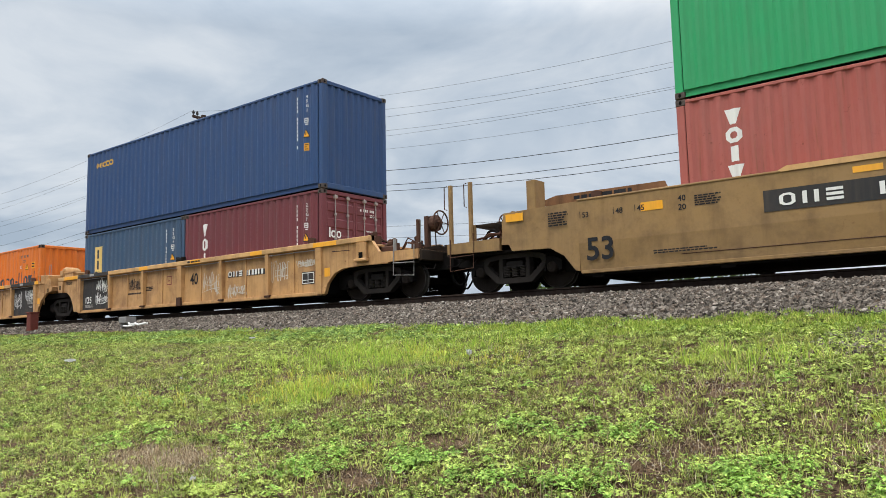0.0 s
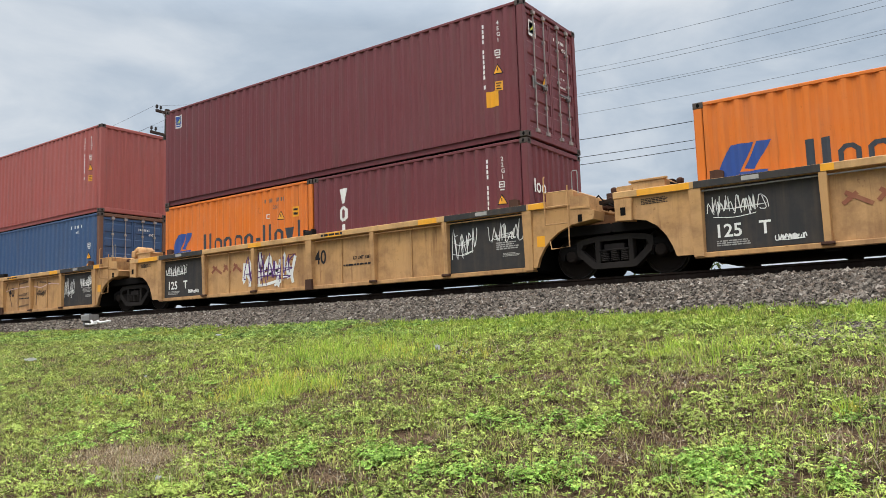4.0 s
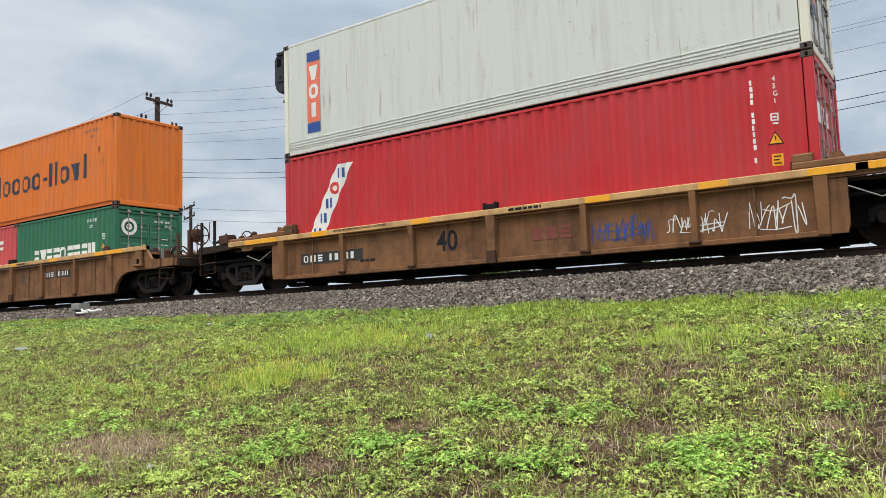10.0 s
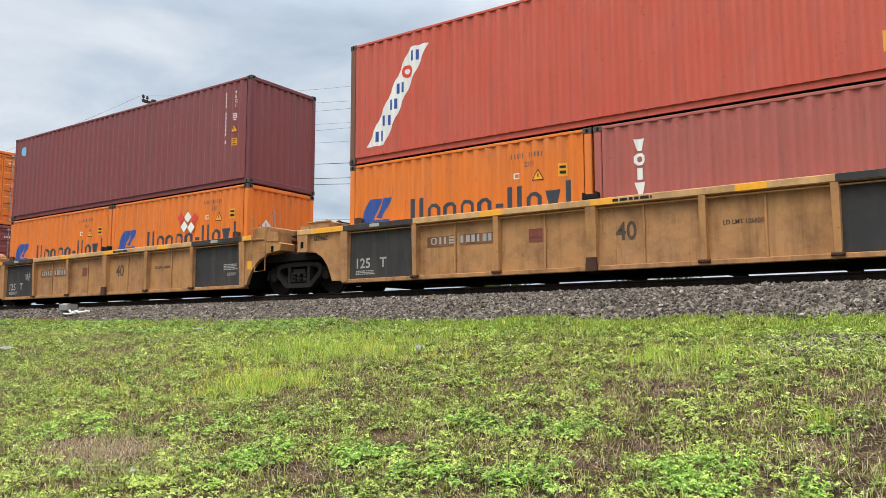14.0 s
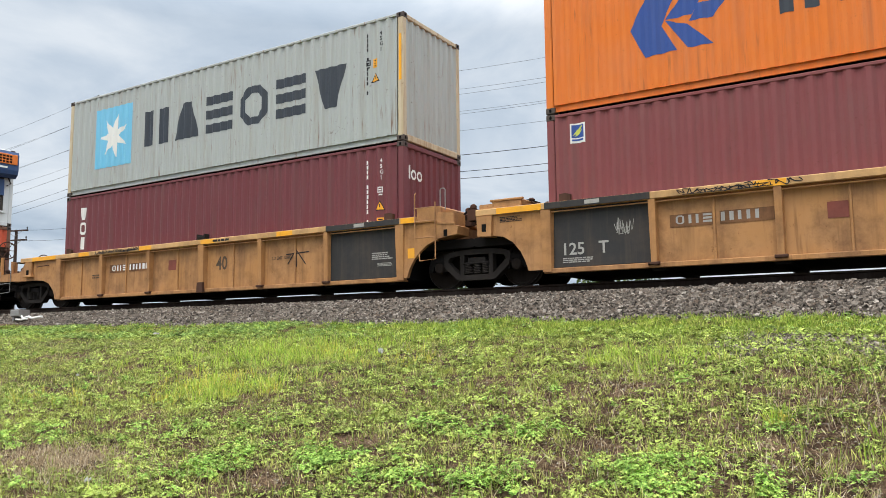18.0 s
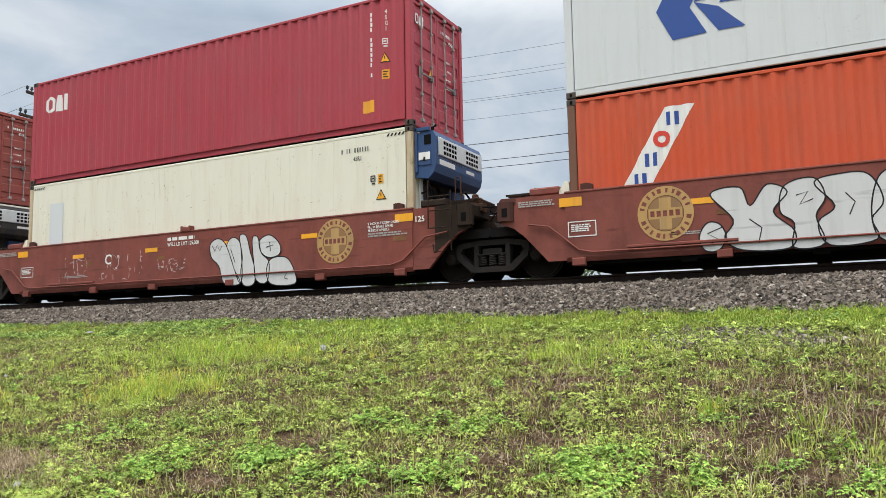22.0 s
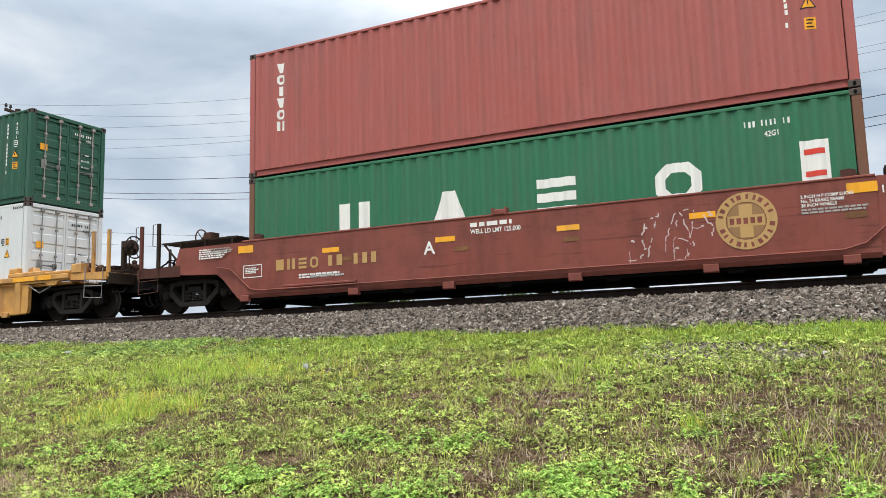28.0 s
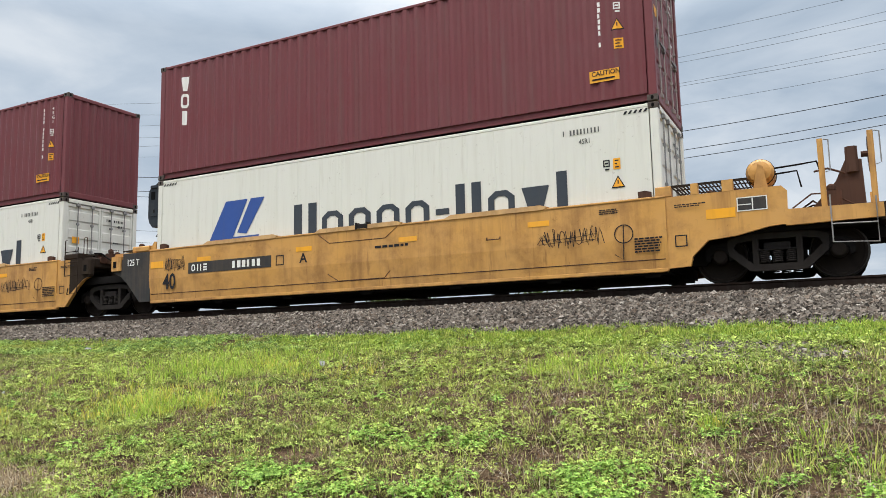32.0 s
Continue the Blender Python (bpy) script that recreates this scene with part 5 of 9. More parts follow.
def joint_end(t, s, x0, reach, body, top, seed, lead, brown=False):
    """An articulated end: arched side plates, end casting, steps and a small walkway; lead carries the ladder."""
    X = lambda d: x0 + s * d

    def bx(g, a, b, *r, **k):
        p, q = sorted((X(a), X(b)))
        return g.box(p, q, *r, **k)

    def pr(g, pts, ya, yb):
        return g.prism([(X(a), b) for a, b in pts], ya, yb)

    dim = END_DARK if brown else GOLD_DARK
    for y in (-1, 1):
        ya, yb = (-1.35, -1.26) if y < 0 else (1.26, 1.35)
        g = Geo()
        if brown:
            pr(g, [(-0.01, 0.25), (0.35, 0.25), (0.78, 0.72), (1.0, 0.90), (1.25, 1.0), (1.25, top - 0.25), (0.95, top - 0.12), (0.95, top), (-0.01, top)], ya, yb)
        elif lead:
            pr(g, [(-0.01, 0.24), (0.14, 0.24), (0.2, 0.42), (0.31, 0.60), (0.46, 0.76), (0.64, 0.89), (0.86, 0.98), (0.98, 1.0), (0.98, top - 0.12), (-0.01, top - 0.12)], ya, yb)
        else:
            pr(g, [(-0.01, 0.24), (0.36, 0.24), (0.42, 0.42), (0.52, 0.62), (0.68, 0.81), (0.88, 0.93), (1.12, 0.97), (1.46, 0.97), (1.46, top - 0.12), (-0.01, top - 0.12)], ya, yb)
        part("end_side_plate", g, SLATE if body is GOLD_NEW and not lead else body, t)
        if brown and lead:
            part("end_bracket", pr(Geo(), [(0.50, 0.56), (1.02, 0.93), (1.28, 1.0), (1.28, top - 0.24), (0.97, top - 0.1), (0.97, top + 0.01), (0.50, top + 0.01)], ya - 0.006, yb + 0.006), END_DARK, t)
    if brown:
        g = bx(Geo(), 0.15, 1.0, -1.2, 1.2, top - 0.35, top - 0.18, c=0.03)
        bx(g, 0.55, 1.3, -1.32, -0.5, top - 0.26, top + 0.02, c=0.04)
        part("end_crossmember", bx(g, 0.55, 1.3, 0.5, 1.32, top - 0.26, top + 0.02, c=0.04), END_DARK if lead else BROWN_MID if body is BROWN else body, t)
    elif lead:
        part("end_crossmember", bx(Geo(), 0.40, 0.98, -1.36, 1.36, 1.38, 1.68, c=0.025), body, t)
        part("crossmember_lip", bx(Geo(), 0.38, 1.0, -1.375, -1.30, 1.36, 1.40, c=0.008), body, t)
        for y in (-1, 1):
            ya, yb = (-1.42, -0.95) if y < 0 else (0.95, 1.42)
            part("end_casting", pr(Geo(), [(0.91, 0.99), (1.40, 1.06), (1.43, 1.22), (1.33, 1.26), (1.32, 1.51), (0.95, 1.54)], ya, yb), body, t)
        part("casting_lip", pr(Geo(), [(0.93, 1.30), (1.36, 1.27), (1.36, 1.31), (0.93, 1.34)], -1.435, -1.41), body, t)
        part("lug_hole", bx(Geo(), 1.08, 1.18, -1.424, -1.40, 1.03, 1.17, c=0.03), HOLE, t)
        part("caution_label", bx(Geo(), 0.16, 0.33, -1.354, -1.349, 0.64, 0.85), YELLOWM, t)
    else:
        part("end_crossmember", bx(Geo(), 0.50, 1.12, -1.34, 1.34, top, top + 0.17, c=0.025), body, t)
        part("crossmember_lip", bx(Geo(), 0.46, 1.16, -1.36, -1.28, top + 0.14, top + 0.18, c=0.008), body, t)
        for y in (-1, 1):
            ya, yb = (-1.42, -1.0) if y < 0 else (1.0, 1.42)
            part("end_casting", pr(Geo(), [(1.12, 0.95), (1.42, 0.97), (1.44, top - 0.14), (1.10, top - 0.14)], ya, yb), body, t)
        part("lug_hole", bx(Geo(), 1.22, 1.33, -1.424, -1.40, 1.05, 1.20, c=0.03), HOLE, t)
        part("end_beam", bx(Geo(), 1.2, 1.46, -1.3, 1.3, top - 0.3, top - 0.02, c=0.03), body, t)
        decal("small_print", text_block(X(0.95), 1.30, 0.5, 4, 0.018, random.Random(seed)), BLACKM, t, lambda u: -1.35, lift=0.005)
        if seed in (29, 31, 131):
            tank = part("air_reservoir", Geo().lathe([(0.05, -0.3), (0.17, -0.27), (0.215, -0.2), (0.215, 0.2), (0.17, 0.27), (0.05, 0.3)], (X(1.33), -1.0, 1.68), "y", 20), body, t, smooth=True)
            part("reservoir_bracket", bx(Geo(), 1.24, 1.44, -1.36, -1.28, 1.56, 1.76, c=0.02), body, tank)
        else:
            part("lift_pad", bx(Geo(), 1.1, 1.4, -1.36, -1.0, top, top + 0.1, c=0.02), body, t)
    part("articulation_arm", pr(Geo(), [(0.4, top - 0.3), (1.1, top - 0.22), (1.45, top - 0.3), (reach - 0.02, 0.98), (reach - 0.02, 0.78), (0.9, 0.82), (0.4, 0.9)], -0.62, 0.62), dim if lead or not brown else BROWN_DARK, t)
    # dark mass added at the joint, standing in for shade behind the wheels
    part("underbody", bx(bx(Geo(), 0.0, reach, -1.15, 1.15, 0.80, 0.98, c=0.03), reach - 0.42, reach, -0.6, 0.6, 0.18, 0.82, c=0.05), SOOT_SHADE, t)
    part("articulation_casting", bx(Geo(), reach - 0.3, reach, -0.26, 0.26, 0.78, 1.08, c=0.06), SOOT_SHADE, t)
    if brown:
        lug = part("jacking_lug", bx(Geo(), 1.0, 1.32, -1.42, -1.24, top - 0.42, top - 0.06, c=0.04), END_DARK if lead else BROWN_DARK if body is BROWN else body, t)
        part("lug_hole", bx(Geo(), 1.1, 1.22, -1.428, -1.40, top - 0.34, top - 0.18, c=0.03), HOLE, lug)
        part("corner_guide", bx(Geo(), 0.15, 0.7, -1.28, -0.9, top + 0.02, top + 0.17, c=0.03), END_DARK if lead else body, t)
        grating(t, *sorted((X(0.25), X(1.25))), -1.1, 0.9, top + 0.13, END_DARK)
        if not lead:
            part("wedge_guide", pr(Geo(), [(-0.05, top + 0.02), (0.2, top + 0.02), (0.02, top + 0.26), (-0.04, top + 0.24)], -1.22, -1.0), C["cream"] if body is BROWN else body, t)
    else:
        grating(t, *sorted((X(1.2 if lead else 0.5), X(1.72 if lead else 1.1))), -0.9, 0.9, 1.47 if lead else top + 0.2, END_DARK)
    if lead:
        lm = body if not brown else END_DARK
        g = Geo().tube([(X(0.40), -1.44, 1.03), (X(0.40), -1.44, 1.96), (X(0.40), -1.40, 1.99)], 0.014, 6)
        g.tube([(X(0.90), -1.44, 1.76), (X(0.90), -1.44, 0.58), (X(0.52), -1.44, 0.56), (X(0.46), -1.37, 0.72)], 0.014, 6)
        for z in (1.04, 1.38, 1.66):
            g.tube([(X(0.40), -1.44, z), (X(0.90), -1.44, z)], 0.012, 6)
        part("ladder", g, lm, t)
        handrail(t, X(1.0), top + 0.1, top + 0.52, GALV if not brown else RUSTST, -1.3)
        deck_gear(t, s, x0, 0.9, 1.6, top - 0.12, seed, 3)
    else:
        deck_gear(t, s, x0, 0.2, 1.3, top - 0.12, seed, 3)
    # hoses across the joint
    if s < 0:
        for y, z, sag in ((-0.95, top - 0.12, 0.10), (-0.55, top - 0.2, 0.22)):
            a, b = (X(1.4), y, z), (X(2 * reach - 1.5), y + 0.05, z - 0.02)
            part("air_hose", Geo().tube([(a[0] + (b[0] - a[0]) * u, a[1] + (b[1] - a[1]) * u, a[2] - sag * 4 * u * (1 - u) * 0.6) for u in (0, 0.2, 0.4, 0.6, 0.8, 1)], 0.022, 6), SOOT_SHADE, t)


def yellow_strips(t, xs, z, y, h=0.112, w=0.5):
    decal("reflector_strip", [p for x in xs for p in rect(x, z, w, h)], YELLOWM, t, lambda u: y, lift=0.003, label="yellow reflective strips")


def well_car(x, kind, right, left, label, seed, body, half=6.12, top=1.50, numbers=(), strips=(), reach=(1.68, 1.68), brake=True):
    """One well of a stack car. kind: ribbed, smooth or brown sides; right and left: 'joint' or 'coupler' ends."""
    t = ride(thing("well_car", label, "railway car", group="cars of the train"), x)
    r = random.Random(seed)
    low = kind == "low"
    bottom = 0.20
    part("well_floor", shared(("floor", half), lambda: Geo().box(-half, half, -1.23, 1.23, 0.166, 0.30).mesh("well_floor", SOOT_SHADE)), None, t)
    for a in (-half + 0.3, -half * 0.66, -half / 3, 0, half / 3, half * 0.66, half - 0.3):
        part("cross_bearer", shared("bearer", lambda: Geo().box(-0.13, 0.13, -1.22, 1.22, 0.125, 0.18, 0.02).mesh("cross_bearer", SOOT_SHADE)), None, t, m=pose(a, 0, 0))
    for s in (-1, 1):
        part("end_bulkhead", shared("bulkhead", lambda: Geo().box(0.006, 0.04, -1.22, 1.22, 0.2, 1.1).mesh("end_bulkhead", SOOT_SHADE)), None, t, m=pose(s * (half + 0.02), 0, 0, 0, 0, 0 if s > 0 else 180))
        if kind in ("ribbed", "low"):
            part("side_sheet", shared(("sheet", half, top, s, body.name), lambda: Geo().box(-half, half, *sorted((s * 1.275, s * 1.24)), bottom, top - 0.08).mesh("side_sheet", body)), None, t)
            cx0, cx1 = -half - (1.46 if left == "joint" else 1.93), half + (0.40 if right == "joint" else 1.78 if not low else 1.93)
            ya2, yb2 = sorted((s * 1.41, s * 1.25))
            part("top_chord", Geo().box(cx0, cx1, ya2, yb2, top - 0.13, top, 0.012), CHORD if body in (GOLD, GOLD_V, GOLD_DARK) else body, t)
            part("bottom_chord", shared(("bchord", half, s, body.name), lambda: Geo().box(-half - 0.05, half + 0.05, *sorted((s * 1.34, s * 1.18)), bottom - (0.03 if s < 0 else 0.002), bottom + 0.06, 0.01).mesh("bottom_chord", body)), None, t)
            if s < 0:
                def post():
                    g = Geo()
                    g.raw([(-0.06, -1.405, top - 0.13), (0.06, -1.405, top - 0.13), (0.05, -1.365, bottom), (-0.05, -1.365, bottom), (-0.08, -1.27, top - 0.13), (0.08, -1.27, top - 0.13), (0.065, -1.27, bottom), (-0.065, -1.27, bottom)],
                          [(0, 1, 2, 3), (4, 0, 3, 7), (1, 5, 6, 2), (3, 2, 6, 7), (0, 4, 5, 1)])
                    return g.mesh("side_post", body)
                xs = [i * half / 3 for i in (-2, -1, 1, 2)] + [0.0, -half + 0.03, half - 0.03]
                for i, a in enumerate(xs):
                    m = pose(a, 0, 0)
                    if i >= 4:
                        m = m @ Matrix.Diagonal((1.7, 1, 1, 1))
                    part("side_post", shared(("post", top, body.name), post), None, t, m=m)
                    if i < 4:
                        part("post_foot", shared("postfoot", lambda: Geo().box(-0.10, 0.10, -1.40, -1.30, 0.215, 0.27, 0.012).box(-0.085, -0.055, -1.412, -1.39, 0.23, 0.255).box(0.055, 0.085, -1.412, -1.39, 0.23, 0.255).mesh("post_foot", RUSTST)), None, t, m=pose(a, 0, 0))
                    elif i == 4:
                        part("post_foot", shared("midfoot", lambda: Geo().prism([(-0.115, 0.17), (0.115, 0.17), (0.10, 0.42), (-0.10, 0.42)], -1.412, -1.35).mesh("post_foot", RUSTST)), None, t, m=pose(a, 0, 0))
                for a in [q for q in ((-5, -3, -1, 1, 3, 5) if not low else (-5, 5)) if not (q == 5 and right == "joint") and not (q == -5 and left == "joint")]:
                    part("side_rib", shared(("rib", top, body.name), lambda: Geo().box(-0.022, 0.022, -1.305, -1.272, bottom + 0.05, top - 0.1, 0.008).mesh("side_rib", body)), None, t, m=pose(a * half / 6 + r.uniform(-0.05, 0.05), 0, 0))
                # a pipe under the chord
                part("brake_pipe", Geo().tube([(-half + 0.1, -1.36, top - 0.18), (half - 0.1, -1.36, top - 0.18)], 0.013, 6), GALV if r.random() < 0.3 else body, t)
        else:
            # smooth sides; the lower edge is turned in
            br = 0.79 if kind == "smooth" else 0.30
            tin = 0.05 if kind == "smooth" else 0.04
            poly = [(s * 1.37, top), (s * 1.37, br), (s * (1.37 - tin), 0.22), (s * (1.33 - tin), 0.22), (s * 1.31, br + 0.02), (s * 1.31, top)]
            part("side_sheet", Geo().prism(poly, -half, half, "x"), body, t)
            part("top_chord", shared(("tc", half, s, body.name), lambda: Geo().box(-half, half, *sorted((s * 1.385, s * 1.27)), top - 0.01, top + 0.03, 0.01).mesh("top_chord", body)), None, t)
            if s < 0:
                if kind == "brown":
                    part("conduit", Geo().tube([(-half - 0.7, -1.40, 0.95), (-half - 0.3, -1.40, 0.88), (-half + 0.25, -1.40, 0.42), (-half + 0.5, -1.40, 0.37), (half - 0.5, -1.40, 0.37), (half - 0.2, -1.40, 0.45), (half + 0.3, -1.40, 0.88), (half + 0.8, -1.40, 0.95)], 0.018, 6), BROWN, t)
                    for a in (-half + 0.15, -half * 0.55, -half * 0.2, half * 0.2, half * 0.6, half - 0.4):
                        part("tie_down_bracket", shared("tdb", lambda: Geo().box(-0.12, 0.12, -1.39, -1.30, 0.14, 0.29, 0.02).mesh("tie_down_bracket", BROWN)), None, t, m=pose(a + r.uniform(-0.2, 0.2), 0, 0))
                    for a in (-4.3,):
                        part("cover_strip", shared("cvs", lambda: Geo().box(-0.9, 0.9, -1.415, -1.36, 0.40, 0.45, 0.01).mesh("cover_strip", BROWN)), None, t, m=pose(a + r.uniform(-0.3, 0.3), 0, 0))
                else:
                    part("lower_rail", Geo().box(-half + 0.02, half - 0.02, -1.33, -1.25, 0.20, 0.27, 0.01), body, t)
                    for a, w in ((-4.35, 2.05), (-1.15, 2.02), (1.97, 1.98)):
                        part("side_coaming", Geo().prism([(a, top), (a + w, top), (a + w + 0.1, top + 0.05), (a + w - 0.04, top + 0.09), (a + 0.1, top + 0.09), (a - 0.04, top + 0.03)], -1.392, -1.29), CHORD, t)
                    g = Geo()
                    for p, q in (((-1.12, 1.45), (-0.83, 1.24)), ((-0.83, 1.24), (0.56, 1.24)), ((0.56, 1.24), (0.85, 1.45)), ((-0.88, 0.59), (-0.62, 0.43)), ((-0.62, 0.43), (0.51, 0.43)), ((0.51, 0.43), (0.66, 0.57)), ((-6.1, 0.42), (6.1, 0.42))):
                        yy = lambda z: -1.371 + 0.0877 * max(0.0, 0.79 - z)
                        g.tube([(p[0], yy(p[1]), p[1]), (q[0], yy(q[1]), q[1])], 0.008, 4)
                    part("grab_iron", Geo().tube([(2.82, -1.37, 1.05), (2.82, -1.42, 1.0), (3.09, -1.42, 1.0), (3.09, -1.37, 1.05)], 0.011, 5), RUSTST, t)
                    part("weld_seam", g, RUSTST, t)
    for s, e, rc in ((1, right, reach[1]), (-1, left, reach[0])):
        if e == "joint":
            joint_end(t, s, s * half, rc, body, top, seed + s, lead=s > 0, brown=kind in ("brown", "smooth"))
        else:
            coupler_end(t, s, s * half, {"brown": "brown", "smooth": "newgold"}.get(kind, "gold"), body, top, seed + s, wheel=s > 0 and brake, low=low)
    # lift guides on the chord over the middle
    part("corner_guide", Geo().box(-0.12, 0.12, -1.40, -1.27, top, top + 0.11, 0.02).box(-0.15, -0.11, -1.41, -1.26, top, top + 0.14, 0.01).box(0.11, 0.15, -1.41, -1.26, top, top + 0.14, 0.01), STEEL if kind != "brown" else BROWN, t)
    for a in (-half + 0.4, half - 0.35):
        part("corner_guide", shared(("guide", top, body.name), lambda: Geo().prism([(-0.11, 0), (0.11, 0), (0.11, 0.13), (0.02, 0.16), (-0.11, 0.15)], -1.33, -1.25).mesh("corner_guide", RUSTST if body is not BROWN else BROWN_DARK)), None, t, m=pose(a, 0, top))
    # trucks
    if right == "coupler":
        truck(t, half + 1.68)
    else:
        truck(t, half + reach[1])
    if left == "coupler":
        truck(t, -half - 1.68)
    face = -1.276 if kind in ("ribbed", "low") else -1.372
    for nm, polys, mm in numbers:
        decal(nm, polys, mm, t, lambda u: face, lift=0.006)
    yc = -1.41 if kind in ("ribbed", "low") else -1.372
    if kind in ("ribbed", "low"):
        decal("chord_print", text_block(0.45, top - 0.09, 0.75, 1, 0.05, r), BLACKM, t, lambda u: -1.41, lift=0.005)
    zc = top - 0.122 if kind in ("ribbed", "low") else None
    if kind in ("ribbed", "low"):
        yellow_strips(t, list(strips), zc, yc)
        yellow_strips(t, [half + 0.02] if right == "joint" else [half - 0.2], zc, yc, w=0.36 if right == "joint" else 0.85)
        yellow_strips(t, [-half - 1.0] if left == "joint" else [-half - 1.3], zc, yc, w=0.95 if left == "joint" else 1.2)
    else:
        decal("reflector_strip", [p for a, z in strips for p in rect(a, z - (0.04 if abs(a) > 5.5 else 0), 0.42, 0.16 if abs(a) > 5.5 else 0.1)], YELLOWM, t, lambda u: face, lift=0.005, label="yellow reflective strips")
    return t


def dark_panel(t, x0, x1, top, seed, tare, tags=()):
    """A dark grey panel with white load writing near a joint."""
    r = random.Random(seed)
    part("dark_panel", Geo().box(x0, x1, -1.288, -1.272, 0.27, top - 0.1, 0.004), SLATE, t)
    part("dark_chord_cover", Geo().box(x0 - 0.05, x1 + 0.05, -1.417, -1.40, top - 0.126, top - 0.004, 0.004), SLATE, t)
    d = lambda u: -1.288
    if tare:
        decal("load_lettering", letters("125", x0 + 0.22, 0.5, 0.215, 1.0) + letters("T", x0 + 0.95, 0.5, 0.215, 1.0), FADEDW if seed > 100 else WHITE, t, d)
        decal("small_print", text_block(x0 + 0.25, 0.42, 0.6, 3, 0.022, r), FADEDW, t, d)
    else:
        decal("small_print", text_block(x0 + 1.15, 0.80, 0.55, 4, 0.026, r) + text_block(x0 + 1.3, 0.58, 0.4, 3, 0.017, r), FADEDW, t, d)
    decal("label_plate", rect(x0 + 0.75, top - 0.10, 0.28, 0.075), FADEDW, t, lambda u: -1.417)
    for kx, kz, w, h, sd in tags:
        decal("graffiti", scribble(x0 + kx, kz, w, h, sd, 0.018 if seed < 100 else 0.011), WHITE if seed < 100 else FADEDW, t, d, lift=0.006, label="white sprayed graffiti")


# ---- ground, ballast, track ----
def plan(x, y):
    """A place on the bank, turned by a third of a degree round the eye."""
    return x - 0.0059 * y, y + 0.0059 * x


def ground_z(x, y):
    x, y = np.asarray(x, float), np.asarray(y, float)
    rise = np.interp(y, [-400, -2, 0.5, 3, 11.2, 12.2, 17.2, 18.5, 26, 60, 900], [0.0, 0.0, 0.08, 0.50, 1.87, 1.95, 1.95, 1.85, 1.1, 0.6, 0.6])
    rise = rise + 0.0042 * np.clip(y, 0, 18) - 0.075 * np.clip((y - 7.5) / 3.3, 0, 1) * np.clip((17 - y) / 4, 0, 1)
    lift = 0.009 * np.clip(-x - 6, 0, 60) * np.clip(y / 11.0, 0, 1) * (y < 19)
    return rise + lift


def value_noise(x, y, scale, seed):
    """Smooth random field from 0 to 1."""
    g = np.random.RandomState(seed).rand(64, 64)
    u, v = np.asarray(x) / scale + 500.37, np.asarray(y) / scale + 500.71
    i, j = np.floor(u).astype(int), np.floor(v).astype(int)
    a, b = u - i, v - j
    a, b = a * a * (3 - 2 * a), b * b * (3 - 2 * b)
    G = lambda p, q: g[p % 64, q % 64]
    return (G(i, j) * (1 - a) + G(i + 1, j) * a) * (1 - b) + (G(i, j + 1) * (1 - a) + G(i + 1, j + 1) * a) * b


def fractal(x, y, scale, seed):
    return 0.55 * value_noise(x, y, scale, seed) + 0.3 * value_noise(x, y, scale / 2.3, seed + 1) + 0.15 * value_noise(x, y, scale / 5.1, seed + 2)


def big_mesh(name, verts, faces_quads, mat_, smooth=False):
    """A mesh from arrays: verts (n, 3), faces (m, k)."""
    me = bpy.data.meshes.new(name)
    v, f = np.asarray(verts, np.float32), np.asarray(faces_quads, np.int32)
    me.vertices.add(len(v))
    me.vertices.foreach_set("co", v.ravel())
    k = f.shape[1]
    me.loops.add(f.size)
    me.loops.foreach_set("vertex_index", f.ravel())
    me.polygons.add(len(f))
    me.polygons.foreach_set("loop_start", np.arange(0, f.size, k, dtype=np.int32))
    me.polygons.foreach_set("use_smooth", np.full(len(f), smooth))
    me.update(calc_edges=True)
    me.materials.append(mat_)
    return me


SOIL = ground_mat("dry_soil_and_thatch", (0.076, 0.047, 0.030), (0.190, 0.126, 0.078), (0.020, 0.013, 0.009), 3.0, 30.0, bump=1.0)
STONEBED = ground_mat("ballast_bed", (0.028, 0.024, 0.021), (0.05, 0.042, 0.037), (0.012, 0.01, 0.009), 3.0, 25.0)


def build_ground():
    xs = np.unique(np.concatenate([np.linspace(-900, -80, 24), np.linspace(-80, 30, 221), np.linspace(30, 600, 20)]))
    ys = np.unique(np.concatenate([np.linspace(-500, -4, 14), np.linspace(-4, 12.5, 84), np.linspace(12.5, 30, 24), np.linspace(30, 1200, 24)]))
    X, Y = np.meshgrid(xs, ys)
    Z = ground_z(X, Y)
    near = (Y > 0.5) & (Y < 11.5) & (X > -60) & (X < 20)
    Z = Z + near * (fractal(X, Y, 1.6, 3) - 0.5) * 0.10
    n, m = len(xs), len(ys)
    i, j = np.meshgrid(np.arange(n - 1), np.arange(m - 1))
    a = (j * n + i).ravel()
    me = big_mesh("ground", np.stack([X.ravel(), Y.ravel(), Z.ravel()], 1), np.stack([a, a + 1, a + n + 1, a + n], 1), SOIL, True)
    tagged(new("ground", me), "grassy embankment of thin brown soil and thatch rising to the track", "ground", kind="structure")


build_ground()


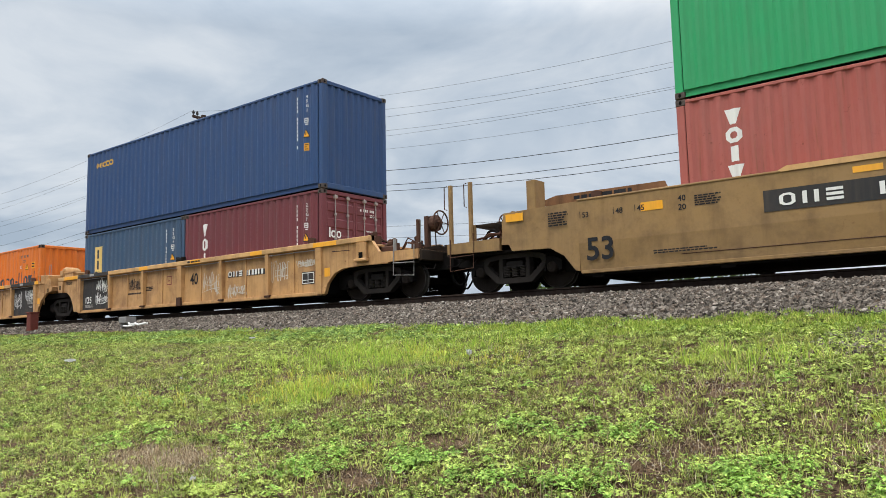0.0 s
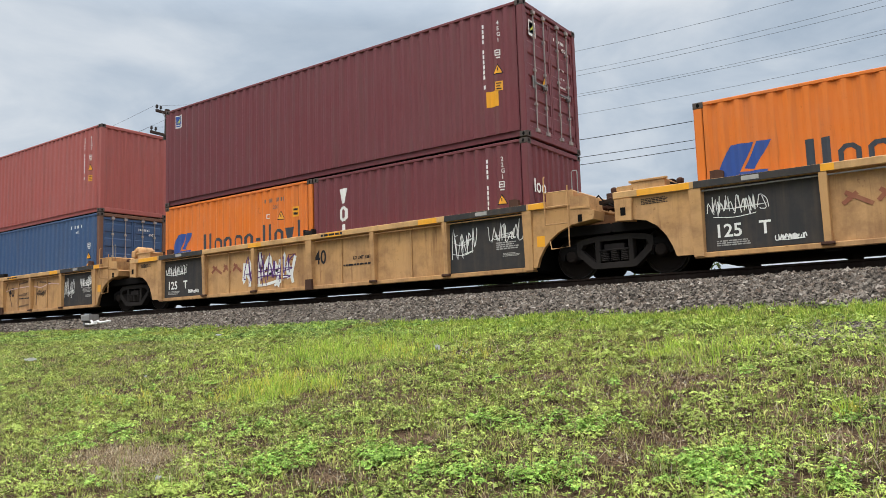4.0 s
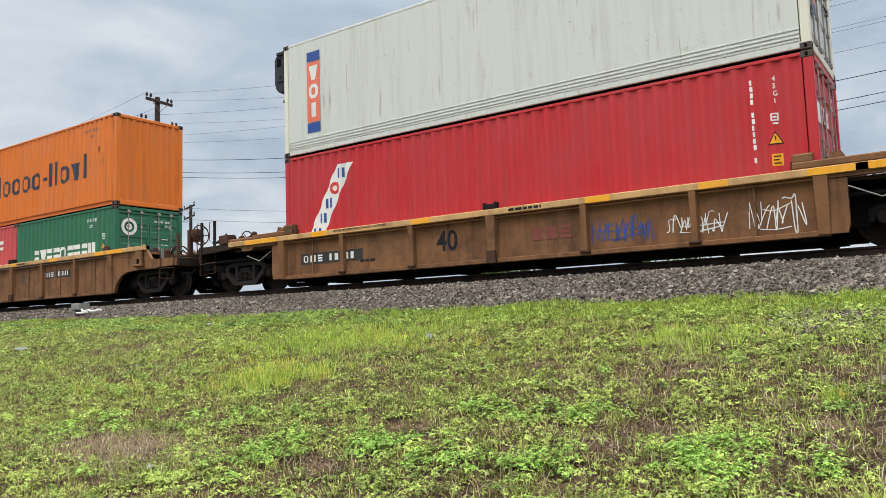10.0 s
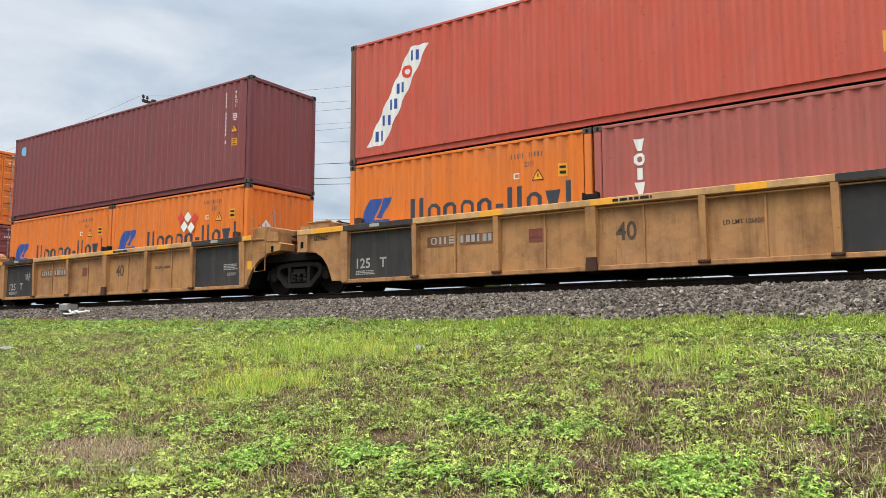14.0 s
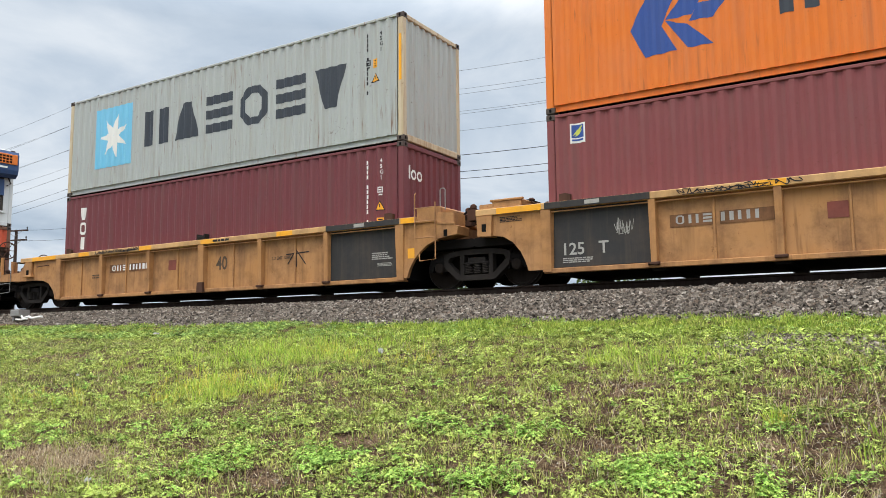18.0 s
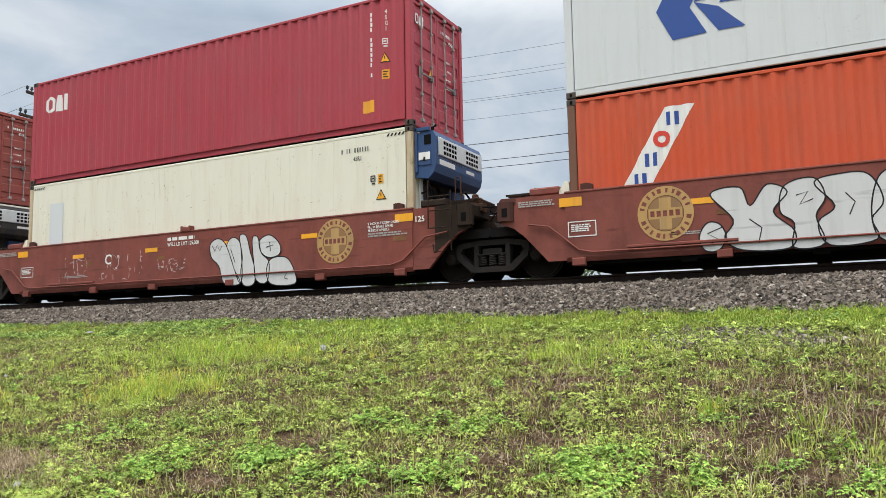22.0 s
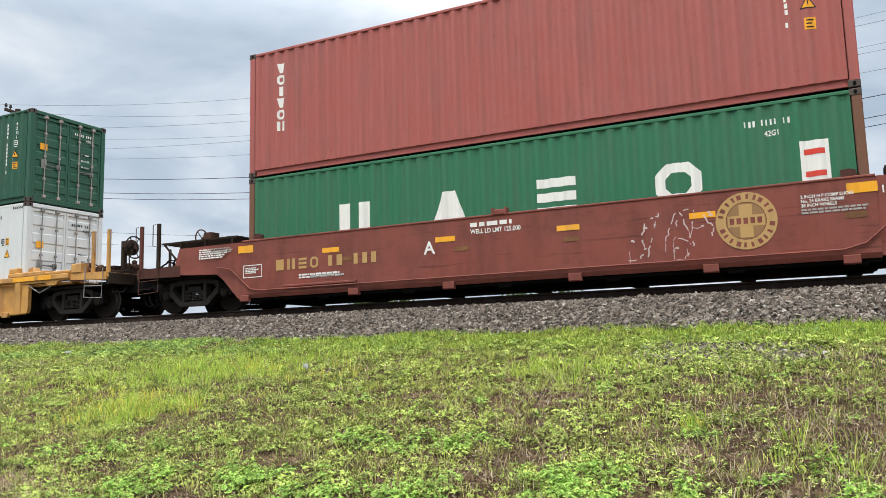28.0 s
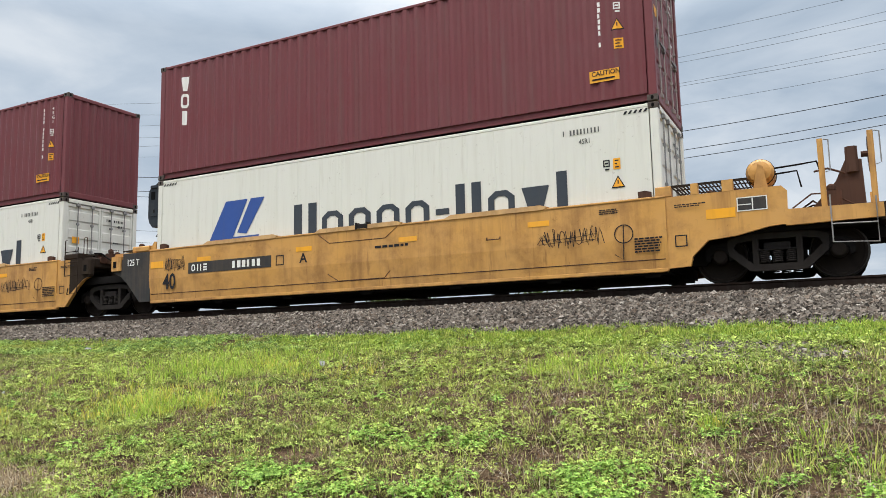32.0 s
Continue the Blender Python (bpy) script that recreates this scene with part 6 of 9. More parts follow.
def build_ballast():
    prof = [(10.6, 1.73), (11.8, 2.08), (12.75, 2.31), (13.2, 2.35), (14.53, 2.36), (16.0, 2.35), (16.35, 2.31), (18.2, 1.84)]
    xs = [-420, -120, -60, -30, -15, 0, 15, 60, 300]
    v = [(x, y, z + (0.009 * min(60, max(0, -x - 6)) * 0.35 if k == 0 else 0)) for x in xs for k, (y, z) in enumerate(prof)]
    n = len(prof)
    f = [(i * n + k, i * n + k + 1, (i + 1) * n + k + 1, (i + 1) * n + k) for i in range(len(xs) - 1) for k in range(n - 1)]
    g = Geo().raw(v, f)
    g2 = part("ballast", g, STONEBED, None)
    tagged(g2, "bed of crushed grey stone under the railway track", "ballast", kind="structure")
    # broken stones on the shoulder that faces the grass
    rs = np.random.RandomState(11)
    N = 76000
    x = np.where(rs.rand(N) < 0.72, rs.uniform(-22, 6, N), rs.uniform(-62, -22, N))
    y = 10.70 + 2.25 * rs.rand(N) ** 0.9
    z = np.interp(y, [p[0] for p in prof], [p[1] for p in prof])
    z = z + 0.009 * np.clip(-x - 6, 0, 60) * 0.35 * np.clip((12.0 - y) / 0.9, 0, 1)
    # some stones have rolled down onto the bank
    K = 2300
    heap = rs.rand(K) < 0.75
    xk = np.where(heap, -1.25 + 0.34 * rs.randn(K), -0.3 + 0.16 * rs.randn(K))
    yk = np.where(heap, 8.85 + 0.33 * rs.randn(K), 8.45 + 0.22 * rs.randn(K)) + 0.0059 * xk
    x, y, z = np.concatenate([x, xk]), np.concatenate([y, yk]), np.concatenate([z, ground_z(xk, yk) + (fractal(xk, yk, 1.6, 3) - 0.5) * 0.10])
    N += K
    size = rs.uniform(0.010, 0.0265, N) * np.where(x < -22, 1.25, 1.0)
    size[-K:] = rs.uniform(0.006, 0.022, K)
    # a cut octahedron-like stone of eight corners
    cube = np.array([[a, b, c] for a in (-1, 1) for b in (-1, 1) for c in (-1, 1)], float)
    P = cube[None] * (1 + 0.55 * (rs.rand(N, 8, 1) - 0.5)) * (1 + 0.7 * (rs.rand(N, 8, 3) - 0.5))
    P = P * (0.6 + 0.8 * rs.rand(N, 1, 3)) * size[:, None, None]
    A = np.linalg.qr(rs.randn(N, 3, 3))[0]
    P = np.einsum("nij,nkj->nki", A, P) + np.stack([x, y, z + size * 0.25], 1)[:, None]
    q = np.array([[0, 1, 3, 2], [4, 6, 7, 5], [0, 4, 5, 1], [2, 3, 7, 6], [0, 2, 6, 4], [1, 5, 7, 3]])
    F = (np.arange(N)[:, None, None] * 8 + q[None]).reshape(-1, 4)
    st = island_mat("crushed_stone", [(0.018, 0.015, 0.012), (0.098, 0.082, 0.068), (0.165, 0.141, 0.118), (0.036, 0.029, 0.024), (0.215, 0.187, 0.158), (0.118, 0.086, 0.064), (0.36, 0.325, 0.285)], rough=0.9, spots=0.3)
    tagged(new("ballast_stones", big_mesh("ballast_stones", P.reshape(-1, 3), F, st)), "loose broken grey ballast stones on the track shoulder", "gravel", kind="stuff")


build_ballast()


def build_track():
    t = thing("railway_track", "rusty steel rails on timber ties in grey ballast", "railway track", kind="structure")
    prof = [(-0.07, 0.0), (0.07, 0.0), (0.07, 0.012), (0.012, 0.03), (0.01, 0.125), (0.036, 0.14), (0.036, 0.165), (0.028, 0.172), (-0.028, 0.172), (-0.036, 0.165), (-0.036, 0.14), (-0.01, 0.125), (-0.012, 0.03), (-0.07, 0.012)]
    me = Geo().prism(prof, -420, 300, "x").mesh("rail", RAILM)
    for y in (-0.754, 0.754):
        part("rail", me, None, t, m=pose(0, TRACK_Y + y, RAIL_Z - 0.172))
    tie = Geo().box(-0.115, 0.115, -1.3, 1.3, -0.17, 0.0, 0.012).mesh("tie", TIEM)
    plate = Geo().box(-0.09, 0.09, -0.18, 0.18, 0.0, 0.016, 0.004).box(-0.02, 0.02, -0.11, -0.08, 0.0, 0.045).box(-0.02, 0.02, 0.08, 0.11, 0.0, 0.045).mesh("tie_plate", RAILM)
    rr = random.Random(4)
    for i in range(110):
        x = -52 + i * 0.53
        o = part("tie", tie, None, t, m=pose(x, TRACK_Y + rr.uniform(-0.03, 0.03), RAIL_Z - 0.19, 0, 0, rr.uniform(-1, 1)))
        part("tie_plate", plate, None, o, m=pose(0, -0.754, 0.002))


build_track()

# ---- poles and wires beyond the track ----
def utility_pole(x, y, base, top, arms, label, turn=0.0, extra=True):
    """A wooden pole with crossarms: arms are (height, half length, pins)."""
    t = thing("utility_pole", label, "utility pole", pose(x, y, base, 0, 0, turn))
    H = top - base
    g = Geo()
    g.lathe([(0.19, -0.3), (0.175, H * 0.4), (0.13, H), (0.05, H + 0.02)], (0, 0, 0), "z", 12)
    part("pole_shaft", g, WOODP, t, smooth=True)
    ins = shared("insulator", lambda: Geo().lathe([(0.02, 0.0), (0.02, 0.06), (0.06, 0.08), (0.075, 0.13), (0.05, 0.17), (0.06, 0.2), (0.03, 0.25)], (0, 0, 0), "z", 8).mesh("insulator", SLATE, True))
    for z, half, pins in arms:
        a = part("crossarm", Geo().box(-half, half, -0.20, -0.09, z - base - 0.07, z - base + 0.07, 0.015), WOODP, t)
        for p in pins:
            part("insulator", ins, None, a, m=pose(p * half, -0.145, z - base + 0.07))
        for s in (-1, 1):
            part("arm_brace", Geo().tube([(s * half * 0.62, -0.21, z - base - 0.05), (0, -0.19, z - base - 0.55)], 0.018, 5), GALV, t)
    if extra:
        part("cable_bracket", Geo().box(-0.25, 0.25, -0.28, -0.14, H * 0.62, H * 0.62 + 0.14, 0.03).box(-0.1, 0.1, -0.4, -0.14, H * 0.55, H * 0.62, 0.03), SLATE, t)
        g = Geo()
        g.tube([(0.3, -0.2, H * 0.72), (0.55, -0.25, H * 0.64), (0.2, -0.25, H * 0.60)], 0.014, 5)
        g.tube([(-0.6, -0.2, H * 0.73), (-0.35, -0.25, H * 0.66), (-0.1, -0.25, H * 0.61)], 0.014, 5)
        part("jumper_wire", g, CABLE, t)
    return t


def wire(name, a, b, sag, r, mat_, label):
    a, b = Vector(a), Vector(b)
    pts = []
    for i in range(25):
        k = i / 24
        p = a.lerp(b, k)
        p.z -= sag * 4 * k * (1 - k)
        pts.append(p)
    g = Geo().tube(pts, r, 5)
    return tagged(part(name, g, mat_, None), label, "cable")


def build_lines():
    P1, P2 = (-34.54, 23.6), (10.33, 29.36)
    arms = [(13.46, 0.85, (-0.95, -0.65, 0.65, 0.95)), (12.26, 1.2, (-0.95, -0.72, 0.72, 0.95)), (11.15, 0.9, (-0.95, -0.65, 0.65, 0.95)), (10.1, 1.0, ())]
    turn = math.degrees(math.atan2(P2[1] - P1[1], P2[0] - P1[0])) + 90
    utility_pole(P1[0], P1[1], 1.1, 13.72, arms, "tall weathered wooden utility pole with four crossarms", turn)
    utility_pole(P2[0], P2[1], 1.0, 13.43, arms, "tall weathered wooden utility pole with four crossarms", turn)
    utility_pole(-56.75, 42.17, 0.8, 12.5, [(12.3, 1.5, (-0.95, 0.95)), (11.4, 1.5, (-0.95, 0.95))], "dark wooden utility pole with two crossarms", -20, False)
    utility_pole(-72, 40, 0.8, 11.9, [(11.8, 1.5, (-0.95, 0.95)), (10.9, 1.4, (-0.95, 0.95))], "dark wooden utility pole with two crossarms", 15, False)
    # wires to the next pole on one side, and away on the other
    rows = [(13.75, -0.8, 1.79), (13.75, 0.8, 2.0), (12.55, -1.1, 1.65), (12.55, 1.1, 1.65), (11.45, -0.85, 1.26), (11.45, 0.85, 1.45)]
    for z, o, sag in rows:
        wire("power_line", (P1[0], P1[1] + o, z), (P2[0], P2[1] + o, z), sag, 0.006, WIREM, "thin grey overhead power line")
        wire("power_line", (P1[0], P1[1] + o, z), (-85, 22.0 + o, z - 0.4), 1.5, 0.006, WIREM, "thin grey overhead power line")
    for z, o, r in ((10.35, -0.5, 0.013), (9.75, -0.2, 0.012), (9.55, 0.2, 0.012)):
        wire("telephone_cable", (P1[0], P1[1] + o, z), (P2[0], P2[1] + o, z), 1.72, r, CABLE, "black overhead communication cable")
        wire("telephone_cable", (P1[0], P1[1] + o, z), (-85, 24.0 + o, z - 0.2), 1.4, r * 0.6, CABLE, "black overhead communication cable")
    for z0, z1 in ((12.35, 12.2), (11.45, 11.2)):
        wire("service_wire", (P1[0], P1[1], z0 - 2.6), (-56.75, 42.17, z1), 0.8, 0.014, CABLE, "thin black service wire")
        wire("service_wire", (-56.75, 42.17, z1), (-72, 40, z1 - 0.3), 0.4, 0.012, CABLE, "thin black service wire")
        wire("service_wire", (-56.75, 42.17, z1), (-20, 60, z1 - 0.2), 1.0, 0.012, CABLE, "thin black service wire")


build_lines()


# ---- far shrubs beyond the track ----
def leaf_cloud(n, rs, centre, radius, leaf):
    """Kite-shaped leaves scattered through lumpy clumps."""
    u = rs.randn(n, 3)
    u /= np.linalg.norm(u, axis=1)[:, None]
    p = np.asarray(centre) + u * (rs.rand(n, 1) ** 0.4) * np.asarray(radius)
    d = rs.randn(n, 3)
    d /= np.linalg.norm(d, axis=1)[:, None]
    e = np.cross(d, rs.randn(n, 3))
    e /= np.linalg.norm(e, axis=1)[:, None]
    s = leaf * rs.uniform(0.6, 1.3, (n, 1))
    return np.stack([p - d * s, p + e * s * 0.45, p + d * s, p - e * s * 0.45], 1)


LEAFM = island_mat("shrub_leaves", [(0.03, 0.055, 0.016), (0.055, 0.09, 0.025), (0.08, 0.12, 0.035), (0.11, 0.14, 0.05)], rough=0.6, sub=0.25)
BARK = paint("shrub_bark", (0.10, 0.075, 0.055), 0.9, 0, 0.5)


def shrub(x, y, h, seed):
    rs = np.random.RandomState(seed)
    base = float(ground_z(x, y))
    t = thing("shrub", "leafy green shrub growing beyond the track", "shrub", pose(x, y, base), group="shrubs beyond the track")
    g = Geo()
    for k in range(5):
        a = rs.uniform(0, 6.28)
        r = h * 0.28
        g.tube([(0, 0, -0.2), (r * 0.3 * math.cos(a), r * 0.3 * math.sin(a), h * 0.35), (r * math.cos(a), r * math.sin(a), h * 0.8)], 0.045, 5)
    part("stem", g, BARK, t)
    q = []
    for k in range(9):
        a, rr = rs.uniform(0, 6.28), rs.uniform(0.1, 0.55) * h
        q.append(leaf_cloud(110, rs, (rr * math.cos(a), rr * math.sin(a), h * rs.uniform(0.3, 0.92)), (h * 0.22, h * 0.22, h * 0.16), 0.11))
    v = np.concatenate(q).reshape(-1, 3)
    part("crown", big_mesh("crown", v, np.arange(len(v)).reshape(-1, 4), LEAFM), None, t)


def build_shrubs():
    r = random.Random(9)
    for i in range(34):
        x = -60 + i * 2.1 + r.uniform(-0.8, 0.8)
        shrub(x, 25 + r.uniform(-2, 3), r.uniform(2.6, 3.9) * (1.0 if -15.0 < x < -8.5 else 0.5), 500 + i)


build_shrubs()


# ---- litter and lineside bits ----
LITTERM = paint("dirty_white_litter", (0.42, 0.43, 0.42), 0.7, 0.3, 0.6)


def litter(x, y, w, h, seed, label, up=0.5):
    r = random.Random(seed)
    x, y = plan(x, y)
    z = float(ground_z(x, y))
    g = Geo()
    n = 5
    v = [((i / (n - 1) - 0.5) * w + r.uniform(-0.1, 0.1) * w, (j / (n - 1) - 0.5) * h * 0.6, up * h * (0.5 + 0.5 * math.sin(i * 1.7 + j * 2.3 + seed)) + j * h * 0.15) for i in range(n) for j in range(n)]
    v2 = [(a, b + 0.004, c - 0.006) for a, b, c in v]
    f = [(i * n + j, i * n + j + 1, (i + 1) * n + j + 1, (i + 1) * n + j) for i in range(n - 1) for j in range(n - 1)]
    g.raw(v, f).raw(v2, [q[::-1] for q in f])
    ob = part("litter", g, LITTERM, None, m=pose(x, y, z + 0.05, 0, 0, r.uniform(0, 90)))
    tagged(ob, label, "litter")


def build_bits():
    litter(-5.67, 7.82, 0.06, 0.06, 1, "crumpled white paper scrap lying in grass", 0.8)
    litter(-14.4, 7.15, 0.20, 0.06, 2, "crumpled white plastic bag lying in grass")
    litter(-12.05, 9.5, 0.16, 0.035, 3, "white plastic strip lying in grass")
    litter(-4.93, 3.36, 0.04, 0.03, 4, "small white scrap lying in dry grass")
    litter(-9.4, 6.2, 0.04, 0.03, 5, "small white scrap lying in grass")
    # broken grey box with a bent white pipe beside the rail
    t = thing("scrap_pile", "grey box and bent white pipe lying on ballast", "scrap", pose(-20.44, 11.58, 2.09))
    part("box", Geo().box(-0.22, 0.18, -0.15, 0.15, 0.12, 0.30, 0.02).box(-0.20, -0.12, -0.1, 0.1, 0.0, 0.12, 0.01), GALV, t)
    part("pipe", Geo().tube([(0.1, -0.05, 0.16), (0.3, -0.1, 0.06), (0.6, -0.12, 0.10), (0.9, -0.2, 0.05), (1.25, -0.15, 0.09)], 0.03, 8), WHITE, t, smooth=True)
    part("pipe", Geo().tube([(0.0, -0.12, 0.04), (0.35, -0.2, 0.02), (0.7, -0.22, 0.04)], 0.025, 8), WHITE, t, smooth=True)
    z = float(ground_z(-27.37, 12.03))
    t = thing("marker_post", "short rust-red steel post standing beside the ballast", "post", pose(-27.37, 12.03, z - 0.1))
    part("post_body", Geo().box(-0.16, 0.16, -0.14, 0.14, 0.0, 0.75, 0.03), paint("rust_red_steel", (0.13, 0.03, 0.02), 0.8, 0.6, 0.4), t)
    part("post_cap", Geo().box(-0.18, 0.18, -0.16, 0.16, 0.75, 0.79, 0.01), paint("rust_red_steel", (0.13, 0.03, 0.02)), t)


build_bits()


# ---- grass and weeds on the embankment ----
def kite(p, d, side, length, width, bend):
    """Quads from a base point along d, drooping by bend."""
    mid = p + d * (length * 0.55)[:, None]
    tip = p + d * length[:, None]
    tip[:, 2] -= bend * length
    w = side * (width / 2)[:, None]
    return np.stack([p, mid - w, tip, mid + w], 1)


def sample(n, rs, y0, y1, power=1.0):
    """Places on the bank, thinner towards the far end of the strip."""
    y = y0 + (y1 - y0) * rs.rand(n) ** power
    lo, hi = -2.45 * y - 3.0, 0.13 * y + 1.0
    x = hi - (hi - lo) * rs.rand(n) ** 1.35
    return x, y


def spots(x, y, places):
    """The highest of several soft round patches (x, y, half width, half depth, weight)."""
    v = np.zeros(np.shape(x))
    for cx, cy, rx, ry, k in places:
        cx, cy = plan(cx, cy)
        v = np.maximum(v, k * np.exp(-((x - cx) / rx) ** 2 - ((y - cy) / ry) ** 2))
    return v


def bare(x, y):
    """How bare the soil is, 0 to 1."""
    b = np.clip((fractal(x, y, 0.9, 21) - 0.54) * 6, 0, 1) * 0.45
    b = np.maximum(b, spots(x, y, ((-0.6, 5.3, 0.4, 0.35, 0.8), (-0.3, 6.4, 0.5, 0.4, 0.75), (-0.3, 4.8, 0.45, 0.45, 0.85), (-3.7, 3.85, 0.4, 0.25, 0.9), (-3.55, 4.7, 0.25, 0.2, 0.9),
        (-1.95, 4.5, 0.25, 0.2, 0.9), (-1.85, 5.05, 0.3, 0.25, 0.9), (-3.5, 6.6, 0.35, 0.3, 0.7), (-2.25, 6.5, 0.5, 0.35, 0.9), (-0.8, 6.5, 0.5, 0.3, 0.9), (-5.95, 3.75, 0.8, 0.36, 1.1), (0.3, 5.8, 0.6, 0.8, 0.9), (-1.25, 8.85, 0.5, 0.4, 0.95), (-0.3, 8.45, 0.22, 0.25, 0.8), (-0.4, 6.65, 0.3, 0.2, 0.9), (-0.5, 5.65, 0.3, 0.3, 0.9))))
    return np.clip(b * np.clip((9.4 - y) / 1.5, 0.25, 1), 0, 1)


def lush(x, y):
    """Where the tall yellow-green grass grows."""
    return spots(x, y, ((-7.2, 7.9, 1.3, 0.75, 1.0), (-6.75, 8.7, 1.0, 0.4, 0.7), (-6.6, 6.0, 0.6, 0.5, 0.5), (-8.3, 6.9, 0.9, 0.5, 0.35), (-2.15, 7.75, 0.6, 0.45, 0.6), (-7.2, 5.2, 0.7, 0.4, 0.15)))


def dull(x, y):
    """Where the turf is short, even and greyish."""
    return spots(x, y, ((-13.3, 8.6, 2.0, 0.75, 1.0), (-9.9, 6.1, 0.9, 0.45, 0.9), (-11.2, 7.4, 1.2, 0.5, 0.5)))


def surface(x, y):
    return ground_z(x, y) + ((y > 0.5) & (y < 11.5)) * (fractal(x, y, 1.6, 3) - 0.5) * 0.10


def blades(name, n, rs, y0, y1, h, w, mat_, keep, lean=0.45, power=1.0, label="", bend=0.25):
    x, y = sample(n, rs, y0, y1, power)
    k = rs.rand(n) < keep(x, y)
    x, y = x[k], y[k]
    m = len(x)
    a = rs.uniform(0, 2 * np.pi, m)
    l = np.abs(rs.randn(m)) * lean
    d = np.stack([np.cos(a) * l, np.sin(a) * l, np.ones(m)], 1)
    d /= np.linalg.norm(d, axis=1)[:, None]
    b = rs.uniform(0, 2 * np.pi, m)
    side = np.stack([np.cos(b), np.sin(b), np.zeros(m)], 1)
    far = np.clip((y - 4) / 7, 0, 1)
    hh = rs.uniform(h[0], h[1], m) * (0.7 + 0.6 * fractal(x, y, 0.8, 51))
    ww = rs.uniform(w[0], w[1], m) * (1 + 0.6 * far)
    q = kite(np.stack([x, y, surface(x, y) - 0.01], 1), d, side, hh, ww, rs.uniform(0, bend, m))
    me = big_mesh(name, q.reshape(-1, 3), np.arange(m * 4).reshape(-1, 4), mat_)
    tagged(new(name, me), label, "grass", kind="stuff")


def tufts(name, n, rs, y0, y1, per, h, w, mat_, keep, label, spread=0.025, lean=0.6, bend=0.4, clusters=(), area=None):
    """Grass in tufts: blades fanning out of a common foot."""
    x, y = sample(n, rs, y0, y1, 0.8) if area is None else (rs.uniform(area[0], area[1], n), rs.uniform(y0, y1, n))
    k = rs.rand(n) < keep(x, y)
    x, y = x[k], y[k]
    for cx, cy, cr, cn in clusters:
        cx, cy = plan(cx, cy)
        x = np.concatenate([x, cx + rs.randn(cn) * cr])
        y = np.concatenate([y, cy + rs.randn(cn) * cr])
    m = len(x)
    size = rs.uniform(0.55, 1.25, (m, 1))
    a = rs.uniform(0, 2 * np.pi, (m, per))
    q = np.abs(rs.randn(m, per)) * spread * size
    X, Y = (x[:, None] + np.cos(a) * q).ravel(), (y[:, None] + np.sin(a) * q).ravel()
    l = (rs.rand(m, per) ** 0.8 * lean * 1.6).ravel()
    a = a.ravel() + rs.randn(m * per) * 0.5
    d = np.stack([np.cos(a) * l, np.sin(a) * l, np.ones(m * per)], 1)
    d /= np.linalg.norm(d, axis=1)[:, None]
    b = a + np.pi / 2 + rs.randn(m * per) * 0.6
    side = np.stack([np.cos(b), np.sin(b), np.zeros(m * per)], 1)
    hh = (rs.uniform(h[0], h[1], (m, per)) * size).ravel()
    ww = rs.uniform(w[0], w[1], m * per) * (1 + 0.5 * np.clip((Y - 4) / 7, 0, 1))
    Q = kite(np.stack([X, Y, surface(X, Y) - 0.01], 1), d, side, hh, ww, rs.uniform(0, bend, m * per))
    me = big_mesh(name, Q.reshape(-1, 3), np.arange(m * per * 4).reshape(-1, 4), mat_)
    tagged(new(name, me), label, "grass", kind="stuff")


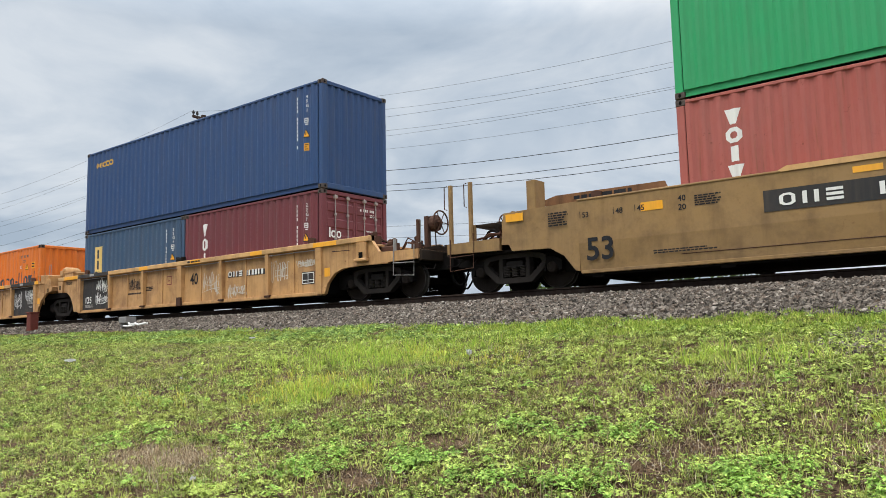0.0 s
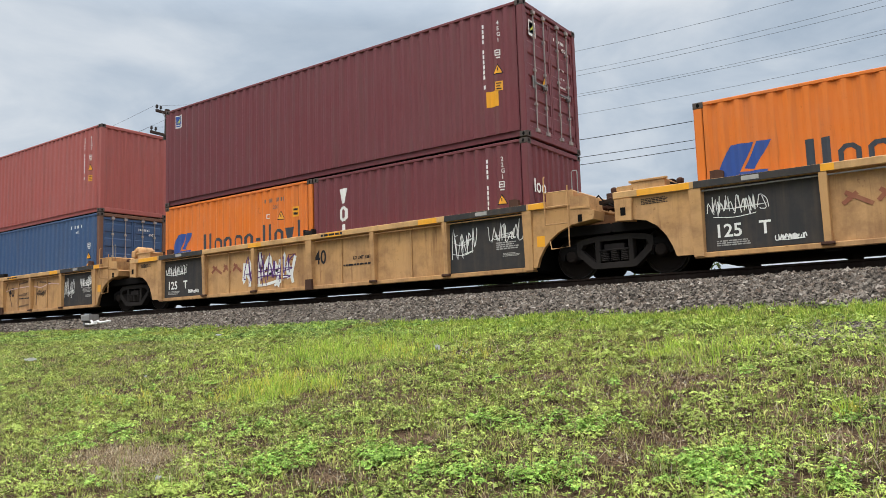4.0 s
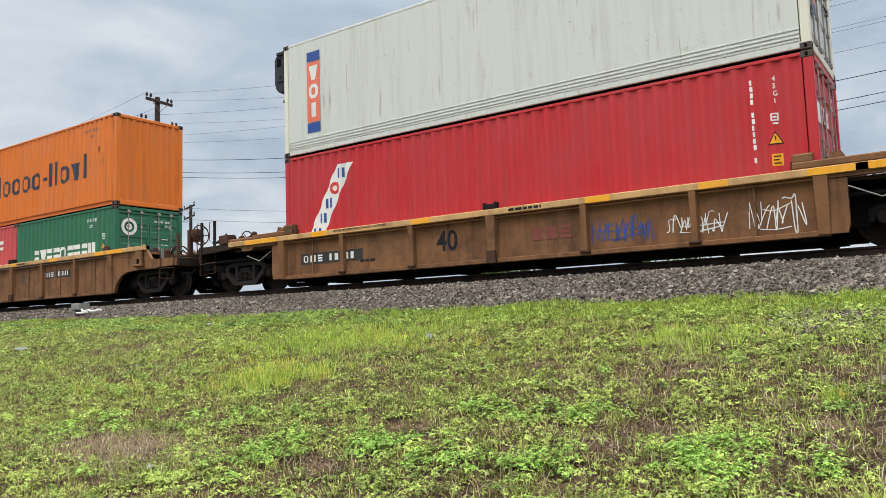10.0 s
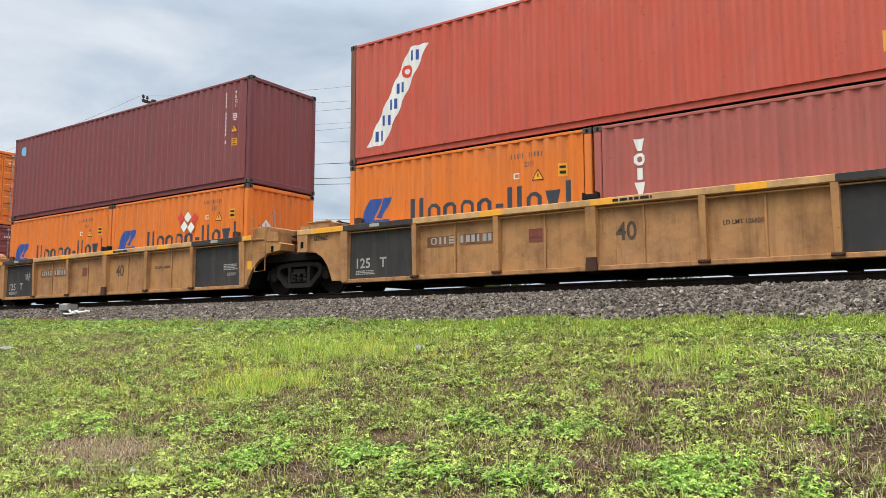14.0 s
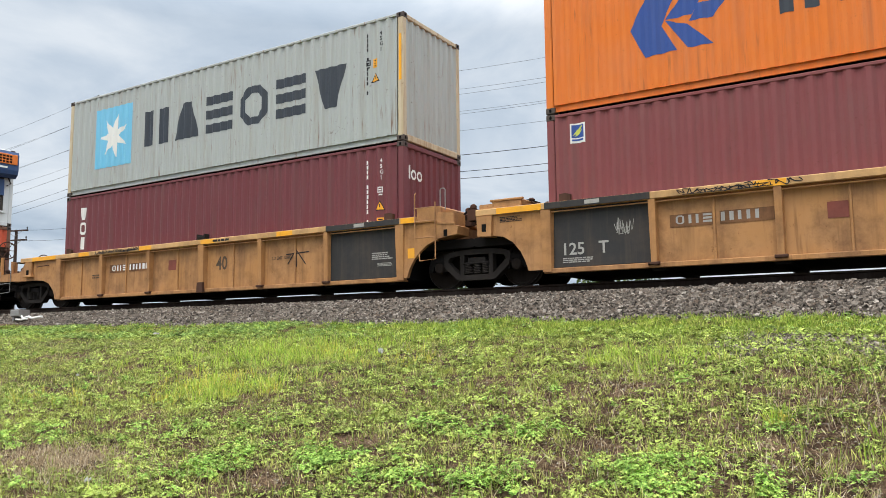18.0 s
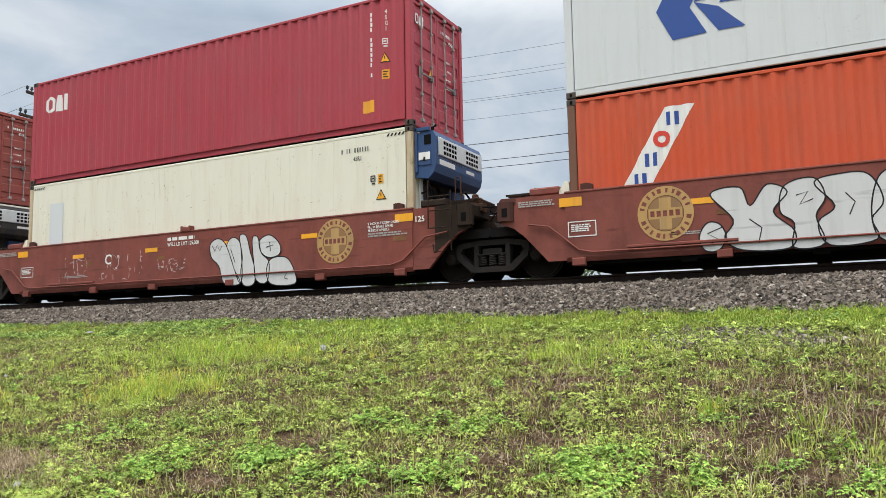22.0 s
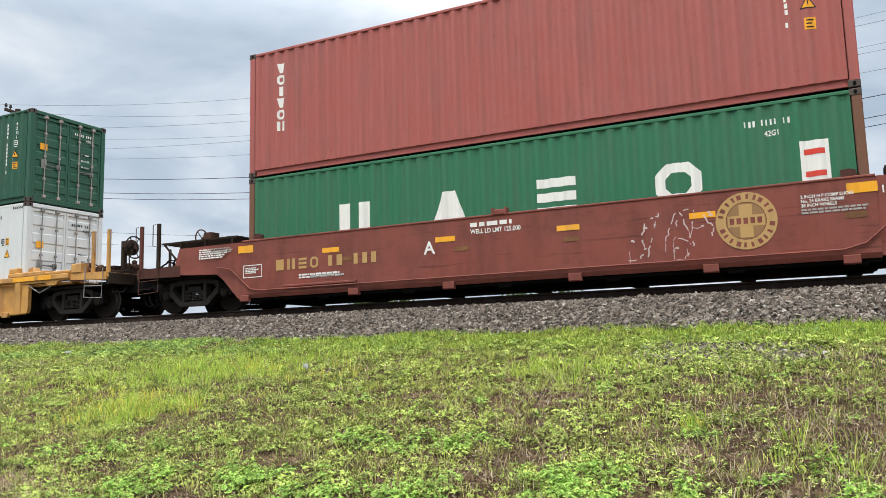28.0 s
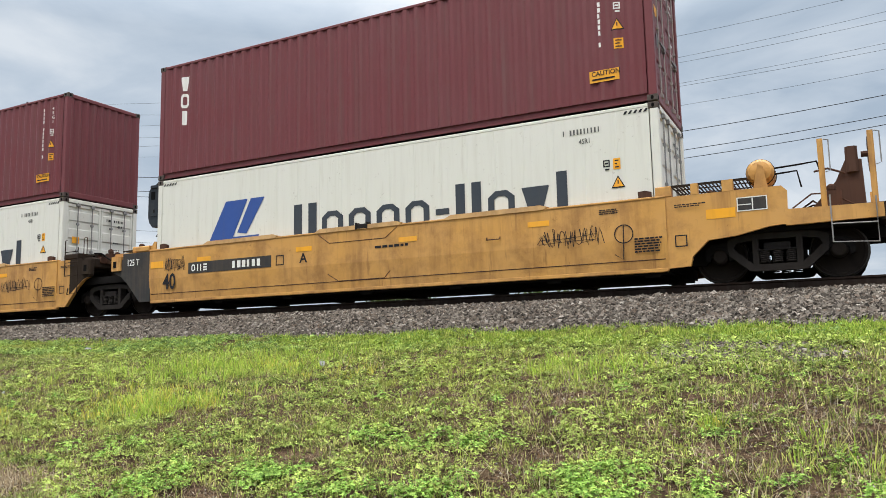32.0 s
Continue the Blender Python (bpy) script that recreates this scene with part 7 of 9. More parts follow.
def weeds(name, n, rs, y0, y1, r, h, leaf, fans, fingers, mat_, keep, label, clusters=(), area=None):
    """Low plants: each stem ends in a fan of leaflets held almost level."""
    x, y = sample(n, rs, y0, y1) if area is None else (rs.uniform(area[0], area[1], n), rs.uniform(y0, y1, n))
    k = rs.rand(n) < keep(x, y)
    x, y = x[k], y[k]
    for cx, cy, cr, cn in clusters:
        cx, cy = plan(cx, cy)
        x = np.concatenate([x, cx + rs.randn(cn) * cr])
        y = np.concatenate([y, cy + rs.randn(cn) * cr * 0.7])
    m = len(x)
    size = rs.uniform(0.6, 1.3, (m, 1))
    rad = rs.uniform(r[0], r[1], (m, 1)) * size
    a = rs.uniform(0, 2 * np.pi, (m, fans))
    q = np.sqrt(rs.rand(m, fans)) * rad
    P = np.stack([x, y, surface(x, y)], 1)[:, None].repeat(fans, 1)
    P[..., 0] += np.cos(a) * q
    P[..., 1] += np.sin(a) * q
    dome = np.sqrt(np.clip(1 - 0.8 * (q / rad) ** 2, 0, 1))
    P[..., 2] += (rs.uniform(h[0], h[1], (m, 1)) * size) * dome * rs.uniform(0.35, 1.0, (m, fans)) + 0.008
    # tilt of each fan, outward, then leaflets round its stem
    t = rs.uniform(0.0, 0.6, (m, fans)) * (q / rad) + np.abs(rs.randn(m, fans)) * 0.22
    up = np.stack([np.cos(a) * np.sin(t), np.sin(a) * np.sin(t), np.cos(t)], -1).reshape(-1, 1, 3)
    ref = np.stack([-np.sin(a), np.cos(a), np.zeros_like(a)], -1).reshape(-1, 1, 3)
    other = np.cross(up, ref)
    N = m * fans
    g = (rs.rand(N, 1) + (np.arange(fingers) + rs.uniform(-0.25, 0.25, (N, fingers))) / fingers) * 2 * np.pi
    d = np.cos(g)[..., None] * ref + np.sin(g)[..., None] * other + up * rs.uniform(-0.15, 0.35, (N, fingers, 1))
    d /= np.linalg.norm(d, axis=2)[..., None]
    side = np.cross(up, d)
    side /= np.linalg.norm(side, axis=2)[..., None] + 1e-9
    far = 1 + 0.45 * np.clip((P.reshape(-1, 3)[:, 1] - 5) / 5, 0, 1)
    ln = (rs.uniform(leaf[0], leaf[1], N) * np.repeat(size[:, 0], fans) * far)[:, None] * rs.uniform(0.75, 1.2, (N, fingers))
    P = P.reshape(-1, 1, 3).repeat(fingers, 1)
    M = N * fingers
    Q = kite(P.reshape(M, 3), d.reshape(M, 3), side.reshape(M, 3), ln.ravel(), ln.ravel() * rs.uniform(0.55, 0.8, M), rs.uniform(0, 0.3, M))
    me = big_mesh(name, Q.reshape(-1, 3), np.arange(M * 4).reshape(-1, 4), mat_)
    tagged(new(name, me), label, "weeds", kind="stuff")


def build_grass():
    rs = np.random.RandomState(5)
    turf = island_mat("turf_grass", [(0.052, 0.080, 0.020), (0.160, 0.218, 0.046), (0.320, 0.392, 0.084), (0.480, 0.500, 0.135), (0.60, 0.54, 0.23)], patch=(0.38, 0.42, 0.10), rough=0.55, sub=0.18, plant=0.4)
    tall = island_mat("tall_grass", [(0.20, 0.33, 0.05), (0.33, 0.48, 0.07), (0.45, 0.60, 0.09), (0.60, 0.60, 0.16)], rough=0.5, sub=0.4, plant=0.25)
    dry = island_mat("dry_straw", [(0.36, 0.27, 0.16), (0.54, 0.43, 0.28), (0.18, 0.12, 0.07), (0.68, 0.60, 0.45)], rough=0.8, gloss=0.1)
    weed = island_mat("broad_leaf_weeds", [(0.050, 0.082, 0.020), (0.150, 0.222, 0.046), (0.300, 0.385, 0.085), (0.455, 0.515, 0.150)], patch=(0.33, 0.41, 0.095), patch_scale=0.5, rough=0.6, sub=0.16, gloss=0.08, plant=0.5)
    bright = island_mat("bright_leaf_weeds", [(0.085, 0.175, 0.032), (0.235, 0.395, 0.072), (0.400, 0.580, 0.130)], rough=0.55, sub=0.18, gloss=0.1, plant=0.25)
    edge = island_mat("lineside_weeds", [(0.060, 0.110, 0.030), (0.130, 0.225, 0.055), (0.240, 0.360, 0.090), (0.400, 0.480, 0.140)], rough=0.6, sub=0.2, gloss=0.08, plant=0.5)
    lime = island_mat("lime_grass", [(0.11, 0.19, 0.03), (0.24, 0.36, 0.055), (0.38, 0.50, 0.085), (0.55, 0.57, 0.15)], rough=0.6, sub=0.3, gloss=0.1, plant=0.3)
    yellow = island_mat("yellowed_grass", [(0.36, 0.40, 0.06), (0.56, 0.54, 0.09), (0.70, 0.58, 0.13), (0.50, 0.52, 0.09)], rough=0.6, sub=0.35, gloss=0.1, plant=0.2)
    grey = island_mat("grey_green_turf", [(0.177, 0.205, 0.087), (0.303, 0.324, 0.138), (0.428, 0.432, 0.200)], rough=0.6, sub=0.3, plant=0.2)
    clump = lambda x, y, s, k: np.clip((value_noise(x, y, s, k) - 0.38) * 3.5, 0.0, 1)
    east = lambda x, y: np.clip((x + 4.0) / 4.0, 0, 1) * np.clip((9.2 - y) / 2.0, 0, 1)
    free = lambda x, y: np.clip(1.0 - 1.15 * bare(x, y), 0, 1)
    tufts("turf", 25000, rs, 2.2, 10.8, 13, (0.03, 0.10), (0.004, 0.009), turf, lambda x, y: (0.06 + 0.94 * free(x, y)) * (0.5 + 0.5 * clump(x, y, 0.35, 61)) * (1 - 0.5 * east(x, y)), "short patchy green turf on the embankment", 0.045, 0.8)
    tufts("tall_grass", 12000, rs, 4.0, 9.8, 14, (0.10, 0.27), (0.004, 0.0085), tall, lambda x, y: np.clip(lush(x, y) * 0.9 - 0.05 + 0.05 * clump(x, y, 0.3, 63) * free(x, y), 0, 1), "tall yellow-green grass in clumps", 0.05, 0.5, 0.55,
          [(-0.81, 5.81, 0.03, 4), (-6.4, 5.8, 0.25, 30), (-5.9, 6.2, 0.2, 14), (-0.3, 5.6, 0.15, 3), (0.1, 5.0, 0.15, 4), (-0.2, 5.2, 0.1, 3)])
    tufts("yellow_grass", 5200, rs, 5.0, 8.8, 13, (0.09, 0.24), (0.004, 0.008), yellow, lambda x, y: np.clip(spots(x, y, ((-6.65, 6.05, 0.75, 0.5, 0.9), (-7.6, 6.3, 0.6, 0.4, 0.35), (-6.2, 8.1, 0.8, 0.5, 0.25), (-5.4, 7.4, 0.8, 0.4, 0.25), (-8.6, 5.4, 0.8, 0.4, 0.3))) - 0.04, 0, 1), "yellowed tall grass in clumps", 0.05, 0.5, 0.55, [(-0.8, 5.77, 0.02, 2)])
    tufts("grey_turf", 5000, rs, 5.8, 9.2, 18, (0.03, 0.09), (0.004, 0.008), grey, lambda x, y: np.clip(dull(x, y) * 1.2, 0, 1), "even greyish green turf on the bank", 0.05, 0.6, clusters=[(-5.7, 3.35, 0.12, 14), (-5.1, 3.7, 0.1, 10)])
    tufts("thin_grass", 4200, rs, 3.0, 9.0, 9, (0.08, 0.20), (0.003, 0.006), turf, lambda x, y: 0.30 + 0.15 * east(x, y), "thin upright green grass tufts on bare soil", 0.03, 0.45)
    blades("dry_straw", 95000, rs, 2.2, 9.5, (0.03, 0.12), (0.0025, 0.0055), dry, lambda x, y: np.clip(0.15 + 0.75 * bare(x, y) + 0.6 * east(x, y) + spots(x, y, ((-5.7, 3.7, 0.9, 0.4, 0.6),)), 0, 1), lean=3.0, label="dry pale straw lying on the soil", bend=0.1)
    litter_m = island_mat("dead_leaf_litter", [(0.05, 0.03, 0.018), (0.15, 0.09, 0.05), (0.33, 0.23, 0.14), (0.025, 0.016, 0.011), (0.50, 0.40, 0.27)], rough=0.9, gloss=0.05)
    blades("leaf_litter", 110000, rs, 2.4, 9.6, (0.012, 0.04), (0.007, 0.018), litter_m, lambda x, y: np.clip(0.25 + 0.8 * bare(x, y), 0, 1), lean=3.5, label="dead brown leaf litter on the soil", bend=0.2)
    blades("dry_grass", 400000, rs, 3.0, 4.6, (0.03, 0.09), (0.0035, 0.006), dry, lambda x, y: spots(x, y, ((-5.95, 3.75, 0.7, 0.32, 0.55), (-5.0, 3.6, 0.4, 0.2, 0.10))), lean=1.2, label="patch of dead tan grass on the bank", bend=0.3)
    blades("dead_stems", 15000, rs, 2.4, 8.5, (0.07, 0.20), (0.0025, 0.0045), dry, lambda x, y: 0.25 + 0.5 * east(x, y), lean=0.5, label="thin dry upright stems among the weeds", bend=0.2)
    weeds("low_weeds", 25000, rs, 2.4, 9.9, (0.04, 0.12), (0.02, 0.08), (0.0095, 0.0225), 10, 4, weed, lambda x, y: np.clip(free(x, y) - 0.75 * lush(x, y) - 0.6 * dull(x, y), 0.02, 1) * (0.3 + 0.7 * clump(x, y, 0.4, 77)) * (1 - 0.3 * east(x, y)), "low broad-leaved green weeds over the bank")
    weeds("fine_weeds", 16000, rs, 2.4, 9.9, (0.03, 0.09), (0.015, 0.05), (0.007, 0.016), 9, 3, weed, lambda x, y: np.clip(free(x, y), 0.05, 1) * (0.25 + 0.75 * clump(x, y, 0.25, 79)), "fine small-leaved green weeds over the bank")
    weeds("bright_weeds", 700, rs, 2.6, 7.5, (0.05, 0.11), (0.05, 0.13), (0.010, 0.021), 30, 5, bright, lambda x, y: 0.25 * free(x, y) * (1 - 0.5 * east(x, y)), "bright green leafy weeds in clumps",
          [(-3.54, 4.24, 0.2, 20), (-2.5, 4.05, 0.22, 18), (-2.36, 5.16, 0.14, 12), (-2.75, 5.1, 0.12, 8), (-3.3, 5.2, 0.15, 9), (-1.5, 4.5, 0.12, 11), (-1.27, 4.7, 0.1, 10), (-1.3, 4.3, 0.14, 14), (-0.68, 4.43, 0.07, 7), (-4.3, 4.18, 0.22, 12), (-4.45, 3.75, 0.2, 12), (-3.0, 4.0, 0.15, 8), (-2.16, 4.15, 0.12, 9), (-0.75, 5.6, 0.06, 3), (-0.35, 4.75, 0.06, 4), (-9.0, 5.1, 0.6, 26), (-7.0, 4.2, 0.45, 20), (0.05, 5.1, 0.07, 4), (-5.3, 4.6, 0.3, 10), (0.1, 4.4, 0.1, 6)])
    weeds("lineside_weeds", 9500, rs, 9.2, 10.85, (0.06, 0.15), (0.03, 0.07), (0.012, 0.025), 11, 4, edge, lambda x, y: (0.15 + 0.85 * clump(x, y, 0.7, 88)) * np.clip((-6.5 - x) / 3.0, 0.15, 1), "dense green weeds along the foot of the ballast")
    tufts("lineside_grass", 11000, rs, 9.2, 10.95, 16, (0.05, 0.13), (0.004, 0.008), lime, lambda x, y: (0.3 + 0.6 * clump(x, y, 0.5, 90)) * np.clip((x + 10.5) / 4.0, 0.3, 1), "green grass along the foot of the ballast", 0.04)

    # small stones lying in the soil
    n = 22000
    x, y = sample(n, rs, 2.4, 9.4)
    k = rs.rand(n) < 0.12 + 0.8 * bare(x, y) + 0.5 * east(x, y)
    x, y = x[k], y[k]
    n = len(x)
    sz = rs.uniform(0.003, 0.0095, n) * (1 + 0.5 * np.clip((y - 5) / 4, 0, 1))
    oct6 = np.array([[1, 0, 0], [-1, 0, 0], [0, 1, 0], [0, -1, 0], [0, 0, 1], [0, 0, -1]], float)
    P = oct6[None] * (0.6 + 0.8 * rs.rand(n, 6, 1)) + 0.25 * (rs.rand(n, 6, 3) - 0.5)
    P = P * sz[:, None, None] * np.array([1.2, 1.2, 0.8]) + np.stack([x, y, surface(x, y) + 0.003], 1)[:, None]
    q = np.array([[0, 2, 4], [2, 1, 4], [1, 3, 4], [3, 0, 4], [2, 0, 5], [1, 2, 5], [3, 1, 5], [0, 3, 5]])
    pebble = island_mat("soil_pebbles", [(0.09, 0.075, 0.06), (0.20, 0.18, 0.155), (0.33, 0.30, 0.27), (0.14, 0.10, 0.075), (0.46, 0.43, 0.39)], rough=0.9, gloss=0.1)
    tagged(new("pebbles", big_mesh("pebbles", P.reshape(-1, 3), (np.arange(n)[:, None, None] * 6 + q[None]).reshape(-1, 3), pebble)), "small grey stones scattered in the soil of the bank", "stones", kind="stuff")

    # the same growth goes on round the camera and along the bank
    around = lambda x, y: (1 - (np.clip((x + 2.45 * y + 3.0) * 2, 0, 1) * np.clip((0.13 * y + 1.0 - x) * 2, 0, 1) * np.clip((y - 2.3) * 3, 0, 1))) * (0.25 + 0.75 * clump(x, y, 0.6, 95)) * np.clip((12 - np.abs(x + 6)) / 8 + 0.5, 0.45, 1)
    tufts("turf", 50000, rs, -7.0, 11.0, 6, (0.05, 0.13), (0.010, 0.019), turf, around, "short patchy green turf on the embankment", 0.07, 0.9, area=(-36, 22))
    weeds("low_weeds", 11000, rs, -7.0, 11.0, (0.07, 0.17), (0.03, 0.09), (0.020, 0.040), 6, 4, weed, around, "low broad-leaved green weeds over the bank", area=(-36, 22))


build_grass()

# ---- the train, front to rear ----


def hapag20(x, z, seed, end="bulk", L=6.058):
    m = [("logo", slant_logo(-2.8, 1.08, 0.66), BLUEM), ("brand_lettering", block_word(-1.27, 1.06, 0.57, "Hoooo-IIovI", 0.6, 0.16, fit=3.86), INKM)] + id_marks(L, 2.591, seed, True, "22G1", False)
    m = m[:-6] + [("warning_border", warning(L / 2 - 1.28, 1.70, 0.26), BLACKM, 0.004), ("warning_label", warning(L / 2 - 1.25, 1.72, 0.2), YELLOWM, 0.007), ("warning_sign", rect(L / 2 - 1.16, 1.77, 0.02, 0.07), BLACKM, 0.010),
                  ("height_label", rect(L / 2 - 0.7, 1.72, 0.18, 0.26), YELLOWM), ("height_print", rect(L / 2 - 0.67, 1.88, 0.12, 0.05) + rect(L / 2 - 0.67, 1.77, 0.12, 0.06), BLACKM, 0.008), ("approval_plate", outline(L / 2 - 1.7, 1.78, 0.13, 0.12, 0.02), WHITE)]
    return container("o20", x, z, C["orange"], L, 2.591, end, seed=seed, marks=m, label="orange twenty-foot steel container with blue logo and dark lettering")


def hapag40(x, z, seed, end, mat_="orange", reefer=False, k=1.0):
    if reefer:
        m = [("logo", arrow_logo(-4.4, 0.78, 1.42), BLUEM), ("brand_lettering", block_word(-1.87, 1.04, 0.80, "Hoooo-IIovI", 0.62, 0.16, fit=6.27), INKM)] + id_marks(12.192, 2.896, seed, True, "45R1", False)
    else:
        m = [("logo", arrow_logo(-4.4, 0.78, 1.42), BLUEM), ("brand_lettering", block_word(-1.87, 1.04, 0.80, "Hoooo-IIovI", 0.62, 0.16, fit=6.27), INKM)] + id_marks(12.192, 2.896, seed, True, "45G1", False)
    return container("hl40" + mat_, x, z, C[mat_], end=end, reefer=reefer, seed=seed, marks=m,
                     label="white refrigerated container with blue logo and dark lettering" if reefer else "orange forty-foot high-cube container with blue logo and dark lettering")


def triton40(x, z, seed, end, colour="rosybrown", length=12.192, height=2.896):
    m = [("brand_lettering", block_column(-length / 2 + 0.78, height - 0.36, 0.2, 0.22, 6, 0.22, "TOITOH"), WHITE)] + id_marks(length, height, seed)
    return container("tr" + colour, x, z, C[colour], length, height, end, seed=seed, marks=m, label="weathered brown-red steel container with white lettering running down")


def tex(x, z, seed, end, length=12.192, height=2.896, colour="maroon"):
    m = [("brand_lettering", block_column(-length / 2 + (0.7 if length > 7 else 0.85), height - 0.38, 0.26, 0.36, 3, 0.2, "TOI"), WHITE)] + id_marks(length, height, seed, code="45G1" if length > 7 else "22G1")
    return container("tex" + colour, x, z, C[colour], length, height, end, seed=seed, marks=m, label="maroon steel container with white lettering running down")


def florens(x, z, seed, end, colour="maroon", caution=True):
    m = [("logo_plate", rect(-5.62, 2.28, 0.3, 0.38), WHITE), ("logo", [[(-5.59, 2.38), (-5.35, 2.38), (-5.35, 2.63), (-5.59, 2.63)]], BLUEM, 0.007), ("logo_leaf", [[(-5.57, 2.42), (-5.50, 2.52), (-5.40, 2.60), (-5.37, 2.60), (-5.44, 2.50)], [(-5.53, 2.40), (-5.48, 2.49), (-5.38, 2.53), (-5.44, 2.45)]], LEAFY, 0.010), ("logo_print", rect(-5.58, 2.32, 0.22, 0.035), BLUEM, 0.010)] + id_marks(12.192, 2.896, seed)
    if caution:
        m.append(("caution_label", rect(5.15, 0.75, 0.3, 0.34), YELLOWM))
    t = container("fl" + colour, x, z, C[colour], end=end, seed=seed, marks=m, label="%s forty-foot container with a small blue and white logo" % {"maroon": "maroon", "darkmaroon": "dark maroon", "brownred": "brown-red", "dustyred": "dusty red", "rosemaroon": "faded maroon"}[colour])
    if end == "doors":
        end_marks(t, 12.192, 2.896, rect(-0.95, 2.2, 0.3, 0.34), WHITE, "logo_plate")
        end_marks(t, 12.192, 2.896, rect(-0.92, 2.26, 0.24, 0.24), BLUEM, "logo")
        decal("logo_leaf", [[(-0.90, 2.29), (-0.83, 2.39), (-0.73, 2.47), (-0.70, 2.47), (-0.77, 2.37)]], LEAFY, t, lambda u: 6.096 - 0.028, axis="x", lift=0.014)
    return t


def build_train():
    F0 = 0.33
    HC, ST = F0 + 2.896 + 0.02, F0 + 2.591 + 0.02
    q = 3.05
    # -- the car ahead, only its rear part ever seen
    r = random.Random(1)
    t = well_car(1.13, "smooth", "coupler", "coupler", "tan smooth-sided well car carrying stacked containers", 1, TAN, half=8.1, top=1.62,
                 numbers=[("size_number", letters("53", -8.1 + 0.15, 0.45, 0.42), BLACKM), ("number_plate", rect(-4.65, 0.98, 3.4, 0.36), SLATE)],
                 strips=[(-9.76, 1.42), (-6.8, 1.30), (-3.3, 1.44)])
    decal("reporting_marks", block_word(-4.4, 1.06, 0.2, "OIIE", 0.7, 0.3, fit=0.95) + bar_row(-2.95, 1.06, 0.2, 6, r, 0.55, 0.3), WHITE, t, lambda u: -1.378, lift=0.01)
    decal("size_lettering", letters("53", -8.0, 1.28, 0.1) + letters("48", -7.3, 1.28, 0.1) + letters("45", -6.87, 1.28, 0.1) + letters("40", -6.1, 1.36, 0.1) + letters("20", -6.1, 1.2, 0.1) + rect(-8.05, 1.27, 0.012, 0.13) + rect(-7.35, 1.27, 0.012, 0.13) + rect(-6.92, 1.27, 0.012, 0.13) + text_block(-8.75, 1.42, 0.45, 6, 0.03, r) + text_block(-5.8, 1.4, 0.5, 5, 0.025, r) + text_block(-6.6, 0.5, 1.2, 2, 0.025, r), BLACKM, t, lambda u: -1.372, lift=0.006)
    part("clearance_board", Geo().prism([(-8.85, 1.62), (-6.3, 1.62), (-6.36, 1.78), (-8.6, 1.80), (-8.85, 1.74)], -1.30, -1.24), GOLD_DARK, t)
    decal("clearance_lettering", text_block(-8.2, 1.67, 1.6, 1, 0.07, r), BLACKM, t, lambda u: -1.302, lift=0.004)
    part("end_post", Geo().box(-9.29, -9.07, -1.3, -0.9, 1.5, 2.2, 0.02), TAN, t)
    container("g1low", 1.13, F0, C["dustyred"], marks=[("brand_lettering", block_column(-5.25, 2.55, 0.28, 0.27, 6, 0.22, "TOITOH"), WHITE)] + id_marks(12.192, 2.896, 3), label="dusty red forty-foot container with white lettering running down")
    container("g1top", 1.13, HC, C["brightgreen"], marks=[("logo_block", [[(-4.2, 1.6), (-2.8, 1.6), (-2.6, 2.5), (-4.2, 2.5)]], WHITE)] + id_marks(12.192, 2.896, 4), label="bright green forty-foot container with a white logo")

    # -- first five-unit gold car
    us = [-20.37, -35.93, -51.43, -67.12, -82.56]
    for i, x in enumerate(us):
        rt = "coupler" if i == 0 else "joint"
        lt = "coupler" if i == 4 else "joint"
        rc = ((us[i] - us[i + 1]) / 2 - 6.12 if i < 4 else 1.7, (us[i - 1] - us[i]) / 2 - 6.12 if i else 1.7)
        rr = random.Random(20 + i)
        nx = {0: 0.42, 1: 0.33, 2: 0.1, 3: 0.33, 4: 0.27}[i]
        num = [("size_number", letters("40", nx, 0.78, 0.32, 0.85), BLACKM),
               ("load_limit", letters("LD LMT 126700", 1.36 if i else -2.95, 0.80, 0.075, 0.9) + text_block(1.05 if i else -3.1, 0.66, 1.0, 1, 0.04, rr) + text_block(-1.98, 0.82, 0.42, 3, 0.03, rr), BLACKM),
               ("inspection_plate", outline(-0.82, 0.84, 0.27, 0.27, 0.025) + rect(-0.74, 0.95, 0.11, 0.03), BROWN)]
        if i in (0, 4):
            num.append(("number_shadow", [p for a in (0.0, 0.17, 0.34, 0.51) for p in rect((2.26 if i == 0 else -3.94) + a, 0.865, 0.14, 0.15)] + [p for k in range(6) for p in rect((3.03 if i == 0 else -3.17) + 0.15 * k, 0.865, 0.125, 0.15)], SLATE))
        t = well_car(x, "ribbed", rt, lt, "gold ribbed well car with sprayed graffiti and dark end panels", 30 + i, GOLD, numbers=num,
                     strips=[-4.6, -2.2, 0.6, 3.4] if i != 1 else [-4.4, 1.2, 3.0], reach=rc)
        if lt == "joint":
            dark_panel(t, -6.05, -4.15, 1.5, 40 + i, True, [(1.0, 0.85, 0.75, 0.42, 50 + i), (1.0, 0.42, 0.8, 0.4, 55 + i)] if i == 0 else [(0.15, 0.85, 0.95, 0.35, 60 + i), (1.2, 0.36, 0.45, 0.1, 65 + i)] if i != 3 else [(0.5, 0.98, 0.45, 0.22, 63)])
        if rt == "joint":
            dark_panel(t, 4.15, 6.05, 1.5, 45 + i, False, [(0.06, 0.5, 0.6, 0.7, 70 + i), (0.98, 0.8, 0.78, 0.42, 75 + i)] if i != 4 else [(0.85, 0.72, 0.85, 0.12, 74), (1.25, 0.8, 0.3, 0.36, 79)])
        d = lambda u: -1.276
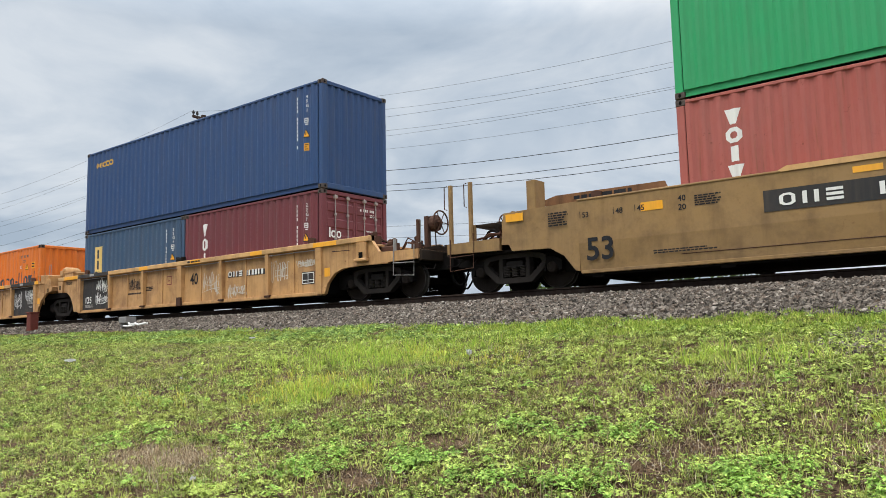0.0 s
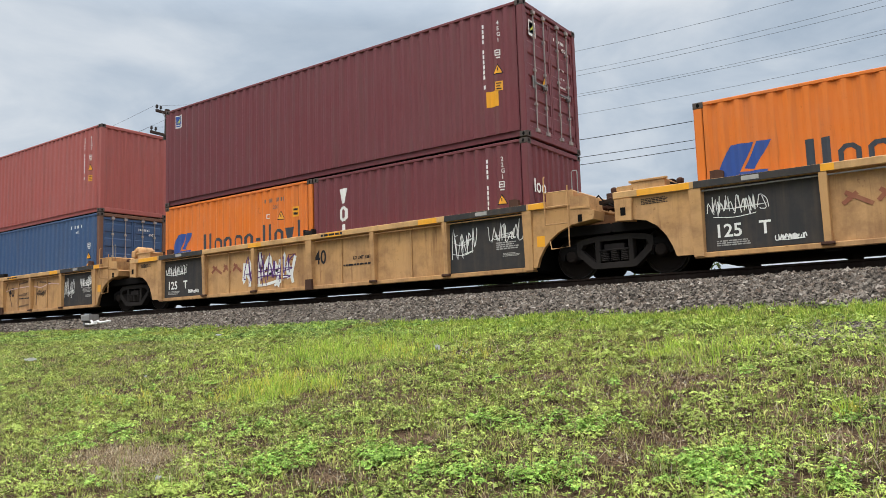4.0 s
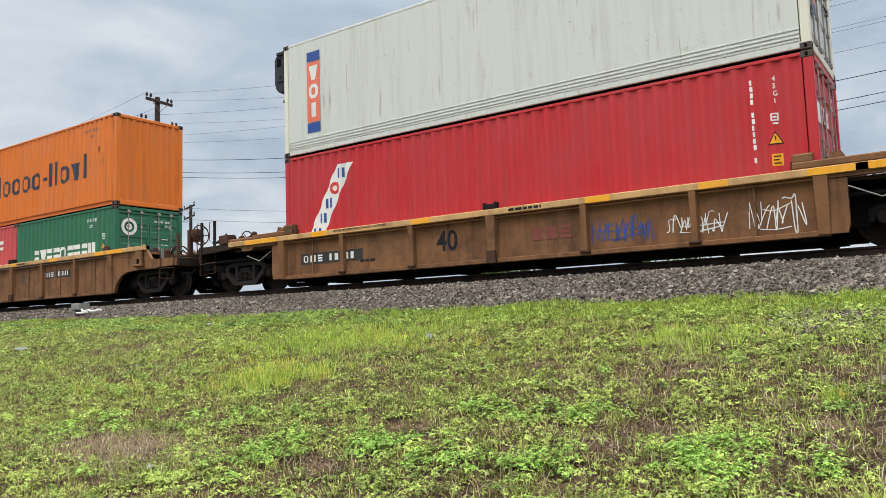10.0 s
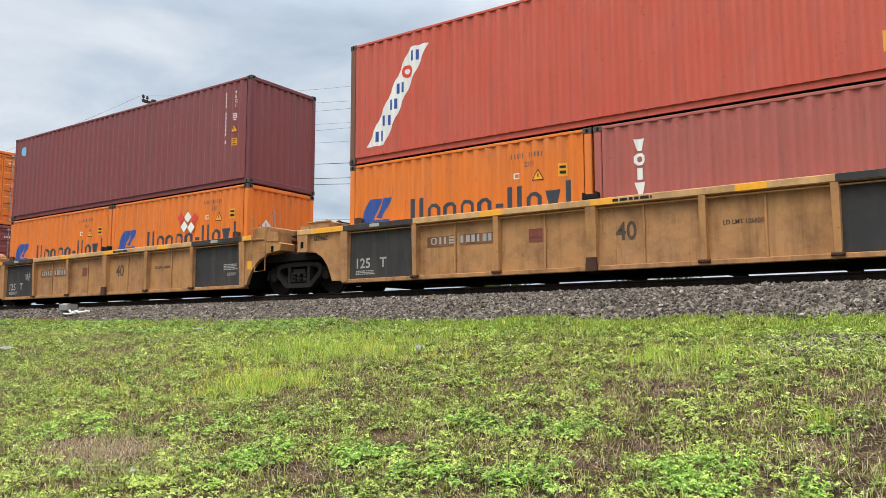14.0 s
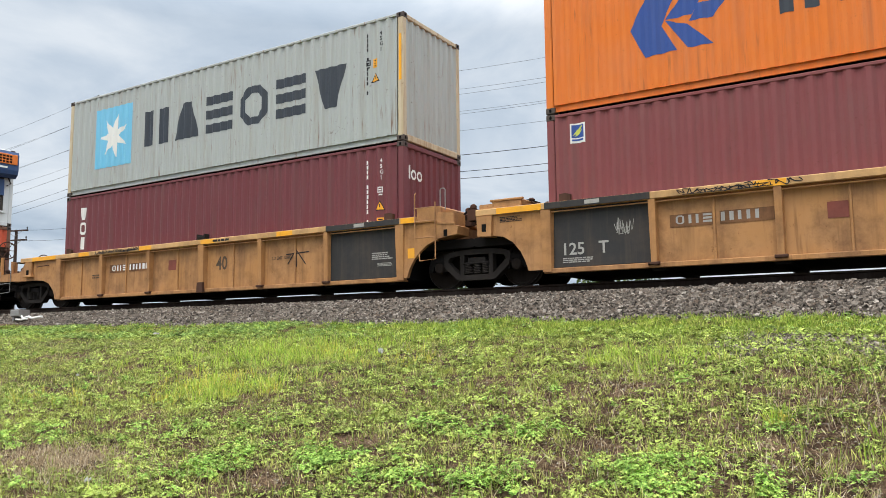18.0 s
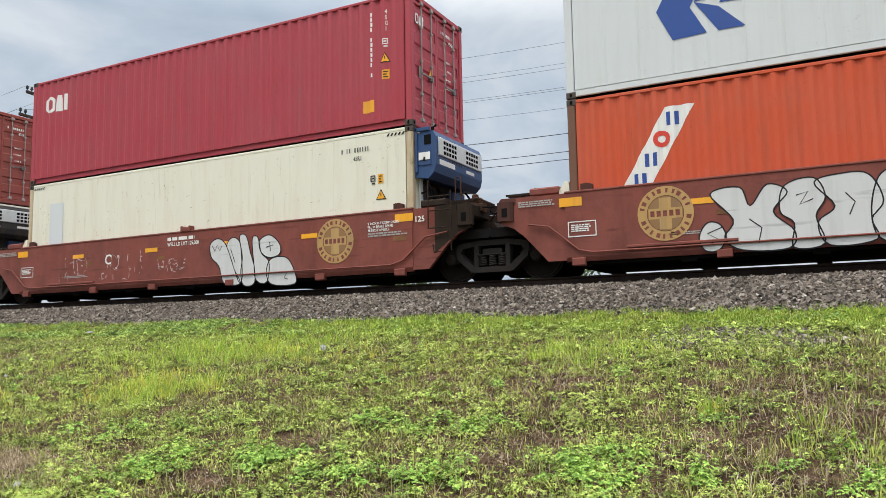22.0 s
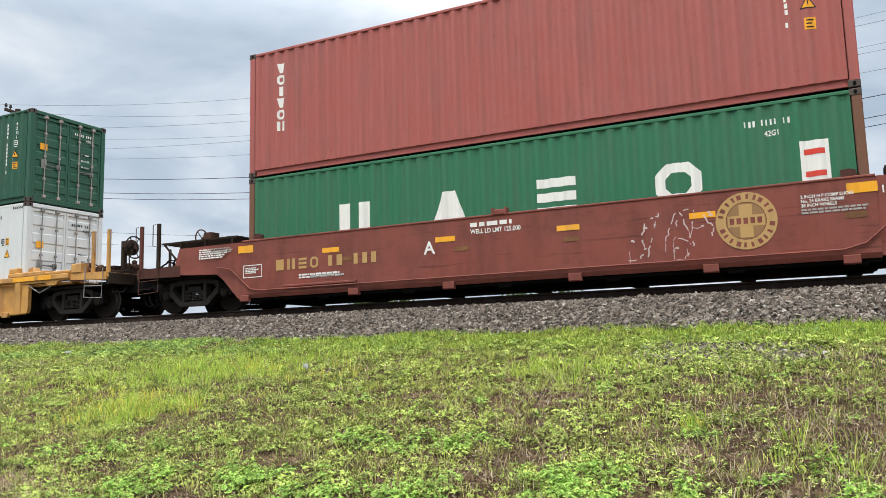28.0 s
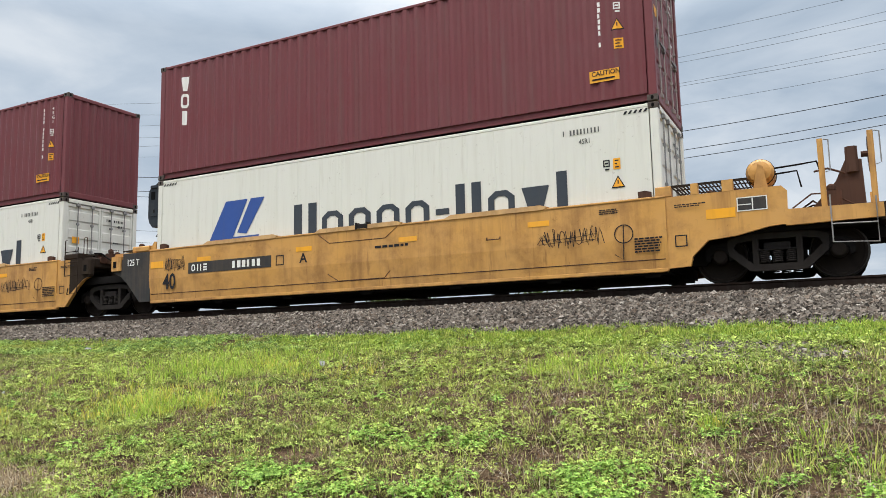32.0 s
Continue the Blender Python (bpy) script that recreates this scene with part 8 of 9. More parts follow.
        if i in (0, 4):
            decal("reporting_marks", block_word(2.28 if i == 0 else -3.92, 0.88, 0.15, "OIIE", 0.6, 0.3, fit=0.62) + bar_row(3.05 if i == 0 else -3.15, 0.88, 0.15, 6, rr, 0.6, 0.3), WHITE, t, d, lift=0.010)
        else:
            # old marks painted out in red-brown
            decal("painted_out_marks", [p for a, w in ((-3.84, 0.42), (-3.35, 0.3), (-2.95, 0.34)) for p in stroke([(a, 0.84), (a + w * 0.5, 1.0)], 0.07) + stroke([(a + w * 0.1, 1.02), (a + w, 0.80)], 0.07)], paint("brown_red_spray_paint", (0.26, 0.085, 0.045), 0.7, 0.1, 0.5, grime=(0.40, 0.22, 0.10)), t, d, lift=0.008)
        if i == 0:
            for tg in ((1.1, 0.42, 0.88, 0.70, 81), (2.25, 0.3, 0.85, 0.36, 82), (4.2, 0.62, 0.66, 0.55, 83), (5.16, 0.93, 0.7, 0.2, 85)):
                decal("graffiti", scribble(*tg, lw=0.02), SPRAY, t, d, lift=0.012, label="pale sprayed graffiti tag")
            decal("graffiti", scribble(-3.0, 0.82, 0.65, 0.34, 84), BLACKM, t, d, lift=0.008, label="black sprayed graffiti")
            decal("data_box", rect(5.36, 0.48, 0.48, 0.32), SLATE, t, d, lift=0.006)
            decal("data_lines", outline(5.38, 0.5, 0.44, 0.28, 0.018) + rect(5.59, 0.5, 0.018, 0.28) + rect(5.4, 0.58, 0.40, 0.015), WHITE, t, d, lift=0.009)
            decal("caution_label", rect(6.28, 0.62, 0.2, 0.22), YELLOWM, t, lambda u: -1.346, lift=0.006)
        elif i == 1:
            decal("graffiti", scribble(1.07, 0.86, 0.88, 0.4, 91, lw=0.024), SPRAY, t, d, lift=0.008, label="pale sprayed graffiti tag")
            sm = paint("smoky_brown_spray_paint", (0.15, 0.085, 0.042), 0.7, 0.1, 0.6, grime=(0.30, 0.16, 0.06))
            decal("graffiti", [p for ln in ([(2.4, 1.2), (2.4, 0.96), (2.62, 0.97)], [(2.68, 1.18), (2.92, 1.16), (2.72, 1.07), (2.92, 1.0), (2.68, 0.95)], [(3.2, 1.18), (3.0, 1.1), (3.05, 0.94), (3.2, 1.0), (3.04, 1.06)], [(3.36, 1.18), (3.38, 0.95)]) for p in stroke(ln, 0.035)], sm, t, d, lift=0.008, label="faded brown sprayed graffiti")
            decal("graffiti", scribble(-3.0, 1.03, 0.8, 0.22, 93), SPRAY, t, d, lift=0.008, label="pale sprayed graffiti tag")
            decal("graffiti", scribble(-2.7, 1.38, 1.7, 0.10, 171, 0.010) + scribble(1.0, 1.385, 0.8, 0.10, 172, 0.011), BLACKM, t, lambda u: -1.411, lift=0.007, label="thin black sprayed writing")
            decal("graffiti", scribble(-1.95, 1.08, 0.42, 0.14, 97), sm, t, d, lift=0.008, label="faded brown sprayed graffiti")
        elif i == 2:
            decal("graffiti", scribble(-2.5, 0.3, 1.9, 0.95, 94, lw=0.10), WHITE, t, d, lift=0.008, label="broad white sprayed graffiti")
            decal("graffiti", scribble(-2.45, 0.33, 1.8, 0.9, 95, lw=0.035), paint("violet_spray_paint", (0.10, 0.03, 0.16), 0.6, 0, 0.2), t, d, lift=0.010, label="violet sprayed graffiti")
        elif i == 3:
            sm = paint("smoky_brown_spray_paint", (0.15, 0.085, 0.042), 0.7, 0.1, 0.6, grime=(0.30, 0.16, 0.06))
            decal("graffiti", [p for ln in ([(-3.9, 1.25), (-3.0, 0.4)], [(-3.0, 1.2), (-3.8, 0.45)], [(-2.8, 0.4), (-2.3, 1.25), (-1.8, 0.4)], [(-2.6, 0.75), (-2.0, 0.75)], [(-1.5, 1.3), (-1.1, 0.5), (-0.5, 1.3)], [(-0.3, 0.4), (0.2, 1.25), (0.6, 0.4)], [(1.0, 0.35), (1.0, 1.2), (1.7, 1.25)], [(1.05, 0.8), (1.6, 0.8)], [(1.05, 0.4), (1.8, 0.45)], [(2.3, 0.4), (2.35, 1.2)], [(2.5, 1.2), (3.3, 1.1)]) for p in stroke(ln, 0.06)], sm, t, d, lift=0.008, label="dark brown sprayed graffiti")
            decal("graffiti", scribble(2.3, 0.7, 0.6, 0.26, 98, 0.018), BLACKM, t, d, lift=0.008, label="black sprayed graffiti")
            decal("graffiti", stroke(curve_through([(-3.5, 0.78), (-2.6, 0.9), (-1.5, 0.98), (-0.3, 0.95), (0.6, 1.05), (2.0, 1.08), (2.6, 1.0), (3.2, 1.1), (4.0, 1.02)], 4), 0.028), paint("pale_pink_spray_paint", (0.66, 0.46, 0.42), 0.6, 0, 0.3), t, d, lift=0.009, label="faded pink spray line")
        else:
            for tg in ((-5.85, 0.78, 0.55, 0.3, 99), (-5.05, 0.72, 0.75, 0.36, 100), (-4.85, 0.34, 0.42, 0.42, 101), (1.15, 0.92, 0.65, 0.2, 102), (2.1, 0.45, 1.0, 0.2, 103)):
                decal("graffiti", scribble(*tg, lw=0.019), SPRAY, t, d, lift=0.008, label="pale sprayed graffiti tag")
            sm = paint("smoky_grey_spray_paint", (0.20, 0.125, 0.075), 0.7, 0.1, 0.6, grime=(0.36, 0.20, 0.08))
            decal("graffiti", [p for ln in ([(-3.6, 1.15), (-3.5, 0.7), (-3.0, 0.28)], [(-3.0, 1.1), (-3.2, 0.6), (-3.55, 0.3)], [(-2.25, 0.42), (-1.95, 1.15), (-1.75, 1.2), (-1.45, 0.5)], [(-1.1, 1.1), (-1.05, 0.6), (-0.7, 0.42), (-0.3, 0.4)], [(-0.95, 0.95), (-0.6, 1.05), (-0.45, 0.7), (-0.2, 0.36)]) for p in stroke(curve_through(ln, 4), 0.10)], sm, t, d, lift=0.007, label="smoky brown sprayed graffiti")
            decal("graffiti", scribble(2.4, 0.8, 1.5, 0.24, 104, lw=0.02), paint("pale_pink_spray_paint", (0.66, 0.46, 0.42), 0.6, 0, 0.3), t, d, lift=0.008, label="pale pink sprayed graffiti")
    # loads of that car
    x = us[0]
    container("navy", x, ST, C["navy"], end="bulk", seed=11, marks=[("brand_lettering", block_word(-5.5, 2.28, 0.26, "ooooo", 0.85, 0.12), TEALM)] + id_marks(12.192, 2.896, 12), label="navy blue forty-foot container with yellow lettering")
    container("fb20", x - q, F0, C["steelblue"], 6.058, 2.591, "bulk", seed=13, marks=[("brand_panel", rect(-2.35, 0.2, 0.45, 1.9), CREAMM), ("brand_lettering", block_column(-2.27, 2.0, 0.28, 0.3, 5, 0.25, "IIHIO"), INKM, 0.007)] + id_marks(6.058, 2.591, 14, code="22G1"), posts=C["steelblue"], label="dull blue twenty-foot container with a cream lettering strip")
    t = tex(x + q, F0, 15, "doors", 6.058, 2.591)
    end_marks(t, 6.058, 2.591, block_word(-0.98, 1.35, 0.26, "Ioo", 0.7, 0.1), WHITE)
    hapag20(us[1] - q, F0, 17)
    hapag20(us[1] + q, F0, 18)
    x = us[2]
    florens(x, ST, 19, "doors", "maroon")
    hapag20(x - q, F0, 20)
    t = tex(x + q, F0, 21, "bulk", 6.058, 2.591)
    end_marks(t, 6.058, 2.591, block_word(-0.95, 1.5, 0.28, "Ioo", 0.75, 0.1), WHITE)
    x = us[3]
    triton40(x, HC, 22, "bulk")
    container("geblue", x, F0, C["deepblue"], end="doors", seed=23, marks=[("logo", hoop(-5.6, 2.27, 0.2, 0.3, 0.3) + rect(-5.36, 2.27, 0.17, 0.3), REDM), ("brand_lettering", block_word(-5.12, 2.2, 0.42, "ooooo", 0.8, 0.12, fit=1.46), WHITE)] + id_marks(12.192, 2.896, 24, down=False), posts=RUSTPOST, label="blue forty-foot container with white lettering and rusty posts")
    x = us[4]
    t = container("caitop", x, HC, C["cairose"], end="doors", seed=25, marks=[("brand_lettering", block_word(-5.65, 2.0, 0.42, "OTI", 0.7, 0.05, fit=0.85), WHITE)] + id_marks(12.192, 2.896, 26), label="rose-red forty-foot container with white lettering")
    end_marks(t, 12.192, 2.896, block_word(-1.0, 2.2, 0.24, "OTI", 0.65, 0.05), WHITE)
    container("dm40", x, F0, C["darkmaroon"], end="doors", seed=27, marks=id_marks(12.192, 2.896, 28, down=False), label="dark maroon forty-foot container")

    # -- single sooty gold car
    rr = random.Random(3)
    x = -102.33
    t = well_car(x, "low", "coupler", "coupler", "sooty brown-gold single well car with ribbed sides", 101, GOLD_DARK, top=1.26, brake=False,
                 numbers=[("size_number", letters("40", -1.42, 0.52, 0.42, 0.9), BLACKM), ("number_plate", rect(-5.5, 0.5, 2.0, 0.26), SLATE), ("load_limit", text_block(-3.6, 0.45, 0.6, 1, 0.05, rr), BLACKM),
                          ("brand_lettering", block_word(0.9, 0.55, 0.25, "BBE", 0.9, 0.3), BROWN)], strips=[-5.0, -2.0, 2.1, 4.2, 6.6])
    decal("weight_lettering", letters("52900 LBS. MAX GROSS WEIGHT FOR 20 FT. CONTAINERS", -4.3, 1.195, 0.045, 0.95), BLACKM, t, lambda u: -1.412, lift=0.004)
    decal("reporting_marks", block_word(-5.4, 0.55, 0.16, "OIIE", 0.6, 0.3, fit=0.62) + bar_row(-4.55, 0.55, 0.16, 5, rr, 0.7, 0.35), WHITE, t, lambda u: -1.276, lift=0.01)
    decal("graffiti", scribble(3.6, 0.35, 1.0, 0.45, 111) + scribble(5.0, 0.3, 0.8, 0.6, 112, 0.02), WHITE, t, lambda u: -1.276, lift=0.008, label="white sprayed graffiti")
    decal("graffiti", scribble(2.2, 0.35, 1.1, 0.5, 113), BLUEM, t, lambda u: -1.276, lift=0.008, label="blue sprayed graffiti")
    t = container("tal", x, HC, C["palegrey"], end="doors", reefer=True, seed=29, marks=[("brand_panel", rect(-5.27, 2.3, 0.44, 0.24) + rect(-5.27, 0.5, 0.44, 0.24), BLUEM), ("brand_strip", rect(-5.27, 0.76, 0.44, 1.52), CORALM), ("brand_lettering", block_column(-5.2, 2.18, 0.3, 0.36, 3, 0.3, "TOI"), WHITE, 0.007)] + id_marks(12.192, 2.896, 30, True, "45R1", False), posts=C["cream"], label="pale grey refrigerated container with an orange and blue strip")
    end_marks(t, 12.192, 2.896, rect(-0.72, 2.35, 0.34, 0.2) + rect(-0.72, 0.75, 0.34, 0.22), BLUEM, "brand_panel")
    end_marks(t, 12.192, 2.896, rect(-0.72, 0.97, 0.34, 1.38), CORALM, "brand_strip")
    b, bl, dt = band_logo(-5.58, 0.36, 2.15, 1.24, 0.5)
    t = container("redcai", x, F0, C["red"], end="doors", seed=31, marks=[("logo_band", b, WHITE), ("logo_print", bl, BLUEM, 0.008), ("logo_ring", dt, REDM, 0.008)] + id_marks(12.192, 2.896, 32), label="bright red forty-foot container with a slanting white logo band")
    end_marks(t, 12.192, 2.896, rect(-1.0, 1.75, 0.42, 0.34), WHITE, "label_plate")
    end_marks(t, 12.192, 2.896, block_word(-0.45, 1.8, 0.3, "OTI", 0.65, 0.05), WHITE)

    # -- second five-unit gold car
    vs = [-122.00, -137.49, -153.15, -168.67, -184.20]
    worn = paint("worn_black_print", (0.075, 0.05, 0.032), 0.65, 0.1, 0.5, grime=(0.22, 0.12, 0.05))
    for i, x in enumerate(vs):
        rt = "coupler" if i == 0 else "joint"
        lt = "coupler" if i == 4 else "joint"
        rc = ((vs[i] - vs[i + 1]) / 2 - 6.12 if i < 4 else 1.7, (vs[i - 1] - vs[i]) / 2 - 6.12 if i else 1.7)
        rr = random.Random(120 + i)
        num = [("size_number", letters("40", 0.45, 0.72, 0.32, 0.85), worn), ("number_plate", rect(-3.8 if i else 1.95, 0.85, 0.75, 0.22) + rect(-2.97 if i else 2.78, 0.85, 0.9, 0.22), GOLD_DARK if i else SLATE),
               ("load_limit", letters("LD LMT 126800", 2.35 if i else -4.0, 0.85, 0.075, 0.9) + text_block(-4.6, 0.8, 0.5, 2, 0.04, rr), worn), ("inspection_plate", rect(-1.35, 0.8, 0.3, 0.26), BROWN)]
        t = well_car(x, "ribbed", rt, lt, "dirty gold ribbed well car with dark end panels", 130 + i, GOLD_DARK if i == 0 else GOLD_V, numbers=num, strips=[-5.1, -2.4, 0.0, 2.6, 5.3], reach=rc)
        decal("reporting_marks", block_word(-3.7 if i else 2.05, 0.9, 0.15, "OIIE", 0.6, 0.3, fit=0.6) + bar_row(-2.95 if i else 2.8, 0.9, 0.15, 6, rr, 0.6, 0.3), FADEDW if i not in (0, 4) else WHITE, t, lambda u: -1.276, lift=0.008)
        if lt == "joint":
            dark_panel(t, -6.05, -4.15, 1.5, 140 + i, True, [(1.25, 0.8, 0.35, 0.28, 150 + i)] if i in (2, 3) else ())
        if rt == "joint":
            dark_panel(t, 4.15, 6.05, 1.5, 145 + i, False, [(0.3, 0.6, 0.5, 0.5, 156)] if i == 3 else ())
        if i in (3, 4):
            decal("graffiti", scribble(-3.6 if i == 3 else -4.3, 1.385, 1.9, 0.10, 160 + i, 0.018), BLACKM, t, lambda u: -1.411, lift=0.006, label="thin black sprayed writing")
        if i == 4:
            decal("graffiti", stroke([(2.85, 0.72), (3.1, 1.05), (3.4, 0.7)], 0.03) + stroke([(2.8, 0.95), (3.5, 0.98)], 0.025) + stroke([(3.12, 0.65), (3.1, 1.1)], 0.025), BLACKM, t, lambda u: -1.276, lift=0.008, label="black sprayed star")
    x = vs[0]
    hapag40(x, ST, 33, "bulk")
    container("hs20", x - q, F0, C["cairose"], 6.058, 2.591, "bulk", seed=34, marks=[("brand_lettering", block_word(-2.4, 1.06, 0.42, "HToHOOI", 0.7, 0.2, k=0.16, fit=2.4) + block_word(1.0, 1.06, 0.42, "OIo", 0.7, 0.2, k=0.16), WHITE), ("logo", [[(0.1, 1.45), (0.9, 1.35), (0.95, 1.2), (0.3, 1.25)], [(0.1, 1.45), (0.5, 1.2), (0.4, 0.98), (0.2, 1.1)]], WHITE), ("small_label", rect(1.4, 1.95, 0.7, 0.12) + rect(1.6, 1.75, 0.5, 0.1), WHITE)], label="red twenty-foot container with white lettering and a white swoosh")
    t = container("eg20", x + q, F0, C["green"], 6.058, 2.591, "doors", seed=35, marks=[("brand_lettering", block_word(-1.85, 0.93, 0.6, "EVEEOEEEH", 0.62, 0.1, fit=3.75), WHITE)] + id_marks(6.058, 2.591, 36, code="22G1", down=False), label="green twenty-foot container with white block lettering")
    end_marks(t, 6.058, 2.591, annulus(-0.72, 1.95, 0.17, 0.27) + ellipse(-0.72, 1.95, 0.1, 0.1), WHITE, "round_label")
    x = vs[1]
    b, bl, dt = band_logo(-5.58, 0.36, 2.15, 1.24, 0.5)
    container("turk", x, ST, C["turkred"], end="bulk", seed=37, marks=[("logo_band", b, WHITE), ("logo_print", bl, BLUEM, 0.008), ("logo_ring", dt, REDM, 0.008), ("caution_label", rect(4.85, 0.42, 0.36, 0.34), YELLOWM)] + id_marks(12.192, 2.896, 38), posts=RUSTPOST, label="faded orange-red forty-foot container with a slanting white logo band")
    hapag20(x - q, F0, 39)
    triton40(x + q, F0, 40, "bulk", "dustyred", 6.058, 2.591)
    x = vs[2]
    container("mar3", x, ST, C["rosemaroon"], end="bulk", seed=41, marks=[("logo", ellipse(-5.5, 2.4, 0.16, 0.16), SKYM)] + id_marks(12.192, 2.896, 42), posts=C["maroon"], label="dark maroon forty-foot container with a small round blue logo")
    hapag20(x - q, F0, 43)
    t = hapag20(x + q, F0, 44)
    for u, zz, mm in ((-0.55, 1.55, WHITE), (-0.75, 1.35, WHITE), (-0.35, 1.35, WHITE), (-0.55, 1.38, REDM)):
        end_marks(t, 6.058, 2.591, [[(u, zz - 0.16), (u + 0.16, zz), (u, zz + 0.16), (u - 0.16, zz)]], mm, "hazard_placard")
    decal("hazard_placard", [[(u, zz - 0.16), (u + 0.16, zz), (u, zz + 0.16), (u - 0.16, zz)] for u, zz in ((0.6, 1.9), (0.45, 1.65), (0.75, 1.6))], WHITE, t, lambda u: -1.219 + 0.008, lift=0.01)
    decal("hazard_placard", [[(u, zz - 0.16), (u + 0.16, zz), (u, zz + 0.16), (u - 0.16, zz)] for u, zz in ((0.9, 1.85), (0.3, 1.9))], REDM, t, lambda u: -1.219 + 0.008, lift=0.012)
    x = vs[3]
    hapag40(x, HC, 45, "doors")
    florens(x, F0, 46, "doors", "rosemaroon", False)
    x = vs[4]
    t = container("maersk", x, HC, C["grey"], end="bulk", seed=47, posts=CREAMPOST, marks=[("logo_square", rect(-4.81, 0.68, 1.65, 1.75), SKYM), ("logo_star", star_logo(-4.81, 0.73, 1.65), WHITE, 0.008), ("brand_lettering", block_word(-2.6, 1.05, 0.98, "HTEOEV", 0.95, 0.28, k=0.2, fit=7.1), INKM)] + id_marks(12.192, 2.896, 48, True), label="rust-streaked light grey forty-foot container with a pale blue star logo")
    decal("height_strip", rect(5.98, 1.35, 0.07, 1.05), YELLOWM, t, lambda u: -1.217)
    t = tex(x, F0, 49, "bulk")
    end_marks(t, 12.192, 2.896, block_word(-1.0, 2.1, 0.3, "Ioo", 0.75, 0.1), WHITE)

    # -- five-unit brown car
    bs = [-203.76, -219.23, -234.69, -250.37, -265.81]
    names = "BCDEA"
    for i, x in enumerate(bs):
        rt = "coupler" if i == 0 else "joint"
        lt = "coupler" if i == 4 else "joint"
        rc = ((bs[i] - bs[i + 1]) / 2 - 6.15 if i < 4 else 1.7, (bs[i - 1] - bs[i]) / 2 - 6.15 if i else 1.7)
        rr = random.Random(220 + i)
        lx = {0: 1.72, 1: -2.78, 2: -2.8, 3: -2.85, 4: -1.6}[i]
        num = [("unit_letter", letters(names[i], lx, 0.85, 0.24), WHITE),
               ("load_limit", letters("WELL LD LMT 125,000", -0.6, 1.16, 0.085, 0.85) + text_block(-0.6, 1.29, 1.1, 1, 0.08, rr), WHITE),
               ("brake_lettering", letters("2 INCH H P COMP SHOES", 5.1, 1.22, 0.05, 0.9) + letters("No. 24 BRAKE BEAMS", 5.1, 1.15, 0.05, 0.9) + letters("38 INCH WHEELS", 5.1, 1.08, 0.05, 0.9), WHITE),
               ("small_print", text_block(5.1, 1.02, 0.95, 2, 0.03, rr) + text_block(-7.05, 1.36, 0.75, 3, 0.024, rr) + text_block(-4.3, 0.6, 0.9, 2, 0.02, rr), FADEDW),
               ("inspection_box", outline(-6.1, 0.66, 0.52, 0.28, 0.018) + text_block(-6.04, 0.86, 0.38, 4, 0.022, rr), WHITE),
               ("tare_lettering", letters("125", 6.2, 1.2, 0.11) if i else text_block(6.6, 1.38, 0.8, 3, 0.03, rr), WHITE)]
        t = well_car(x, "brown", rt, lt, "brown smooth-sided well car with a round gold railway logo", 230 + i, BROWN, half=6.15, numbers=num, top=1.47,
                     strips=[(-6.25, 1.26), (-4.0, 1.06), (-1.35, 1.06), (1.1, 1.06), (3.4, 1.06), (5.75, 1.27)], reach=rc)
        decal("faded_strip", [p for a in (-3.55, -0.95, 1.2) for p in rect(a, 0.86, 0.3, 0.08)] + rect(5.7, 0.85, 0.3, 0.1), GOLD_DARK, t, lambda u: -1.372, lift=0.005)
        gm = paint("faded_gold_logo_paint", (0.46, 0.28, 0.10), 0.6, 0.1, 0.5)
        cx = 4.28
        cz = 0.95
        if i == 0:
            cx = -4.38
        d = lambda u: -1.372
        decal("round_logo", annulus(cx, cz, 0.31, 0.47), gm, t, d, lift=0.006, label="round gold railway logo")
        decal("round_logo_field", ellipse(cx, cz, 0.30, 0.30), paint("brown_gold_logo_paint", (0.27, 0.145, 0.062), 0.6, 0.1, 0.4), t, d, lift=0.005)
        decal("round_logo_cross", rect(cx - 0.10, cz - 0.27, 0.20, 0.54) + rect(cx - 0.28, cz - 0.09, 0.179, 0.18) + rect(cx + 0.101, cz - 0.09, 0.179, 0.18), gm, t, d, lift=0.007)
        pr = lambda r0, a: (cx + r0 * math.cos(a), cz + r0 * math.sin(a))
        decal("round_logo_print", [[pr(0.355, a), pr(0.435, a), pr(0.435, a + w2), pr(0.355, a + w2)] for a, w2 in [(2 * math.pi * k / 22, 0.10 + 0.07 * (k % 3 == 0)) for k in range(22)] if abs(math.sin(a)) > 0.16] + [p for k in range(5) for p in rect(cx - 0.25 + 0.105 * k, cz - 0.05, 0.07, 0.1)], BROWN, t, d, lift=0.009)
        if i == 0:
            decal("reporting_marks", block_word(2.47, 0.79, 0.23, "BHEO", 0.7, 0.2, fit=1.0) + bar_row(3.75, 0.80, 0.22, 6, rr, 0.6, 0.35), WHITE, t, d, lift=0.007)
        if i == 4:
            decal("reporting_marks", block_word(-5.2, 0.77, 0.23, "BHEO", 0.75, 0.35, fit=1.1) + bar_row(-3.85, 0.78, 0.22, 6, rr, 0.6, 0.35), gm, t, d, lift=0.007)
        if i == 0:
            decal("data_box", outline(7.15, 1.0, 0.5, 0.32, 0.03) + rect(7.38, 1.02, 0.03, 0.28) + text_block(7.0, 0.97, 0.5, 2, 0.03, rr), WHITE, t, lambda u: -1.345, lift=0.006)
        if i == 4:
            decal("small_print", text_block(-7.4, 1.36, 0.9, 5, 0.03, rr) + text_block(-4.6, 0.62, 1.3, 2, 0.035, rr), WHITE, t, lambda u: -1.372, lift=0.006)
